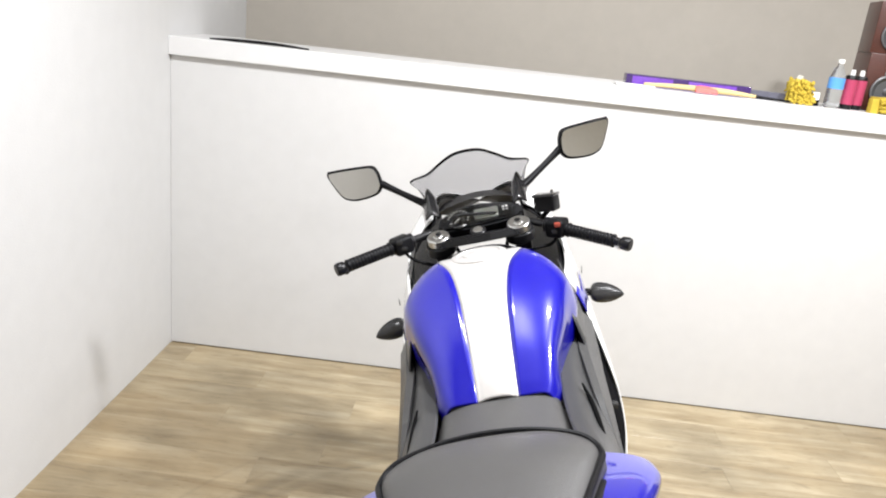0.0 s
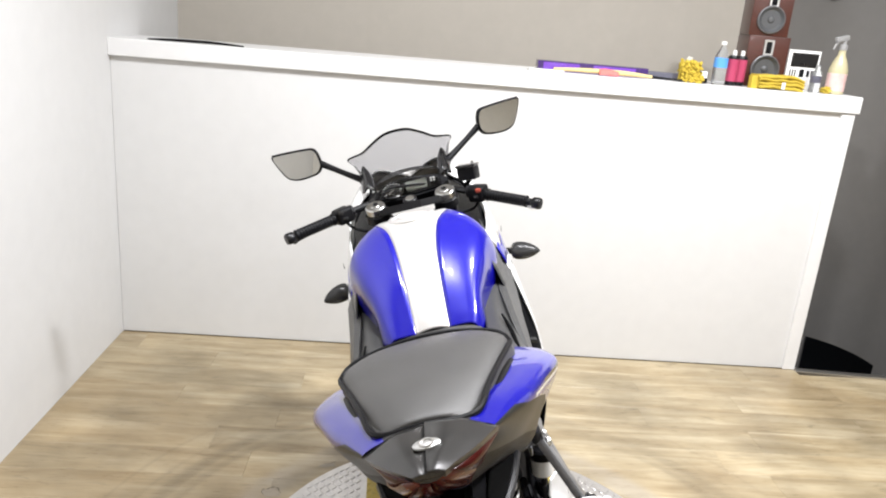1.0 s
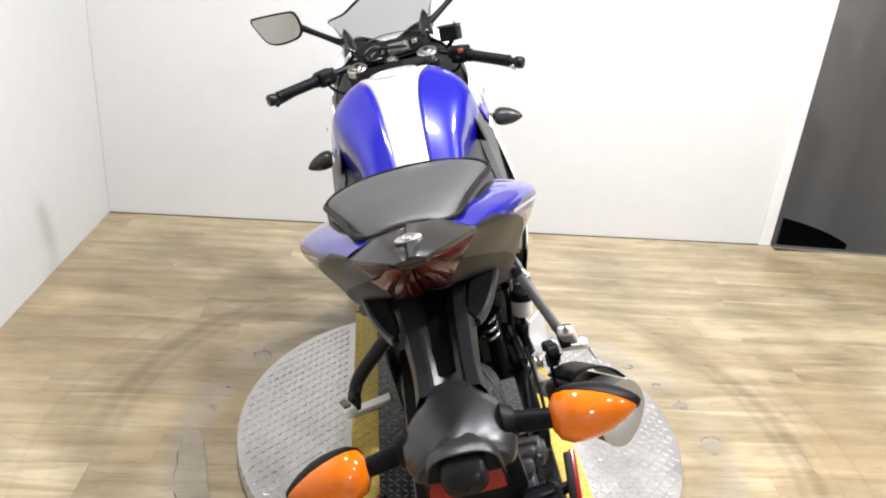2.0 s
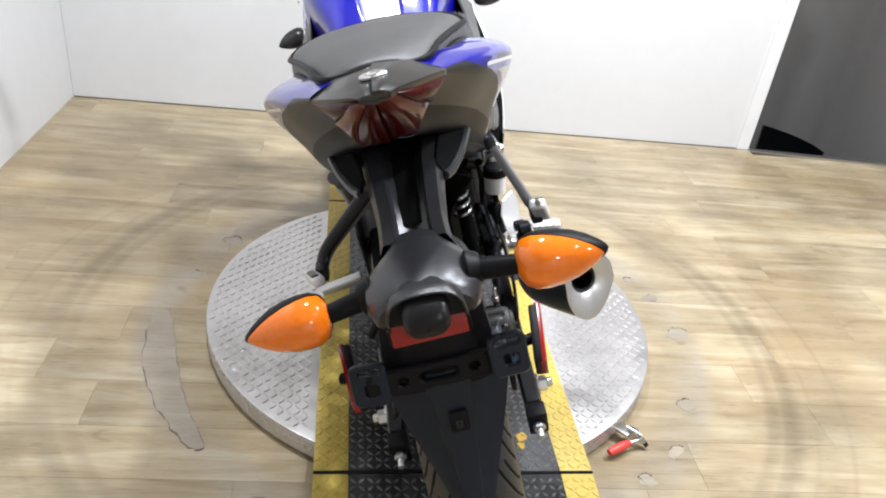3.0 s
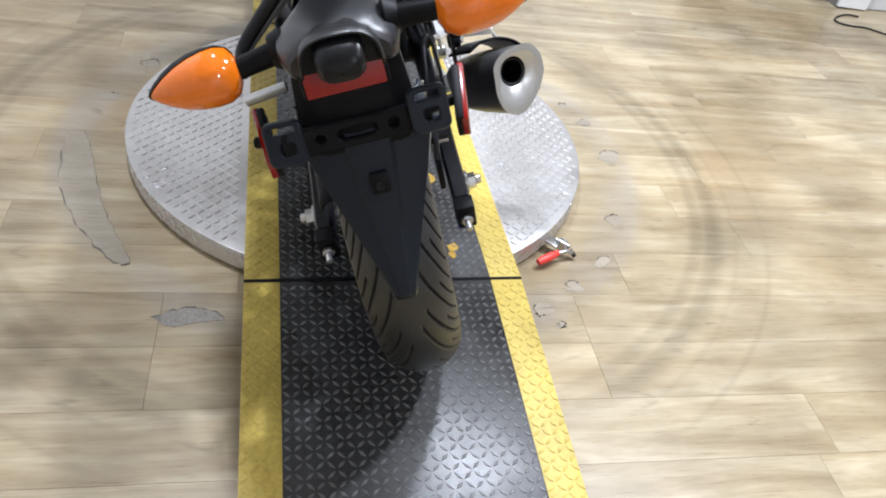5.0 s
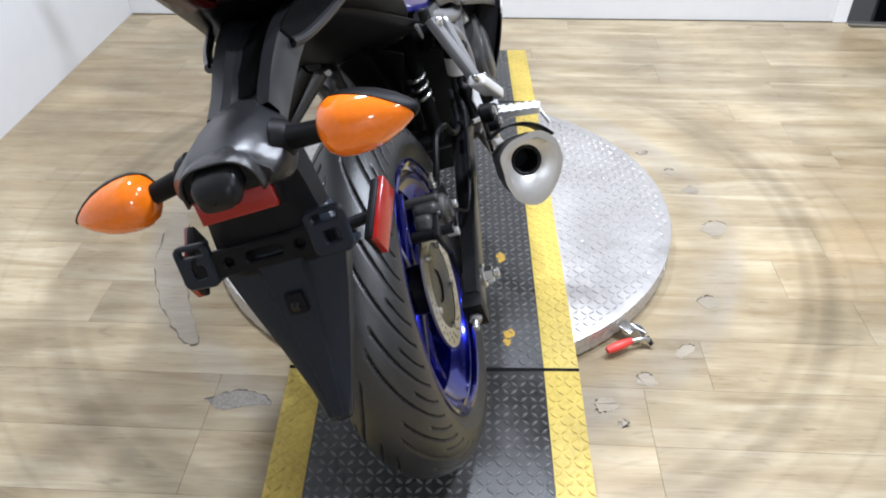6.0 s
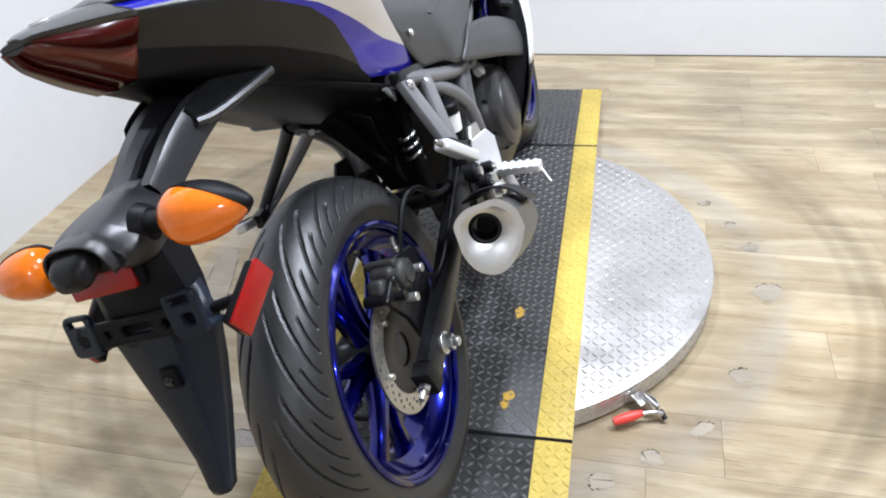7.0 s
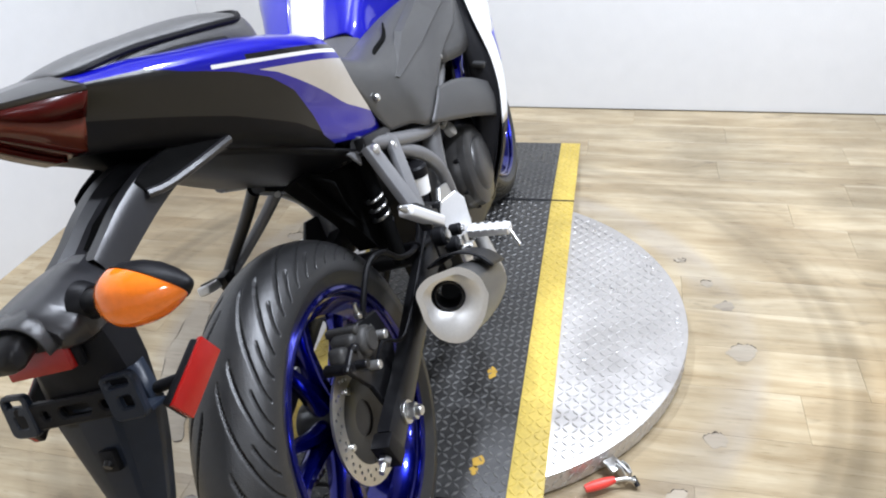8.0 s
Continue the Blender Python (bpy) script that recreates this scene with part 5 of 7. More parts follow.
    part("stand_foot", box((0.055, 0.065, 0.008), (-0.240, 0.558, 0.050), 0.003, (0, 17.6, 0)), DARK_METAL, st)


COVER = material("dark bronze engine paint", (0.045, 0.044, 0.043), 0.34, metal=0.4, vary=0.15, bump=0.08)
frame_and_engine()


# ---- motorcycle: side covers, fairing, cockpit ----
def side_covers():
    for s in (-1, 1):
        def grid(rows):
            return [[(s * x, y, z) for x, y, z in r] for r in rows]
        g = smooth_grid(grid([
            [(0.160, 0.195, 0.884), (0.178, 0.202, 0.858), (0.173, 0.246, 0.789), (0.164, 0.301, 0.721), (0.158, 0.352, 0.660)],
            [(0.128, 0.32, 0.812), (0.158, 0.335, 0.805), (0.178, 0.36, 0.768), (0.180, 0.40, 0.705), (0.172, 0.43, 0.636)],
            [(0.112, 0.46, 0.800), (0.148, 0.46, 0.795), (0.180, 0.44, 0.758), (0.190, 0.47, 0.690), (0.184, 0.49, 0.607)],
            [(0.115, 0.60, 0.805), (0.146, 0.60, 0.800), (0.174, 0.60, 0.770), (0.192, 0.60, 0.710), (0.192, 0.575, 0.637)],
            [(0.130, 0.74, 0.820), (0.162, 0.74, 0.812), (0.184, 0.74, 0.782), (0.202, 0.72, 0.735), (0.201, 0.67, 0.685)],
            [(0.155, 0.88, 0.840), (0.180, 0.88, 0.830), (0.200, 0.87, 0.795), (0.213, 0.85, 0.750), (0.213, 0.79, 0.710)]]), 6, 6)
        c = part("side_cover", grid_mesh(g), MATTE_GREY, bike, "matte grey side cover under the tank")
        thick(c, 0.004, -1.0 if s > 0 else 1.0)
        part("cover_screw", rod((s * 0.172, 0.318, 0.735), (s * 0.180, 0.318, 0.735), 0.007, seg=16, bevel=0.002), STEEL, c)
        crest = part("raised_facet", grid_mesh(np.array(grid([
            [(0.180, 0.405, 0.738), (0.186, 0.412, 0.735), (0.190, 0.418, 0.730), (0.184, 0.424, 0.726)],
            [(0.168, 0.540, 0.786), (0.181, 0.545, 0.780), (0.198, 0.560, 0.740), (0.186, 0.566, 0.730)],
            [(0.164, 0.690, 0.806), (0.181, 0.695, 0.800), (0.204, 0.715, 0.758), (0.192, 0.722, 0.747)],
            [(0.176, 0.850, 0.820), (0.192, 0.855, 0.815), (0.214, 0.870, 0.778), (0.202, 0.876, 0.766)]]))), MATTE_GREY, c, smooth=False)
        thick(crest, 0.004, -1.0 if s > 0 else 1.0)
        part("cover_seam", tube(grid([[(0.150, 0.545, 0.806), (0.158, 0.500, 0.790), (0.160, 0.430, 0.786), (0.162, 0.370, 0.772), (0.168, 0.345, 0.752)]])[0], [0.002, 0.0045, 0.005, 0.004, 0.0015], 5, 8), MATTE_BLACK, c, "black seam under the tank")
        duct = part("duct_panel", grid_mesh(smooth_grid(grid([
            [(0.195, 0.580, 0.645), (0.193, 0.535, 0.625), (0.186, 0.490, 0.604)],
            [(0.207, 0.665, 0.625), (0.208, 0.640, 0.590), (0.200, 0.600, 0.560)],
            [(0.217, 0.755, 0.590), (0.222, 0.745, 0.545), (0.213, 0.710, 0.515)],
            [(0.227, 0.838, 0.545), (0.232, 0.842, 0.500), (0.225, 0.835, 0.458)]]), 5, 4)), MATTE_GREY, c)
        thick(duct, 0.004, -1.0 if s > 0 else 1.0)
        part("duct_screw", rod((s * 0.192, 0.660, 0.682), (s * 0.200, 0.660, 0.682), 0.006, seg=14, bevel=0.002), STEEL, c)
        inner = part("inner_panel", grid_mesh(smooth_grid(grid([
            [(0.160, 0.72, 0.87), (0.184, 0.70, 0.76), (0.188, 0.68, 0.66)],
            [(0.170, 0.84, 0.89), (0.200, 0.82, 0.76), (0.208, 0.80, 0.64)],
            [(0.165, 0.97, 0.90), (0.196, 0.95, 0.79), (0.210, 0.93, 0.66)]]), 4, 4)), MATTE_GREY, c)
        thick(inner, 0.003, 1.0)


side_covers()


def fairing():
    for s in (-1, 1):
        g = smooth_grid([
            [(s * 0.178, 1.00, 0.895), (s * 0.212, 0.98, 0.800), (s * 0.236, 0.93, 0.700), (s * 0.250, 0.91, 0.600), (s * 0.242, 0.88, 0.500), (s * 0.210, 0.84, 0.400), (s * 0.160, 0.80, 0.310)],
            [(s * 0.190, 1.08, 0.905), (s * 0.222, 1.06, 0.810), (s * 0.242, 1.02, 0.700), (s * 0.252, 0.99, 0.600), (s * 0.240, 0.95, 0.490), (s * 0.205, 0.91, 0.390), (s * 0.150, 0.88, 0.290)],
            [(s * 0.195, 1.20, 0.930), (s * 0.222, 1.18, 0.830), (s * 0.232, 1.13, 0.710), (s * 0.226, 1.08, 0.590), (s * 0.205, 1.04, 0.480), (s * 0.172, 1.00, 0.380), (s * 0.120, 0.98, 0.280)],
            [(s * 0.180, 1.34, 0.960), (s * 0.200, 1.34, 0.860), (s * 0.195, 1.28, 0.740), (s * 0.175, 1.22, 0.620), (s * 0.155, 1.16, 0.500), (s * 0.130, 1.10, 0.390), (s * 0.090, 1.06, 0.290)],
            [(s * 0.130, 1.50, 0.960), (s * 0.140, 1.54, 0.870), (s * 0.130, 1.50, 0.780), (s * 0.110, 1.36, 0.660), (s * 0.100, 1.24, 0.540), (s * 0.085, 1.16, 0.420), (s * 0.060, 1.10, 0.310)]], 6, 6)

        def zone(i, j, c):
            if c[2] < 0.46:
                return "black"
            if 0.80 < c[2] < 0.845 and c[1] < 1.2:
                return "blue"
            if c[2] < 0.62 + 0.25 * (c[1] - 0.9) and c[1] > 0.98:
                return "blue"
            return "white"
        w = part("side_fairing", grid_mesh(g, lambda i, j, c: zone(i, j, c) == "white"), WHITE_PAINT, bike, "white painted side fairing")
        thick(w, 0.004)
        for nm, mat in (("blue", BLUE), ("black", BLACK_PLASTIC)):
            thick(part(nm + "_fairing_panel", grid_mesh(g, lambda i, j, c: zone(i, j, c) == nm), mat, w), 0.004)
        # dark liner inside the shell
        liner = g.copy()
        liner[..., 0] -= s * 0.014
        thick(part("fairing_liner", grid_mesh(liner), BLACK_PLASTIC, w, "black inner liner"), 0.003)
        fl = smooth_grid([
            [(s * 0.176, 0.99, 0.88), (s * 0.165, 0.95, 0.90)],
            [(s * 0.230, 0.94, 0.70), (s * 0.196, 0.90, 0.70)],
            [(s * 0.246, 0.91, 0.60), (s * 0.196, 0.88, 0.61)],
            [(s * 0.236, 0.88, 0.50), (s * 0.180, 0.86, 0.52)],
            [(s * 0.160, 0.81, 0.32), (s * 0.130, 0.82, 0.34)]], 4, 3)
        thick(part("edge_flange", grid_mesh(fl), BLACK_PLASTIC, w), 0.003)
        part("vent_bar", box((0.030, 0.020, 0.012), (s * 0.222, 0.885, 0.615), 0.003, (0, 20 * s, 0)), GREY_PLASTIC, w)
        nose = smooth_grid([
            [(s * 0.180, 1.22, 0.955), (s * 0.186, 1.30, 0.975), (s * 0.150, 1.45, 0.985), (s * 0.06, 1.60, 0.93)],
            [(s * 0.150, 1.24, 0.990), (s * 0.150, 1.32, 1.015), (s * 0.120, 1.46, 1.010), (s * 0.045, 1.60, 0.955)],
            [(s * 0.118, 1.26, 1.010), (s * 0.115, 1.34, 1.035), (s * 0.09, 1.46, 1.030), (0, 1.60, 0.97)]], 5, 5)
        thick(part("nose_panel", grid_mesh(nose), WHITE_PAINT, w), 0.004)
        inside = nose.copy()
        inside[..., 2] -= 0.012
        inside[..., 0] -= s * 0.006
        thick(part("nose_liner", grid_mesh(inside), BLACK_PLASTIC, w, "black inner liner"), 0.003)
        part("decal_bar", box((0.002, 0.035, 0.006), (s * 0.2235, 1.10, 0.860), 0.0005, (0, 8 * s, -8 * s)), GLOSS_BLACK, w)
    fe = part("front_fender", grid_mesh(smooth_grid([[(x, 1.38 + 0.315 * math.cos(radians(a)), 0.293 + 0.315 * math.sin(radians(a)) - abs(x) * 0.5) for x in (-0.075, -0.05, 0, 0.05, 0.075)] for a in (25, 55, 85, 115, 140)], 5, 4)), BLUE, bike, "blue front fender")
    thick(fe, 0.004)
    for s in (-1, 1):
        part("fork_leg", rod((s * 0.088, 1.38, 0.293), (s * 0.100, 1.165, 0.965), 0.023, 0.020, 20), DARK_METAL, bike, "black front fork leg")


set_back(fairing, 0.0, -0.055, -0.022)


def cockpit():
    tc = part("triple_clamp", plate([(-0.135, 0.02), (-0.12, 0.045), (-0.06, 0.035), (0, 0.05), (0.06, 0.035), (0.12, 0.045), (0.135, 0.02), (0.125, -0.02), (0.09, -0.03), (0.03, -0.055), (-0.03, -0.055), (-0.09, -0.03), (-0.125, -0.02)], 0.022, pose(0, 1.150, 0.965, -14, 0, 0), 0.004, seg=2), DARK_METAL, bike, "black upper triple clamp", False)
    for s in (-1, 1):
        cap = part("fork_cap", turned([(0, 0.030), (0.018, 0.030), (0.021, 0.027), (0.021, 0.014), (0.024, 0.012), (0.024, 0)], (s * 0.106, 1.154, 0.970), (0, -0.30, 1), 32), STEEL, tc, "polished fork top cap")
        part("cap_hex", rod((s * 0.104, 1.151, 0.990), (s * 0.104, 1.1495, 0.996), 0.008, seg=6), DARK_METAL, cap)
        part("clip_on_clamp", turned([(-0.014, 0.036), (-0.012, 0.038), (0.012, 0.038), (0.014, 0.036), (0.014, 0.027), (-0.014, 0.027)], (s * 0.104, 1.160, 0.955), (0, -0.30, 1), 28, closed=True), DARK_METAL, tc)
        a, b = (Vector((0.130, 1.195, 0.976)), Vector((0.347, 1.046, 0.914))) if s > 0 else (Vector((-0.130, 1.205, 0.985)), Vector((-0.353, 1.074, 0.974)))
        way = (b - a).normalized()
        bar = part("handlebar", rod(a, b - way * 0.01, 0.011, seg=20), DARK_METAL, bike, "black clip-on handlebar")
        g0 = a + way * 0.125
        prof = []
        for k in range(27):
            d = k * 0.0045
            prof += [(d, 0.0155 if k % 2 else 0.0168), (d + 0.003, 0.0155 if k % 2 else 0.0168)]
        part("grip", turned([(-0.003, 0.019), (0, 0.019), *prof, (0.122, 0.0175), (0.124, 0.015)], g0, way, 24), BLACK_PLASTIC, bar, "ribbed black rubber grip")
        part("bar_end", turned([(0, 0.013), (0.004, 0.0165), (0.020, 0.0175), (0.026, 0.015), (0.027, 0)], b - way * 0.006, way, 24), DARK_METAL, bar, "black bar end weight")
        sw = part("switch_box", box((0.052, 0.048, 0.046), tuple(g0 - way * 0.036), 0.010, (0, 4 * s, -32 * s), seg=3), BLACK_PLASTIC, bar)
        part("switch", box((0.016, 0.012, 0.012), tuple(g0 - way * 0.036 + Vector((0, -0.026, 0.014))), 0.003), RED_SWITCH if s > 0 else GREY_PLASTIC, sw)
        part("switch", box((0.018, 0.008, 0.010), tuple(g0 - way * 0.046 + Vector((0, -0.028, -0.006))), 0.002), GREY_PLASTIC, sw)
        part("lever_perch", rod(g0 - way * 0.07 + Vector((0, 0.004, 0)), g0 - way * 0.045 + Vector((0, 0.004, 0)), 0.021, seg=20, bevel=0.003), DARK_METAL, bar)
        p0 = g0 - way * 0.055 + Vector((0, 0.040, -0.006))
        part("lever", tube([p0 - Vector((0, 0.03, 0)), p0 + way * 0.02, p0 + way * 0.08 + Vector((0, 0.012, -0.006)), p0 + way * 0.15 + Vector((0, 0.012, -0.016)), p0 + way * 0.195 + Vector((0, 0.020, -0.022))], [0.010, 0.008, 0.0065, 0.006, 0.006], 6, 12, flat=0.6), CAST if s > 0 else DARK_METAL, bar, "brake lever" if s > 0 else "clutch lever")
        part("lever_ball", turned([(-0.009, 0), (-0.006, 0.006), (0, 0.0085), (0.006, 0.006), (0.009, 0)], p0 + way * 0.198 + Vector((0, 0.020, -0.022)), way, 16), CAST if s > 0 else DARK_METAL, bar)
        part("cable", tube([g0 - way * 0.06, g0 - way * 0.09 + Vector((0, 0.05, -0.01)), Vector((s * 0.09, 1.25, 0.95)), Vector((s * 0.05, 1.24, 0.86))], 0.0055), BLACK_PLASTIC, bar)
        part("cable", tube([g0 - way * 0.03, g0 - way * 0.06 + Vector((0, 0.00, -0.05)), Vector((s * 0.12, 1.16, 0.90)), Vector((s * 0.07, 1.18, 0.84))], 0.0045), BLACK_PLASTIC, bar)
    r = part("front_reservoir", box((0.056, 0.050, 0.040), (0.188, 1.190, 1.012), 0.006, (-8, 0, -25), seg=2), BLACK_PLASTIC, bike, "black front brake reservoir")
    part("reservoir_lid", box((0.060, 0.054, 0.008), (0.188, 1.187, 1.036), 0.003, (-8, 0, -25)), GLOSS_BLACK, r)
    for dx, dy in ((-0.018, -0.010), (0.018, 0.010)):
        part("lid_screw", rod((0.188 + dx, 1.187 + dy, 1.038), (0.188 + dx, 1.186 + dy, 1.043), 0.004, seg=12), STEEL, r)
    part("hose_guide", tube([(0.19, 1.20, 0.99), (0.17, 1.215, 0.97), (0.15, 1.21, 0.965)], 0.007), BLACK_PLASTIC, r)
    ig = part("ignition_lock", turned([(0, 0.021), (0.016, 0.021), (0.019, 0.018), (0.019, 0)], (0.0, 1.135, 0.975), (0, -0.30, 1), 28), DARK_METAL, bike, "black ignition lock")
    part("lock_face", turned([(0.019, 0.013), (0.021, 0.012), (0.021, 0)], (0.0, 1.135, 0.975), (0, -0.30, 1), 20), STEEL, ig)
    # instrument cluster, tilted towards the rider
    face = pose(0.008, 1.250, 0.998, 32, 0, 0)
    d = part("instrument_panel", plate([(-0.118, -0.025), (-0.105, -0.040), (-0.02, -0.046), (0.10, -0.036), (0.118, -0.02), (0.116, 0.012), (0.08, 0.030), (0.0, 0.044), (-0.06, 0.038), (-0.110, 0.008)], 0.040, face @ pose(0, 0, -0.012), 0.006, seg=2), BLACK_PLASTIC, bike, "black instrument panel", False)
    part("gauge_dial", turned([(0, 0.034), (0.002, 0.034), (0.003, 0.032), (0.003, 0)], face @ Vector((-0.058, -0.008, 0.008)), face.to_3x3() @ Vector((0, 0, 1)), 40), GLOSS_BLACK, d, "round black tachometer dial")
    for k in range(13):
        a = radians(215 - 20 * k)
        c = face @ Vector((-0.058 + 0.027 * math.cos(a), -0.008 + 0.027 * math.sin(a), 0.0118))
        part("dial_mark", box((0.006, 0.0016, 0.0006), (0, 0, 0)), WHITE_PAINT, d).matrix_basis = face @ pose(-0.058 + 0.027 * math.cos(a), -0.008 + 0.027 * math.sin(a), 0.0118, 0, 0, math.degrees(a))
    part("dial_needle", box((0.020, 0.0014, 0.001)), WHITE_PAINT, d).matrix_basis = face @ pose(-0.062, -0.016, 0.0128, 0, 0, 220)
    part("display", plate(rounded(0.066, 0.038, 0.005), 0.003, face @ pose(0.018, -0.004, 0.0095), 0.001), LCD, d, "grey digital display", False)
    for k in range(4):
        part("warning_lamp", box((0.006, 0.004, 0.002)), WHITE_PAINT, d).matrix_basis = face @ pose(0.066 + 0.009 * (k % 2), 0.008 - 0.010 * (k // 2), 0.0095)
    part("gauge_glass", plate([(-0.104, -0.024), (-0.02, -0.036), (0.094, -0.028), (0.102, 0.002), (0.0, 0.032), (-0.056, 0.030), (-0.098, 0.002)], 0.0015, face @ pose(0, 0, 0.0165)), CLEAR, d, smooth=False)
    part("cowl", grid_mesh(smooth_grid([
        [(-0.128, 1.262, 0.990), (-0.115, 1.285, 1.012), (-0.06, 1.300, 1.028), (0, 1.305, 1.036), (0.06, 1.300, 1.034), (0.115, 1.285, 1.022), (0.128, 1.262, 0.995)],
        [(-0.130, 1.33, 0.980), (-0.115, 1.35, 1.005), (-0.06, 1.36, 1.022), (0, 1.37, 1.026), (0.06, 1.36, 1.024), (0.115, 1.35, 1.010), (0.130, 1.33, 0.985)],
        [(-0.120, 1.44, 0.985), (-0.100, 1.46, 1.00), (-0.05, 1.48, 1.01), (0, 1.49, 1.012), (0.05, 1.48, 1.01), (0.100, 1.46, 1.00), (0.120, 1.44, 0.985)]], 4, 4)), BLACK_PLASTIC, d)
    part("cluster_cable", tube([(-0.10, 1.20, 0.98), (-0.06, 1.215, 1.015), (0.0, 1.225, 1.01), (0.05, 1.235, 1.0), (0.09, 1.25, 0.97)], 0.004), BLACK_PLASTIC, d)
    # tank front shroud
    sh = part("tank_shroud", grid_mesh(smooth_grid([
        [(-0.12, 1.06, 0.93), (-0.05, 1.07, 0.962), (0.05, 1.07, 0.962), (0.12, 1.06, 0.93)],
        [(-0.12, 1.12, 0.90), (-0.05, 1.13, 0.925), (0.05, 1.13, 0.925), (0.12, 1.12, 0.90)],
        [(-0.11, 1.20, 0.85), (-0.05, 1.20, 0.86), (0.05, 1.20, 0.86), (0.11, 1.20, 0.85)]], 4, 4)), BLACK_PLASTIC, bike, "black tank front cover")
    thick(sh, 0.004)
    # screen
    rows = []
    for (x0, y0, z0), (x1, y1, z1) in (((0, 1.318, 1.172), (0, 1.60, 0.985)), ((0.040, 1.314, 1.168), (0.040, 1.59, 0.985)), ((0.080, 1.304, 1.150), (0.075, 1.57, 0.985)), ((0.112, 1.296, 1.132), (0.100, 1.54, 0.988)), ((0.138, 1.292, 1.126), (0.120, 1.50, 0.990)), ((0.160, 1.288, 1.122), (0.133, 1.45, 0.990)), ((0.165, 1.295, 1.112), (0.138, 1.42, 0.990)), ((0.152, 1.315, 1.090), (0.136, 1.40, 0.990)), ((0.142, 1.335, 1.060), (0.132, 1.38, 0.992))):
        rows.append([(x0 + (x1 - x0) * t, y0 + (y1 - y0) * t, z0 + (z1 - z0) * t + 0.018 * math.sin(math.pi * t)) for t in (0, 0.25, 0.5, 0.75, 1)])
    cols = np.array(rows)
    full = np.concatenate([(cols[:0:-1] * np.array((-1, 1, 1))), cols])
    sc = part("windscreen", grid_mesh(smooth_grid(full, 4, 3)), SMOKE, bike, "lightly smoked clear windscreen")
    thick(sc, 0.003)
    top = [tuple(p) for p in full[:, 0]]
    part("screen_edge", tube(top, 0.0006, 4, 6), DARK_METAL, sc)
    for s in (-1, 1):
        st = part("mirror_stay_cover", grid_mesh(smooth_grid([
            [(s * 0.100, 1.255, 1.010), (s * 0.120, 1.250, 1.025), (s * 0.142, 1.262, 1.010)],
            [(s * 0.104, 1.300, 1.040), (s * 0.124, 1.296, 1.058), (s * 0.144, 1.305, 1.035)],
            [(s * 0.112, 1.335, 1.060), (s * 0.128, 1.335, 1.082), (s * 0.144, 1.345, 1.050)],
            [(s * 0.116, 1.400, 1.030), (s * 0.128, 1.400, 1.045), (s * 0.142, 1.400, 1.025)]], 4, 4)), GLOSS_BLACK, bike, "gloss black mirror mount cover")
        thick(st, 0.004)
        mi = part("mirror", tube([(s * 0.130, 1.325, 1.035), (s * 0.165, 1.348, 1.052), (s * 0.215, 1.378, 1.080), (s * 0.262, 1.402, 1.108)], [0.013, 0.010, 0.009, 0.011], 6, 14), BLACK_PLASTIC, bike, "black rear-view mirror on a stalk")
        part("mirror_foot", rod((s * 0.128, 1.322, 1.026), (s * 0.140, 1.330, 1.042), 0.017, 0.014, 20, bevel=0.003), DARK_METAL, mi)
        out = [(-0.066, 0.018), (-0.056, 0.036), (-0.030, 0.042), (0.066, 0.045), (0.077, 0.037), (0.072, 0.018), (0.050, -0.026), (0.030, -0.041), (0.0, -0.046), (-0.048, -0.040), (-0.066, -0.024), (-0.069, -0.004)]
        if s < 0:
            out = [(-x, y) for x, y in out]
        # the glass looks back and slightly inwards
        mm = pose(s * 0.332, 1.393, 1.122, 84, 0, 11 if s > 0 else -1)
        sm = [tuple(p[:2]) for p in np.array(curve(out + [out[0]], 4))[:-1]]
        part("mirror_shell", plate([(x * 1.06, y * 1.09) for x, y in sm], 0.026, mm @ pose(0, 0, -0.014), 0.007, seg=3), BLACK_PLASTIC, mi)
        part("mirror_glass", plate([(x * 0.97, y * 0.95) for x, y in sm], 0.002, mm @ pose(0, 0, 0.0005), 0.0), MIRROR, mi, "mirror glass", False)


RED_SWITCH = material("faded red switch", (0.30, 0.05, 0.03), 0.5, vary=0.2)
LCD = material("liquid crystal display", (0.22, 0.23, 0.21), 0.2, vary=0.05)
CLEAR = material("clear cover", (1, 1, 1), 0.02, vary=0.0, trans=1.0, ior=1.15)
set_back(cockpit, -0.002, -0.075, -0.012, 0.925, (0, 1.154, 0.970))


# ---- turntable details ----
# worn bars, their colour raised further to stand for glints on the tread
BLACK_TREAD = material("worn tread edges, lightened for glints", (0.105, 0.104, 0.10), 0.32, metal=0.0, vary=0.4, vary_scale=5)
OCHRE = material("ochre spill", (0.42, 0.26, 0.03), 0.6, vary=0.3, vary_scale=60)
RED_GRIP = material("red grip plastic", (0.62, 0.05, 0.035), 0.4, vary=0.06)
def lozenges(items, length, width, high):
    """Raised tread bars: (place, angle in degrees, normal frame) rows in one mesh."""
    verts, faces = [], []
    for m in items:
        n = len(verts)
        for x, y, z in ((-0.5, 0, 0), (0, -0.5, 0), (0.5, 0, 0), (0, 0.5, 0), (-0.34, 0, 1), (0, -0.22, 1), (0.34, 0, 1), (0, 0.22, 1)):
            verts.append(tuple(m @ Vector((x * length, y * width, z * high))))
        faces += [(n + a, n + b, n + b + 4, n + a + 4) for a, b in ((0, 1), (1, 2), (2, 3), (3, 0))] + [(n + 4, n + 5, n + 6, n + 7)]
    me = bpy.data.meshes.new("tread")
    me.from_pydata(verts, [], faces)
    me.update()
    return me


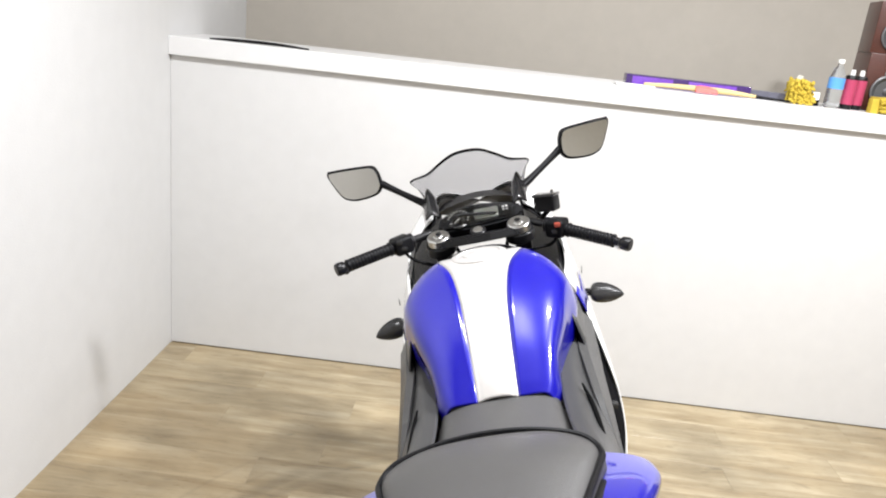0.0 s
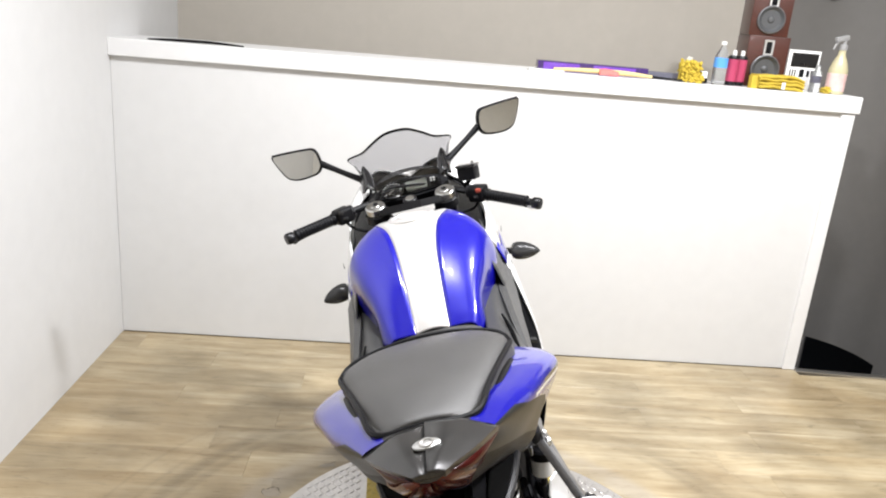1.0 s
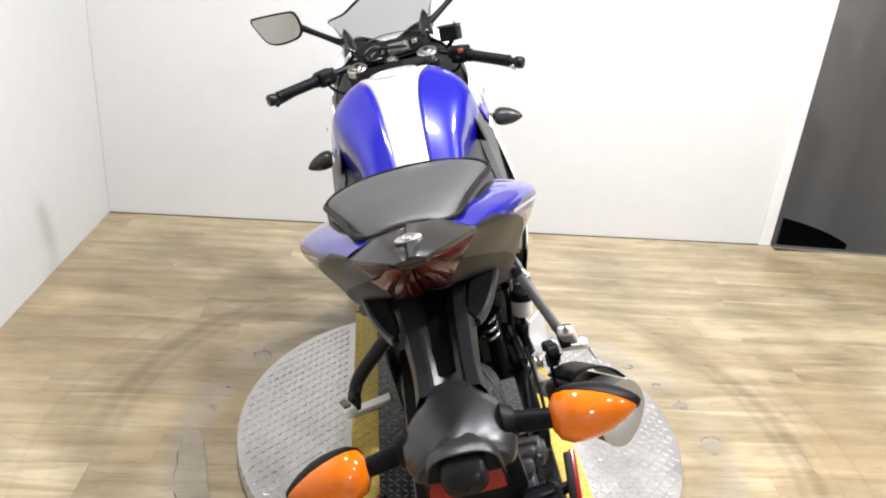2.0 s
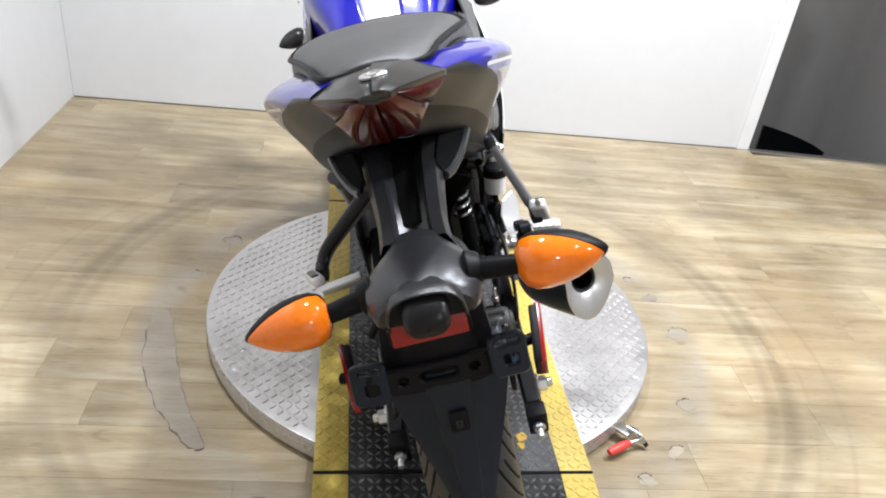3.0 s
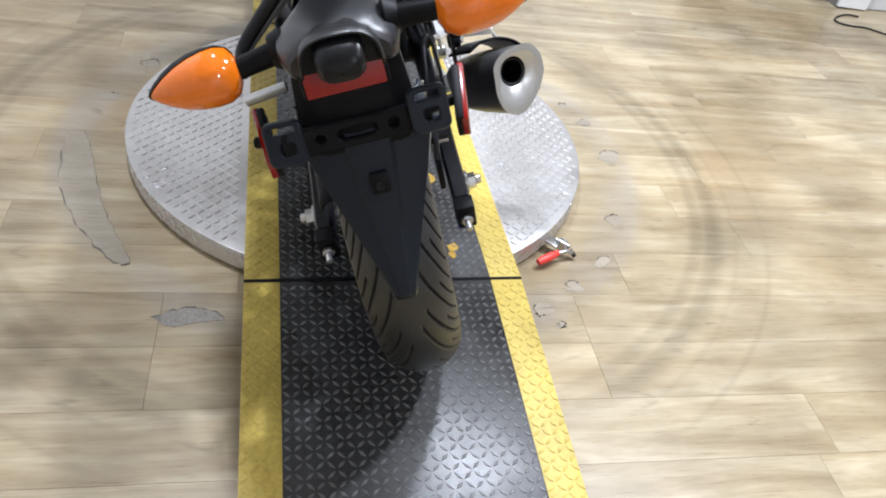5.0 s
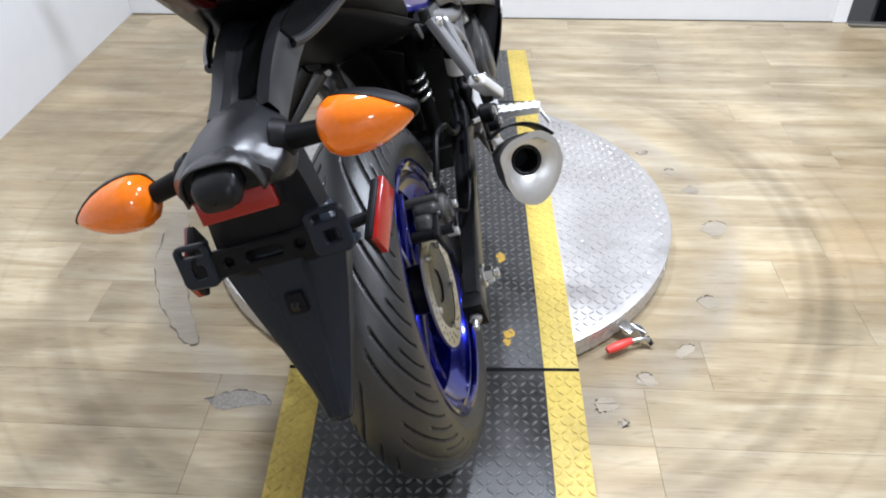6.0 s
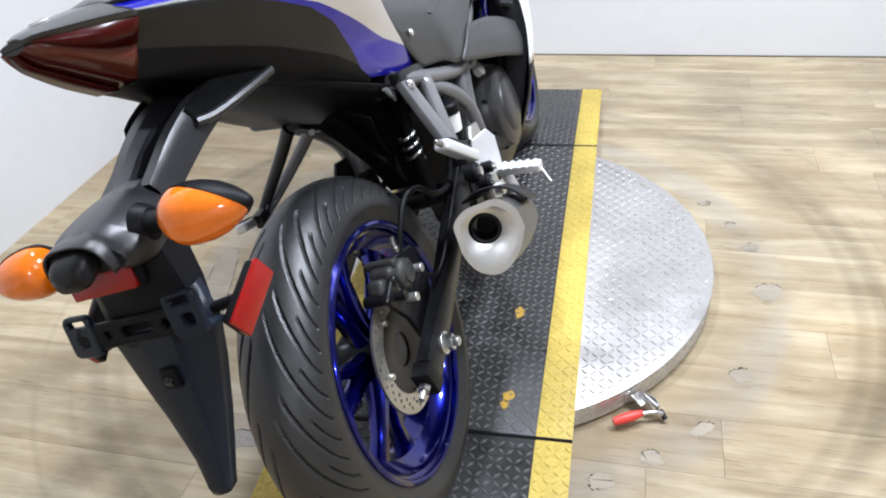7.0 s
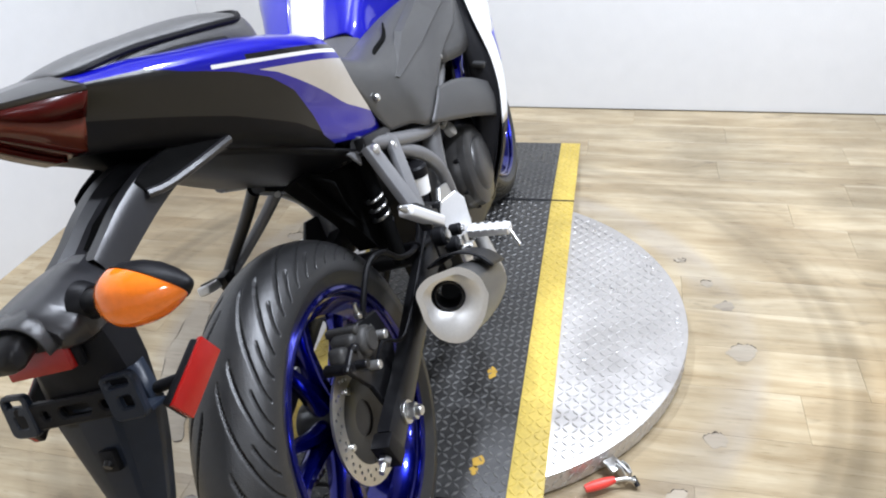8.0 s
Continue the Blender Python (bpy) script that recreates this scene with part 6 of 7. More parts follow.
def tread(parent, mat, spots, pitch=0.0185, z=0.0, slope=None, label="", high=0.0016):
    items = []
    for k, (x, y) in enumerate(spots):
        items.append(pose(x, y, z, 0, 0, 45 if (round(x / pitch) + round(y / pitch)) % 2 else -45) if slope is None else pose(x, y, slope(y), slope(None), 0, 45 if (round(x / pitch) + round(y / pitch)) % 2 else -45))
    me = lozenges(items, 0.0215, 0.0070, high)
    me.materials.append(mat)
    ob = new("tread", me)
    ob.parent = parent
    return tagged(ob, label or "raised diamond tread", kind="stuff")


PITCH = 0.0185
spots = [(i * PITCH, j * PITCH) for i in range(-34, 35) for j in range(-34, 35) if math.hypot(i * PITCH, j * PITCH) < TABLE_R - 0.012 and not abs(i * PITCH + 0.003) < 0.313]
tread(turntable, ALU, spots, PITCH, 0.0600, high=0.0018)
skirt = []
for k in range(int(2 * math.pi * TABLE_R / PITCH)):
    for q in range(3):
        a = k * PITCH / TABLE_R
        skirt.append(pose((TABLE_R + 0.0015) * math.cos(a), (TABLE_R + 0.0015) * math.sin(a), 0.014 + 0.0165 * q, 90, 0, math.degrees(a) + 90) @ pose(0, 0, 0, 0, 0, 45 if (k + q) % 2 else -45))
me = lozenges(skirt, 0.022, 0.0065, 0.0014)
me.materials.append(ALU)
sk = new("skirt_tread", me)
sk.parent = turntable
tagged(sk, "raised diamond tread", kind="stuff")
for ring, n, off in ((0.590, 12, 0.0), (0.40, 8, 20.0)):
    for k in range(n):
        a = radians(360 * k / n + off)
        x, y = ring * math.cos(a), ring * math.sin(a)
        if abs(x + 0.003) > 0.316:
            part("deck_screw", turned([(0, 0.0065), (0.0015, 0.0065), (0.0022, 0.005), (0.0022, 0.0026), (0.001, 0.0026), (0.001, 0)], (x, y, 0.0600), (0, 0, 1), 14), CAST, turntable)

for rp, y0, y1, z0, z1 in ((ramp_mid, -0.606, 0.606, 0.0655, 0.0655), (ramp_near, -1.30, -0.612, 0.008, 0.064), (ramp_far, 0.612, 1.125, 0.064, 0.030)):
    k = (z1 - z0) / (y1 - y0)

    def slope(y):
        return math.degrees(math.atan(k)) if y is None else z0 + k * (y - y0)
    rows = [(i * PITCH, j * PITCH) for i in range(-16, 17) for j in range(int(y0 / PITCH) - 1, int(y1 / PITCH) + 2) if y0 + 0.008 < j * PITCH < y1 - 0.008]
    tread(rp, BLACK_TREAD, [p for p in rows if abs(p[0]) < 0.225], PITCH, 0, slope)
    tread(rp, YELLOW, [p for p in rows if 0.237 < abs(p[0]) < 0.298], PITCH, 0, slope)
for y in (-0.609, 0.609):
    g = part("joint_seal", tube([(-0.304, y, 0.0635), (-0.1, y + 0.002, 0.0655), (0.1, y - 0.002, 0.0655), (0.304, y, 0.0635)], 0.0045, 5, 8, flat=0.5), BLACK_PLASTIC, ramp_mid, "black rubber joint strip")

rnd = random.Random(4)
for x, y, r in ((0.155, -0.235, 0.014), (0.163, -0.505, 0.012), (0.158, -0.53, 0.009)):
    pts = [(r * (0.6 + 0.7 * rnd.random()) * math.cos(a), 1.4 * r * (0.6 + 0.7 * rnd.random()) * math.sin(a)) for a in (2 * math.pi * k / 11 for k in range(11))]
    part("paint_spot", plate(pts, 0.0012, pose(x, y, 0.0660)), OCHRE, ramp_mid, "spilled ochre paint spot", False)
    pass


def clamp():
    """Red-handled toggle clamp bolted to the rim of the turntable."""
    t = thing("toggle_clamp", "steel toggle clamp with a red grip on the turntable rim", "clamp", m=pose(0.502, -0.455, 0.0, 0, 0, 0))
    part("base", box((0.030, 0.034, 0.008), (-0.012, 0.008, 0.030), 0.002, (0, 0, 42)), STEEL, t)
    for k in (-1, 1):
        part("cheek", plate([(-0.016, -0.012), (0.016, -0.012), (0.018, 0.006), (0.004, 0.016), (-0.014, 0.012)], 0.003, pose(0.008 + 0.006 * k, -0.002 + 0.006 * k, 0.028, 90, 0, -48), 0.0008), STEEL, t, smooth=False)
    part("pivot", rod((-0.006, 0.014, 0.036), (0.024, -0.016, 0.036), 0.0045, seg=12, bevel=0.001), STEEL, t)
    part("arm", tube([(0.032, -0.018, 0.020), (0.014, -0.022, 0.026), (-0.012, -0.030, 0.024), (-0.030, -0.038, 0.022)], [0.006, 0.005, 0.005, 0.005], 6, 10), STEEL, t)
    part("stop_bolt", rod((0.028, -0.010, 0.022), (0.040, -0.026, 0.012), 0.0055, seg=12, bevel=0.001), DARK_METAL, t)
    part("grip", tube([(-0.008, -0.028, 0.026), (-0.028, -0.038, 0.024), (-0.050, -0.049, 0.022), (-0.066, -0.057, 0.020)], [0.007, 0.0105, 0.0105, 0.008], 6, 14), RED_GRIP, t, "red plastic grip")


clamp()


# ---- ledge clutter ----
LEDGE = 1.294


def on_ledge(x, y, z=0.0, turn=0.0):
    """A place on the ledge board; things there are built a little large and set down at their true size."""
    return pose(0.011 + 0.929 * x, y - 0.10, LEDGE + 0.935 * z, 0, 0, turn) @ Matrix.Scale(0.935, 4)

PLASTIC_YELLOW = material("yellow microfibre", (0.50, 0.37, 0.04), 0.9, bump=0.8, bump_scale=300, vary=0.2, vary_scale=30)
PINK = material("pink label", (0.38, 0.05, 0.11), 0.35, vary=0.05)
WOOD_DARK = material("dark red mahogany veneer", (0.060, 0.018, 0.012), 0.35, vary=0.3, vary_scale=5, stretch=(1, 1, 6), coat=0.3)
PURPLE = material("purple carton", (0.050, 0.025, 0.12), 0.25, vary=0.15, coat=0.5)
CARTON = material("grey printed carton", (0.10, 0.10, 0.13), 0.35, vary=0.3, vary_scale=25)
PET = material("clear bottle plastic", (0.92, 0.95, 0.97), 0.05, vary=0.0, trans=0.9, ior=1.2)
LABEL_BLUE = material("blue label", (0.10, 0.32, 0.75), 0.4, vary=0.1)
STICK = material("pale wood stick", (0.62, 0.48, 0.22), 0.55, vary=0.15)
RED_CLOTH = material("coral cloth", (0.85, 0.16, 0.14), 0.8, vary=0.08)
PAPER = material("white paper", (0.8, 0.8, 0.78), 0.7, vary=0.03)
GLASS_GREY = material("grey paper cone", (0.075, 0.077, 0.08), 0.45, metal=0.2, vary=0.1)
AMBER_FLUID = material("pale yellow fluid bottle", (0.68, 0.62, 0.40), 0.25, vary=0.1, trans=0.3)
PINK_FLUID = material("pink fluid label", (0.68, 0.47, 0.44), 0.4, vary=0.25, vary_scale=40)


def speaker(x, y, z, w, h, d, turn, label):
    t = thing("loudspeaker", label, "speaker", "stacked loudspeakers", m=on_ledge(x, y, z, turn))
    part("cabinet", box((w, d, h), (0, 0, h / 2), 0.004), WOOD_DARK, t)
    wf = part("woofer", turned([(0, w * 0.34), (0.008, w * 0.34), (0.010, w * 0.31), (0.004, w * 0.28), (-0.012, w * 0.12), (-0.004, w * 0.11), (0.004, w * 0.07), (0.006, 0)], (0, -d / 2 - 0.001, h * 0.36), (0, -1, 0), 40), GLASS_GREY, t, "grey woofer cone")
    part("surround", turned([(0.002, w * 0.355), (0.010, w * 0.35), (0.012, w * 0.33), (0.006, w * 0.315)], (0, -d / 2 - 0.002, h * 0.36), (0, -1, 0), 40, closed=True), GREY_FRAME, wf)
    part("horn_frame", plate(rounded(w * 0.24, h * 0.30, 0.006), 0.012, pose(0, -d / 2 - 0.004, h * 0.78, 90, 0, 0), 0.002, [rounded(w * 0.13, h * 0.22, 0.003, 3)]), CAST, t, "silver tweeter frame", False)
    part("horn", box((w * 0.13, 0.004, h * 0.22), (0, -d / 2 - 0.002, h * 0.78), 0.0005), BLACK_PLASTIC, t)
    return t


speaker(1.435, 1.86, 0.0, 0.190, 0.235, 0.18, -7, "dark mahogany bookshelf loudspeaker standing on the white ledge")
speaker(1.425, 1.86, 0.235, 0.178, 0.205, 0.17, -9, "dark mahogany loudspeaker stacked on another one")


def bottle(x, y, r, h, mats, label, cat="bottle", name="bottle"):
    """A bottle with shoulder and neck, cap and label band."""
    t = thing(name, label, cat, m=on_ledge(x, y))
    part("body", turned([(0, r * 0.85), (0.004, r), (h * 0.22, r), (h * 0.25, r * 0.96), (h * 0.28, r), (h * 0.62, r), (h * 0.76, r * 0.72), (h * 0.86, r * 0.36), (h * 0.93, r * 0.34), (h * 0.93, 0)], (0, 0, 0), (0, 0, 1), 28), mats[0], t)
    part("label_band", turned([(h * 0.40, r * 1.01), (h * 0.40, r * 1.02), (h * 0.62, r * 1.02), (h * 0.62, r * 1.01)], (0, 0, 0), (0, 0, 1), 28, closed=True), mats[1], t)
    part("cap", turned([(h * 0.92, r * 0.40), (h, r * 0.40), (h, 0)], (0, 0, 0), (0, 0, 1), 20), mats[2], t)
    return t


bottle(1.185, 1.72, 0.031, 0.195, (PET, LABEL_BLUE, PAPER), "clear plastic water bottle with a blue label on the ledge")
for x, y in ((1.252, 1.74), (1.300, 1.76)):
    t = thing("spray_can", "pink and black aerosol can on the ledge", "spray can", "aerosol cans", m=on_ledge(x, y))
    part("body", turned([(0, 0.024), (0.003, 0.026), (0.125, 0.026), (0.135, 0.022), (0.138, 0.014), (0.138, 0)], (0, 0, 0), (0, 0, 1), 24), DARK_METAL, t)
    part("label_band", turned([(0.020, 0.0262), (0.020, 0.0266), (0.120, 0.0266), (0.120, 0.0262)], (0, 0, 0), (0, 0, 1), 24, closed=True), PINK, t)
    part("nozzle", turned([(0.138, 0.010), (0.158, 0.009), (0.160, 0.006), (0.160, 0)], (0, 0, 0), (0, 0, 1), 14), PAPER, t)


def sponge():
    """A yellow noodle mitt: a body covered with stubby fingers."""
    t = thing("wash_mitt", "yellow microfibre noodle wash mitt with a white tag", "mitt", m=on_ledge(1.048, 1.73))
    own = box((0.085, 0.055, 0.095), (0, 0, 0.05), 0.02)
    r = random.Random(2)
    for k in range(120):
        x, z, f = r.uniform(-0.042, 0.042), r.uniform(0.008, 0.100), r.choice((-1, 1))
        a = (x, f * 0.026, z)
        b = (x + r.uniform(-0.012, 0.012), f * 0.040, z - r.uniform(0.006, 0.018))
        rod(a, b, 0.0055, 0.0045, 7, own)
    for k in range(40):
        x = r.uniform(-0.045, 0.07)
        rod((x, r.uniform(-0.03, 0.02), r.uniform(0.006, 0.05 if x > 0.045 else 0.105)), (x + r.uniform(-0.01, 0.012), r.uniform(-0.05, 0.02), r.uniform(0.004, 0.05)), 0.0055, 0.0045, 7, own)
    part("body", own, PLASTIC_YELLOW, t)
    part("tag", box((0.028, 0.002, 0.016), (-0.012, -0.01, 0.107), 0.0, (20, 10, 25)), PAPER, t)


sponge()


def cloths():
    t = thing("cloth_stack", "folded yellow microfibre cloths stacked on the ledge", "cloth", m=on_ledge(1.455, 1.70))
    r = random.Random(8)
    for k in range(4):
        rows = []
        for i in range(7):
            x = -0.105 + 0.035 * i
            z = 0.012 + 0.015 * k - (0.012 if i == 6 else 0) + r.uniform(-0.003, 0.003)
            rows.append([(x + r.uniform(-0.006, 0.006), -0.055 + r.uniform(-0.006, 0.006), z - 0.007), (x, -0.062, z), (x, -0.055, z + 0.007), (x, 0.0, z + 0.009), (x, 0.05, z + 0.007)])
        thick(part("cloth", grid_mesh(smooth_grid(rows, 4, 4)), PLASTIC_YELLOW, t), 0.016)
    part("price_tag", box((0.016, 0.002, 0.030), (0.005, -0.066, 0.022), 0.0), PAPER, t)
    b = thing("yellow_box", "small yellow carton on the ledge", "box", m=on_ledge(1.335, 1.672, 0, 5))
    part("carton", box((0.040, 0.030, 0.058), (0, 0, 0.029), 0.002), PLASTIC_YELLOW, b)
    d = thing("cable_tin", "black and white tin beside the yellow mitt", "tin", m=on_ledge(1.115, 1.745))
    part("tin_body", turned([(0, 0.028), (0.050, 0.028), (0.052, 0.026), (0.052, 0)], (0, 0.0, 0), (0, 0, 1), 24), BLACK_PLASTIC, d)
    part("tin_label", box((0.030, 0.002, 0.030), (0, -0.029, 0.040), 0.0), PAPER, d)


cloths()


def small_things():
    c = thing("purple_carton", "long purple carton lying on the ledge", "box", m=on_ledge(0.60, 1.79, 0, -1))
    part("sleeve", box((0.52, 0.075, 0.045), (0, 0, 0.0225), 0.002), PURPLE, c)
    part("window", box((0.17, 0.003, 0.032), (-0.15, -0.0385, 0.0225), 0.0005), GLOSS_PURPLE, c)
    part("window", box((0.20, 0.003, 0.032), (0.10, -0.0385, 0.0225), 0.0005), GLOSS_PURPLE, c)
    g = thing("grey_carton", "dark grey carton on the ledge behind the tools", "box", m=on_ledge(0.94, 1.78, 0, -2))
    part("carton_body", box((0.18, 0.06, 0.034), (0, 0, 0.017), 0.002), CARTON, g)
    s = thing("wooden_stick", "pale wooden stick with black end on the ledge", "stick", m=on_ledge(0.70, 1.69, 0.008, 0))
    part("shaft", tube([(-0.30, -0.01, 0.006), (-0.16, 0, 0.010), (0.02, 0.005, 0.010), (0.16, 0.0, 0.004)], [0.007, 0.010, 0.012, 0.007], 6, 10), STICK, s)
    part("tip", tube([(0.16, 0, 0.004), (0.22, 0.0, 0.002), (0.30, -0.005, 0.0)], [0.006, 0.005, 0.004], 6, 10), BLACK_PLASTIC, s)
    k = thing("coral_cloth", "small coral red cloth draped over a stick", "cloth", m=on_ledge(0.655, 1.69, 0, 0))
    thick(part("cloth", grid_mesh(smooth_grid([[(x, -0.022, 0.006), (x, -0.014, 0.022 + r), (x, 0.004, 0.028 + r), (x, 0.024, 0.018), (x, 0.030, 0.005)] for x, r in ((-0.045, 0), (-0.02, 0.004), (0.01, 0.002), (0.045, -0.003))], 4, 4)), RED_CLOTH, k), 0.003)
    p = thing("paper_slip", "white paper slip lying on the ledge", "paper", m=on_ledge(0.36, 1.685, 0.004, 4))
    part("sheet", box((0.16, 0.06, 0.006), (0, 0, 0.002), 0.0), PAPER, p)
    q = thing("hanging_slip", "white paper slip hanging over the ledge's edge", "paper", m=pose(0.795, WALL_Y - 0.019, 1.2955))
    part("sheet", plate([(-0.040, 0.0), (0.050, 0.0), (0.040, -0.012), (-0.034, -0.046)], 0.0012, pose(0, 0, 0, 96, 0, 0)), PAPER, q, smooth=False)
    part("fold", box((0.090, 0.040, 0.0012), (0.005, 0.0195, 0.0008), 0.0), PAPER, q)
    w = thing("wiper_blade", "thin black blade lying on the ledge", "blade", m=on_ledge(-1.20, 1.66, 0, -1))
    part("blade", tube([(-0.22, 0, 0.003), (-0.1, 0.0, 0.007), (0.06, 0.002, 0.008), (0.20, 0, 0.003)], [0.003, 0.006, 0.006, 0.003], 6, 8), BLACK_PLASTIC, w)
    # white carton with a dark panel; its lettering stands as bars
    b = thing("radio_carton", "white product carton with black printed panel on the ledge", "box", m=on_ledge(1.615, 1.83, 0, -4))
    part("carton_body", box((0.15, 0.10, 0.185), (0, 0, 0.0925), 0.002), PAPER, b)
    part("printed_panel", box((0.125, 0.002, 0.065), (0.004, -0.0505, 0.140), 0.0), GLOSS_BLACK, b)
    for x, wd, hh in ((-0.055, 0.006, 0.030), (-0.043, 0.006, 0.030), (-0.031, 0.006, 0.030), (0.000, 0.022, 0.036), (0.030, 0.014, 0.030), (0.050, 0.014, 0.030)):
        part("print_bar", box((wd, 0.002, hh), (x, -0.0505, 0.080), 0.0), DARK_METAL, b)
    j = thing("glass_jar", "small clear plastic bottle with dark band on the ledge", "bottle", m=on_ledge(1.640, 1.70))
    part("jar_body", turned([(0, 0.022), (0.003, 0.024), (0.085, 0.024), (0.105, 0.012), (0.125, 0.011), (0.125, 0)], (0, 0, 0), (0, 0, 1), 24), PET, j)
    part("jar_band", turned([(0.045, 0.0242), (0.045, 0.0248), (0.075, 0.0248), (0.075, 0.0242)], (0, 0, 0), (0, 0, 1), 24, closed=True), CARTON, j)
    t = thing("spray_bottle", "trigger spray bottle with pink label on the ledge", "spray bottle", m=on_ledge(1.750, 1.72, 0, 18))
    part("body", turned([(0, 0.038), (0.004, 0.042), (0.110, 0.042), (0.150, 0.030), (0.178, 0.017), (0.205, 0.015), (0.205, 0)], (0, 0, 0), (0, 0, 1), 28), AMBER_FLUID, t)
    part("label_band", turned([(0.015, 0.0422), (0.015, 0.043), (0.095, 0.043), (0.095, 0.0422)], (0, 0, 0), (0, 0, 1), 28, closed=True), PINK_FLUID, t)
    part("collar", turned([(0.200, 0.018), (0.222, 0.018), (0.226, 0.012), (0.226, 0)], (0, 0, 0), (0, 0, 1), 20), GREY_LIGHT, t)
    h = part("trigger_head", box((0.075, 0.020, 0.024), (-0.018, 0, 0.250), 0.006, (0, -12, 0), seg=2), GREY_LIGHT, t)
    part("neck", rod((0, 0, 0.224), (0, 0, 0.246), 0.010), GREY_LIGHT, h)
    part("trigger", tube([(-0.025, 0, 0.240), (-0.045, 0, 0.225), (-0.058, 0, 0.200)], [0.006, 0.005, 0.004], 5, 8), GREY_LIGHT, h)
    y = thing("yellow_rag", "crumpled yellow rag beside the spray bottle", "rag", m=on_ledge(1.700, 1.70))
    own = bmesh.new()
    bmesh.ops.create_icosphere(own, subdivisions=3, radius=0.028)
    for v in own.verts:
        v.co *= 0.8 + 0.5 * noise.noise(v.co * 60)
        v.co.z = max(v.co.z * 0.7 + 0.016, 0.0)
    part("rag", own, PLASTIC_YELLOW, y)


GLOSS_PURPLE = material("glossy purple window", (0.16, 0.06, 0.42), 0.12, vary=0.2, coat=0.8)
GREY_LIGHT = material("grey plastic trigger", (0.30, 0.30, 0.30), 0.45, vary=0.05)
small_things()

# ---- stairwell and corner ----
# the stairwell's shade is put into this darker base colour
SHADED_WALL = material("wall paint greyed for stairwell shade", (0.165, 0.159, 0.150), 0.6, bump=0.25, bump_scale=160, vary=0.05, vary_scale=1.5)


def stair_wall():
    """A wall along the stairwell, its inner corner rounded to smooth the shading; a dark doorway opens low in the bend.
    """
    turn_r = 0.46
    cx, cy = RIGHT_X - turn_r, BACK_Y - turn_r
    plan = [(WALL_X + 3.10, BACK_Y, 0, 1), (cx, BACK_Y, 0, 1)]
    plan += [(cx + turn_r * math.sin(radians(a)), cy + turn_r * math.cos(radians(a)), math.sin(radians(a)), math.cos(radians(a))) for a in range(5, 90, 5)]
    plan += [(RIGHT_X, cy, 1, 0), (RIGHT_X, 1.40, 1, 0)]
    own = bmesh.new()
    heights = (-1.5, -0.17, TOP)
    for off in (0.0, 0.12):
        for i in range(len(plan) - 1):
            for j in range(2):
                if j == 0 and 8 <= i <= 18:
                    continue
                quad = [(plan[i + p][0] + off * plan[i + p][2], plan[i + p][1] + off * plan[i + p][3], heights[j + q]) for p, q in ((0, 0), (1, 0), (1, 1), (0, 1))]
                own.faces.new([own.verts.new(v) for v in (quad if off else quad[::-1])])
    for i in (8, 19):
        x, y, nx, ny = plan[i]
        own.faces.new([own.verts.new(v) for v in ((x, y, -1.5), (x + 0.12 * nx, y + 0.12 * ny, -1.5), (x + 0.12 * nx, y + 0.12 * ny, -0.17), (x, y, -0.17))])
    bmesh.ops.remove_doubles(own, verts=own.verts, dist=1e-5)
    structure("wall_stair", own, SHADED_WALL, "stairwell wall greyed for shade, with a rounded corner and a dark doorway below", "wall", True)


stair_wall()
structure("wall_north_east", box((EAST_X - RIGHT_X - 0.13, 0.15, TOP), ((EAST_X + RIGHT_X + 0.13) / 2, 1.478, TOP / 2)), WHITE_WALL, "plain white wall beside the stairwell", "wall")
# both walls are blackened so the doorway reads as unlit
structure("wall_dark_room", box((0.05, 2.2, 1.6), (RIGHT_X + 1.2, 2.4, -0.9)), UNLIT_BLACK, "wall coloured black for the unlit room behind the lower doorway", "wall")
structure("wall_dark_back", box((2.0, 0.05, 1.6), (RIGHT_X + 0.2, BACK_Y + 0.9, -0.9)), UNLIT_BLACK, "back wall coloured black for the unlit lower room", "wall")
bracket = thing("wall_bracket", "black metal bracket fixed high on the wall", "bracket", m=pose(1.832, BACK_Y - 0.02, 1.870))
part("bar", box((0.20, 0.036, 0.034), (0, 0, 0), 0.004, (0, 4, 0)), BLACK_PLASTIC, bracket)
part("end_plate", box((0.03, 0.034, 0.085), (0.165, 0, -0.085), 0.006), BLACK_PLASTIC, bracket)
part("link", rod((0.09, 0, -0.008), (0.165, 0, -0.05), 0.012, bevel=0.002), DARK_METAL, bracket)
structure("trim_corner", box((0.15, 0.024, TOP - 0.01), (RIGHT_X + 0.075, 1.386, TOP / 2), 0.003, (0, 0, -6)), TRIM, "white board on the end of the stair wall", "trim")
cable = thing("power_cable", "black cable looped on the floor by the wall corner", "cable", m=pose(-0.13, -0.08, 0))
part("cord", tube([(2.62, 1.36, 0.005), (2.56, 1.37, 0.005), (2.47, 1.32, 0.005), (2.45, 1.27, 0.005), (2.50, 1.24, 0.005), (2.58, 1.23, 0.005), (2.66, 1.17, 0.005), (2.78, 1.10, 0.005), (2.95, 1.12, 0.005)], 0.004, 8, 8), BLACK_PLASTIC, cable)

# ---- floor wear ----
rnd = random.Random(11)
WEAR = wood_material("plank with its finish worn off", 0.60)
WEAR_EDGE = material("dark torn edge", (0.16, 0.14, 0.12), 0.6, vary=0.4, vary_scale=25)
DARK_WEAR = material("dark lifted patch", (0.235, 0.212, 0.182), 0.55, bump=0.2, bump_scale=150, vary=0.45, vary_scale=14)


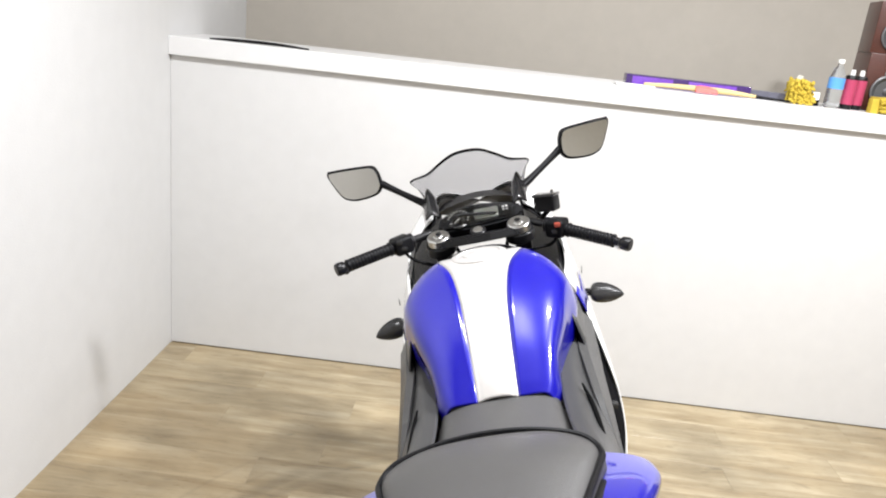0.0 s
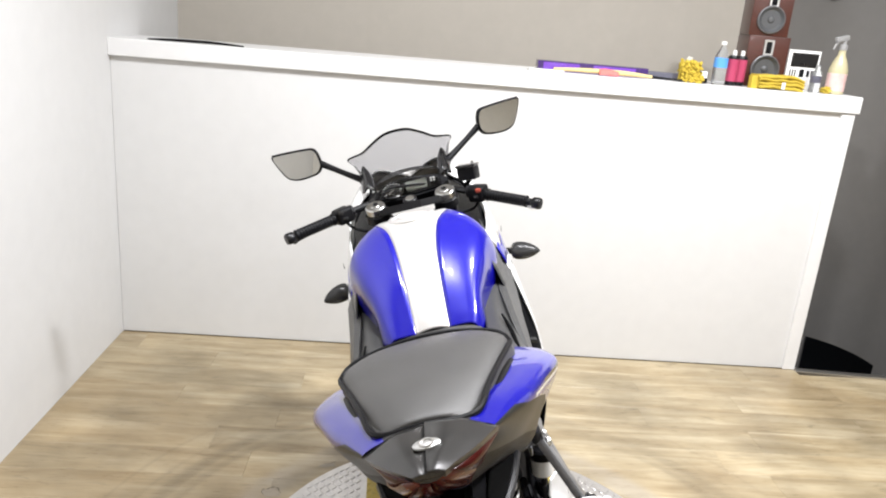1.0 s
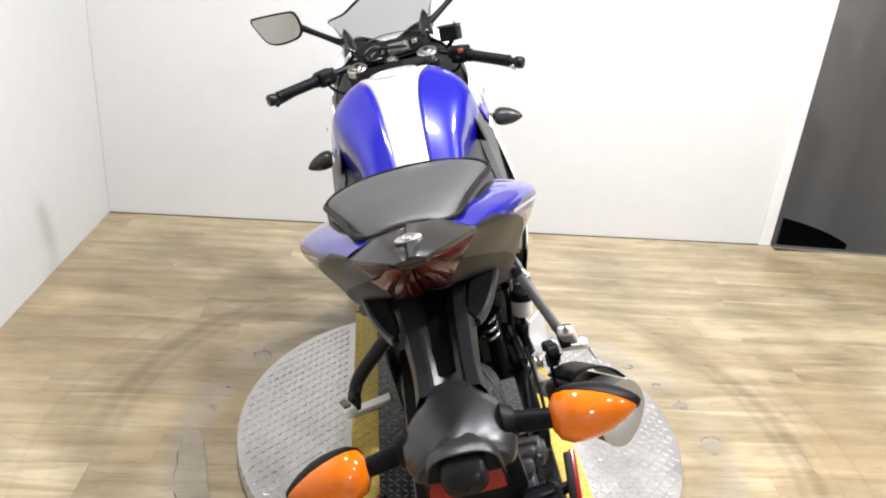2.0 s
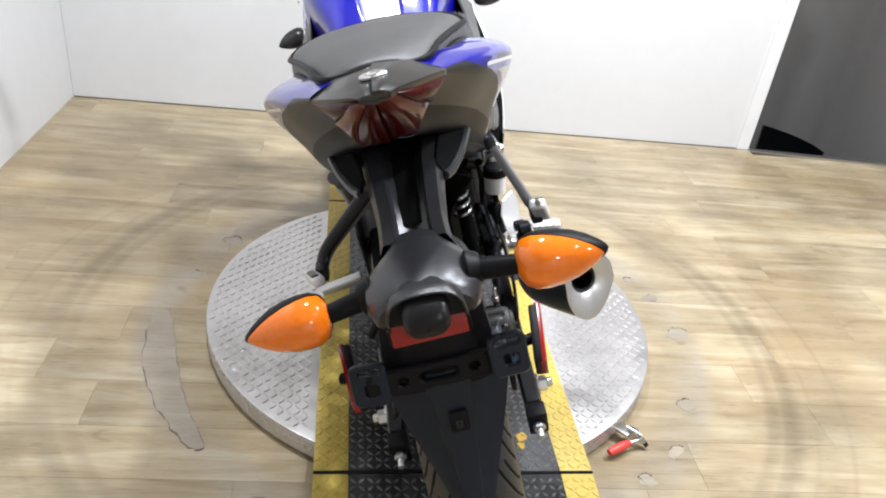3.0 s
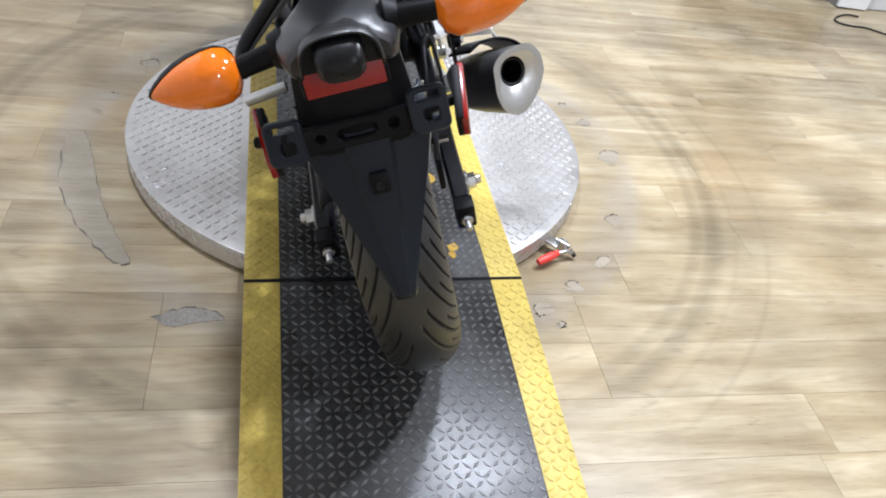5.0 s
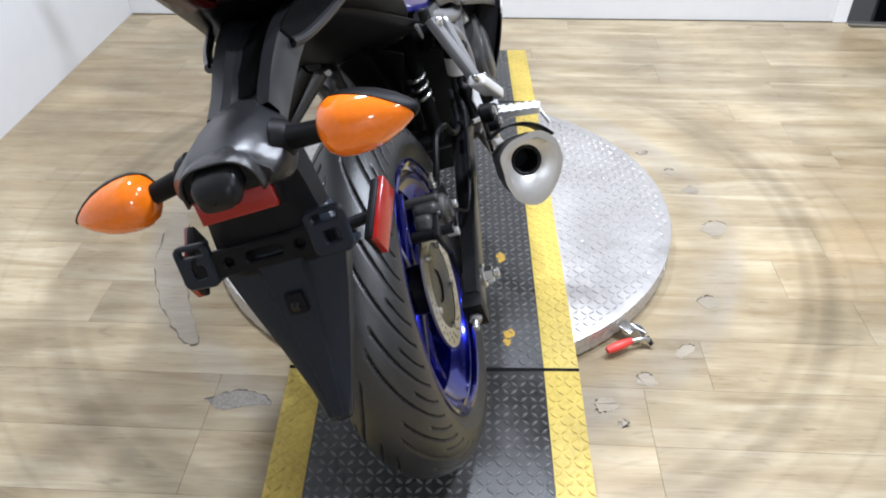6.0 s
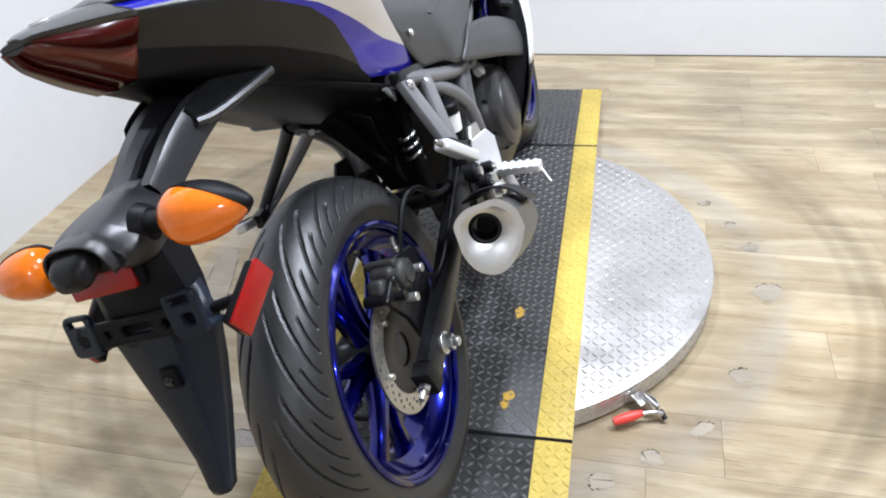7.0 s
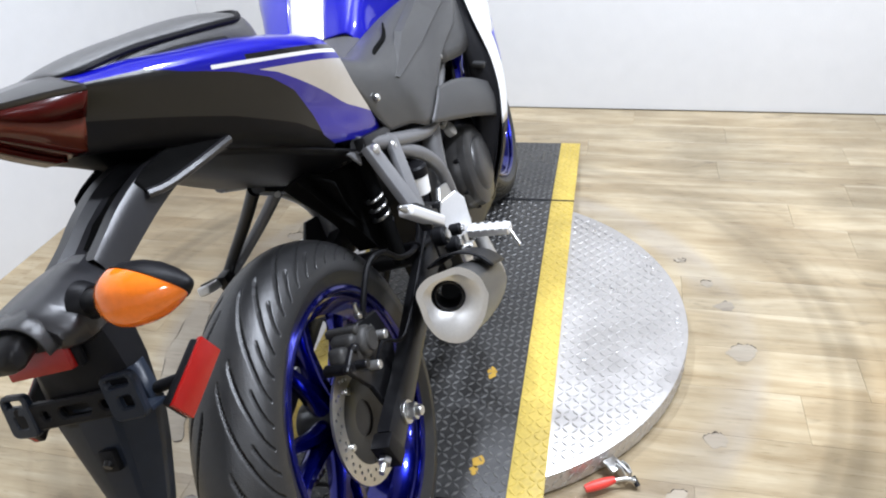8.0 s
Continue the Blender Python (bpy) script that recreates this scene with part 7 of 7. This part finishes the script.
def scuff(points, edge=(0, 0), height=0.0006, mat=None):
    """A worn patch in the floor: outline points, with a torn edge from edge[0] to edge[1] of its round."""
    c = curve([(x, y, 0) for x, y in points] + [(points[0][0], points[0][1], 0)], 6)[:-1]
    c = [(p[0] + rnd.uniform(-0.003, 0.003), p[1] + rnd.uniform(-0.003, 0.003)) for p in c]
    part("worn_patch", plate(c, height, pose(0, 0, 0.0006)), mat or WEAR, floor, "grey worn patch in the planks", False)
    n = len(c)
    if edge[1] > edge[0]:
        run = [(*c[int(i) % n], 0.0014) for i in np.arange(edge[0] * n, edge[1] * n)]
        part("torn_edge", tube(run, [max(0.0002, 0.0060 * rnd.random() - 0.0026) for _ in run], 2, 6, flat=0.12), WEAR_EDGE, floor, "dark torn edge")


def blob(x, y, rx, ry, turn, edge):
    pts = []
    for k in range(9):
        a = 2 * math.pi * k / 9
        q = 0.75 + 0.5 * rnd.random()
        u, v = rx * q * math.cos(a), ry * q * math.sin(a)
        pts.append((x + u * math.cos(turn) - v * math.sin(turn), y + u * math.sin(turn) + v * math.cos(turn)))
    scuff(pts, (edge[0], edge[0] + 0.75 * (edge[1] - edge[0])), 0.0003)


arcs = []
for a, r in ((180, 0.765), (188, 0.770), (197, 0.775), (206, 0.775), (215, 0.770), (222, 0.765)):
    arcs.append((0.040 + r * math.cos(radians(a)), r * math.sin(radians(a))))
for a, r in ((223, 0.735), (215, 0.715), (206, 0.70), (197, 0.695), (188, 0.70), (181, 0.725)):
    arcs.append((0.040 + r * math.cos(radians(a)), r * math.sin(radians(a))))
scuff(arcs, (0.05, 0.95))
scuff([(-0.431, -0.677), (-0.39, -0.655), (-0.339, -0.648), (-0.285, -0.678), (-0.33, -0.688), (-0.39, -0.700)], (0.0, 0.55), mat=DARK_WEAR)
for x, y, rx, ry, tr, ed in ((0.790, -0.012, 0.036, 0.026, 0.4, (0.02, 0.45)), (0.710, -0.315, 0.028, 0.026, 0.2, (0.1, 0.6)), (0.615, -0.488, 0.026, 0.016, 0.6, (0, 0.4)), (0.515, -0.578, 0.024, 0.018, 0.2, (0.1, 0.5)), (0.421, -0.652, 0.026, 0.020, 0.5, (0.3, 0.9)), (0.45, -0.70, 0.012, 0.010, 0.1, (0, 0.3)), (0.655, 0.39, 0.018, 0.010, 0, (0, 0.3)), (0.724, 0.278, 0.018, 0.016, 0, (0.1, 0.6)), (0.765, 0.175, 0.028, 0.020, 0.3, (0.2, 0.3)), (-0.577, 0.385, 0.034, 0.024, 0, (0.0, 0.8)), (-0.66, 0.18, 0.032, 0.018, 0.2, (0.1, 0.3)), (-0.42, 0.55, 0.028, 0.012, 0.3, (0.0, 0.4))):
    blob(x, y, rx, ry, tr, ed)

# ---- floor planks, one by one ----
PW, PL = 0.152, 0.92
plank_me = {}


def plank_mesh(length):
    key = round(length, 2)
    if key not in plank_me:
        own = box((length - 0.0004, PW - 0.0004, 0.004), (0, 0, -0.002), 0.0004, seg=1)
        me = bpy.data.meshes.new("plank")
        own.to_mesh(me)
        own.free()
        me.materials.append(WOOD)
        plank_me[key] = me
    return plank_me[key]


rnd = random.Random(3)
y = -2.35
while y < WALL_Y + 0.03:
    x = WALL_X - 0.05 * rnd.randrange(1, 18)
    while x < 4.4:
        a, b = max(x, WALL_X), min(x + PL, 4.5)
        if b - a > 0.05 and not (y + PW / 2 > LIP_Y and b > END_X):
            ob = new("plank", plank_mesh(round(b - a, 2)))
            ob.parent = floor
            ob.location = ((a + b) / 2, y, 0)
        elif b - a > 0.05 and a < END_X:
            ob = new("plank", plank_mesh(round(END_X - a, 2)))
            ob.parent = floor
            ob.location = ((a + END_X) / 2, y, 0)
        x += PL
    y += PW
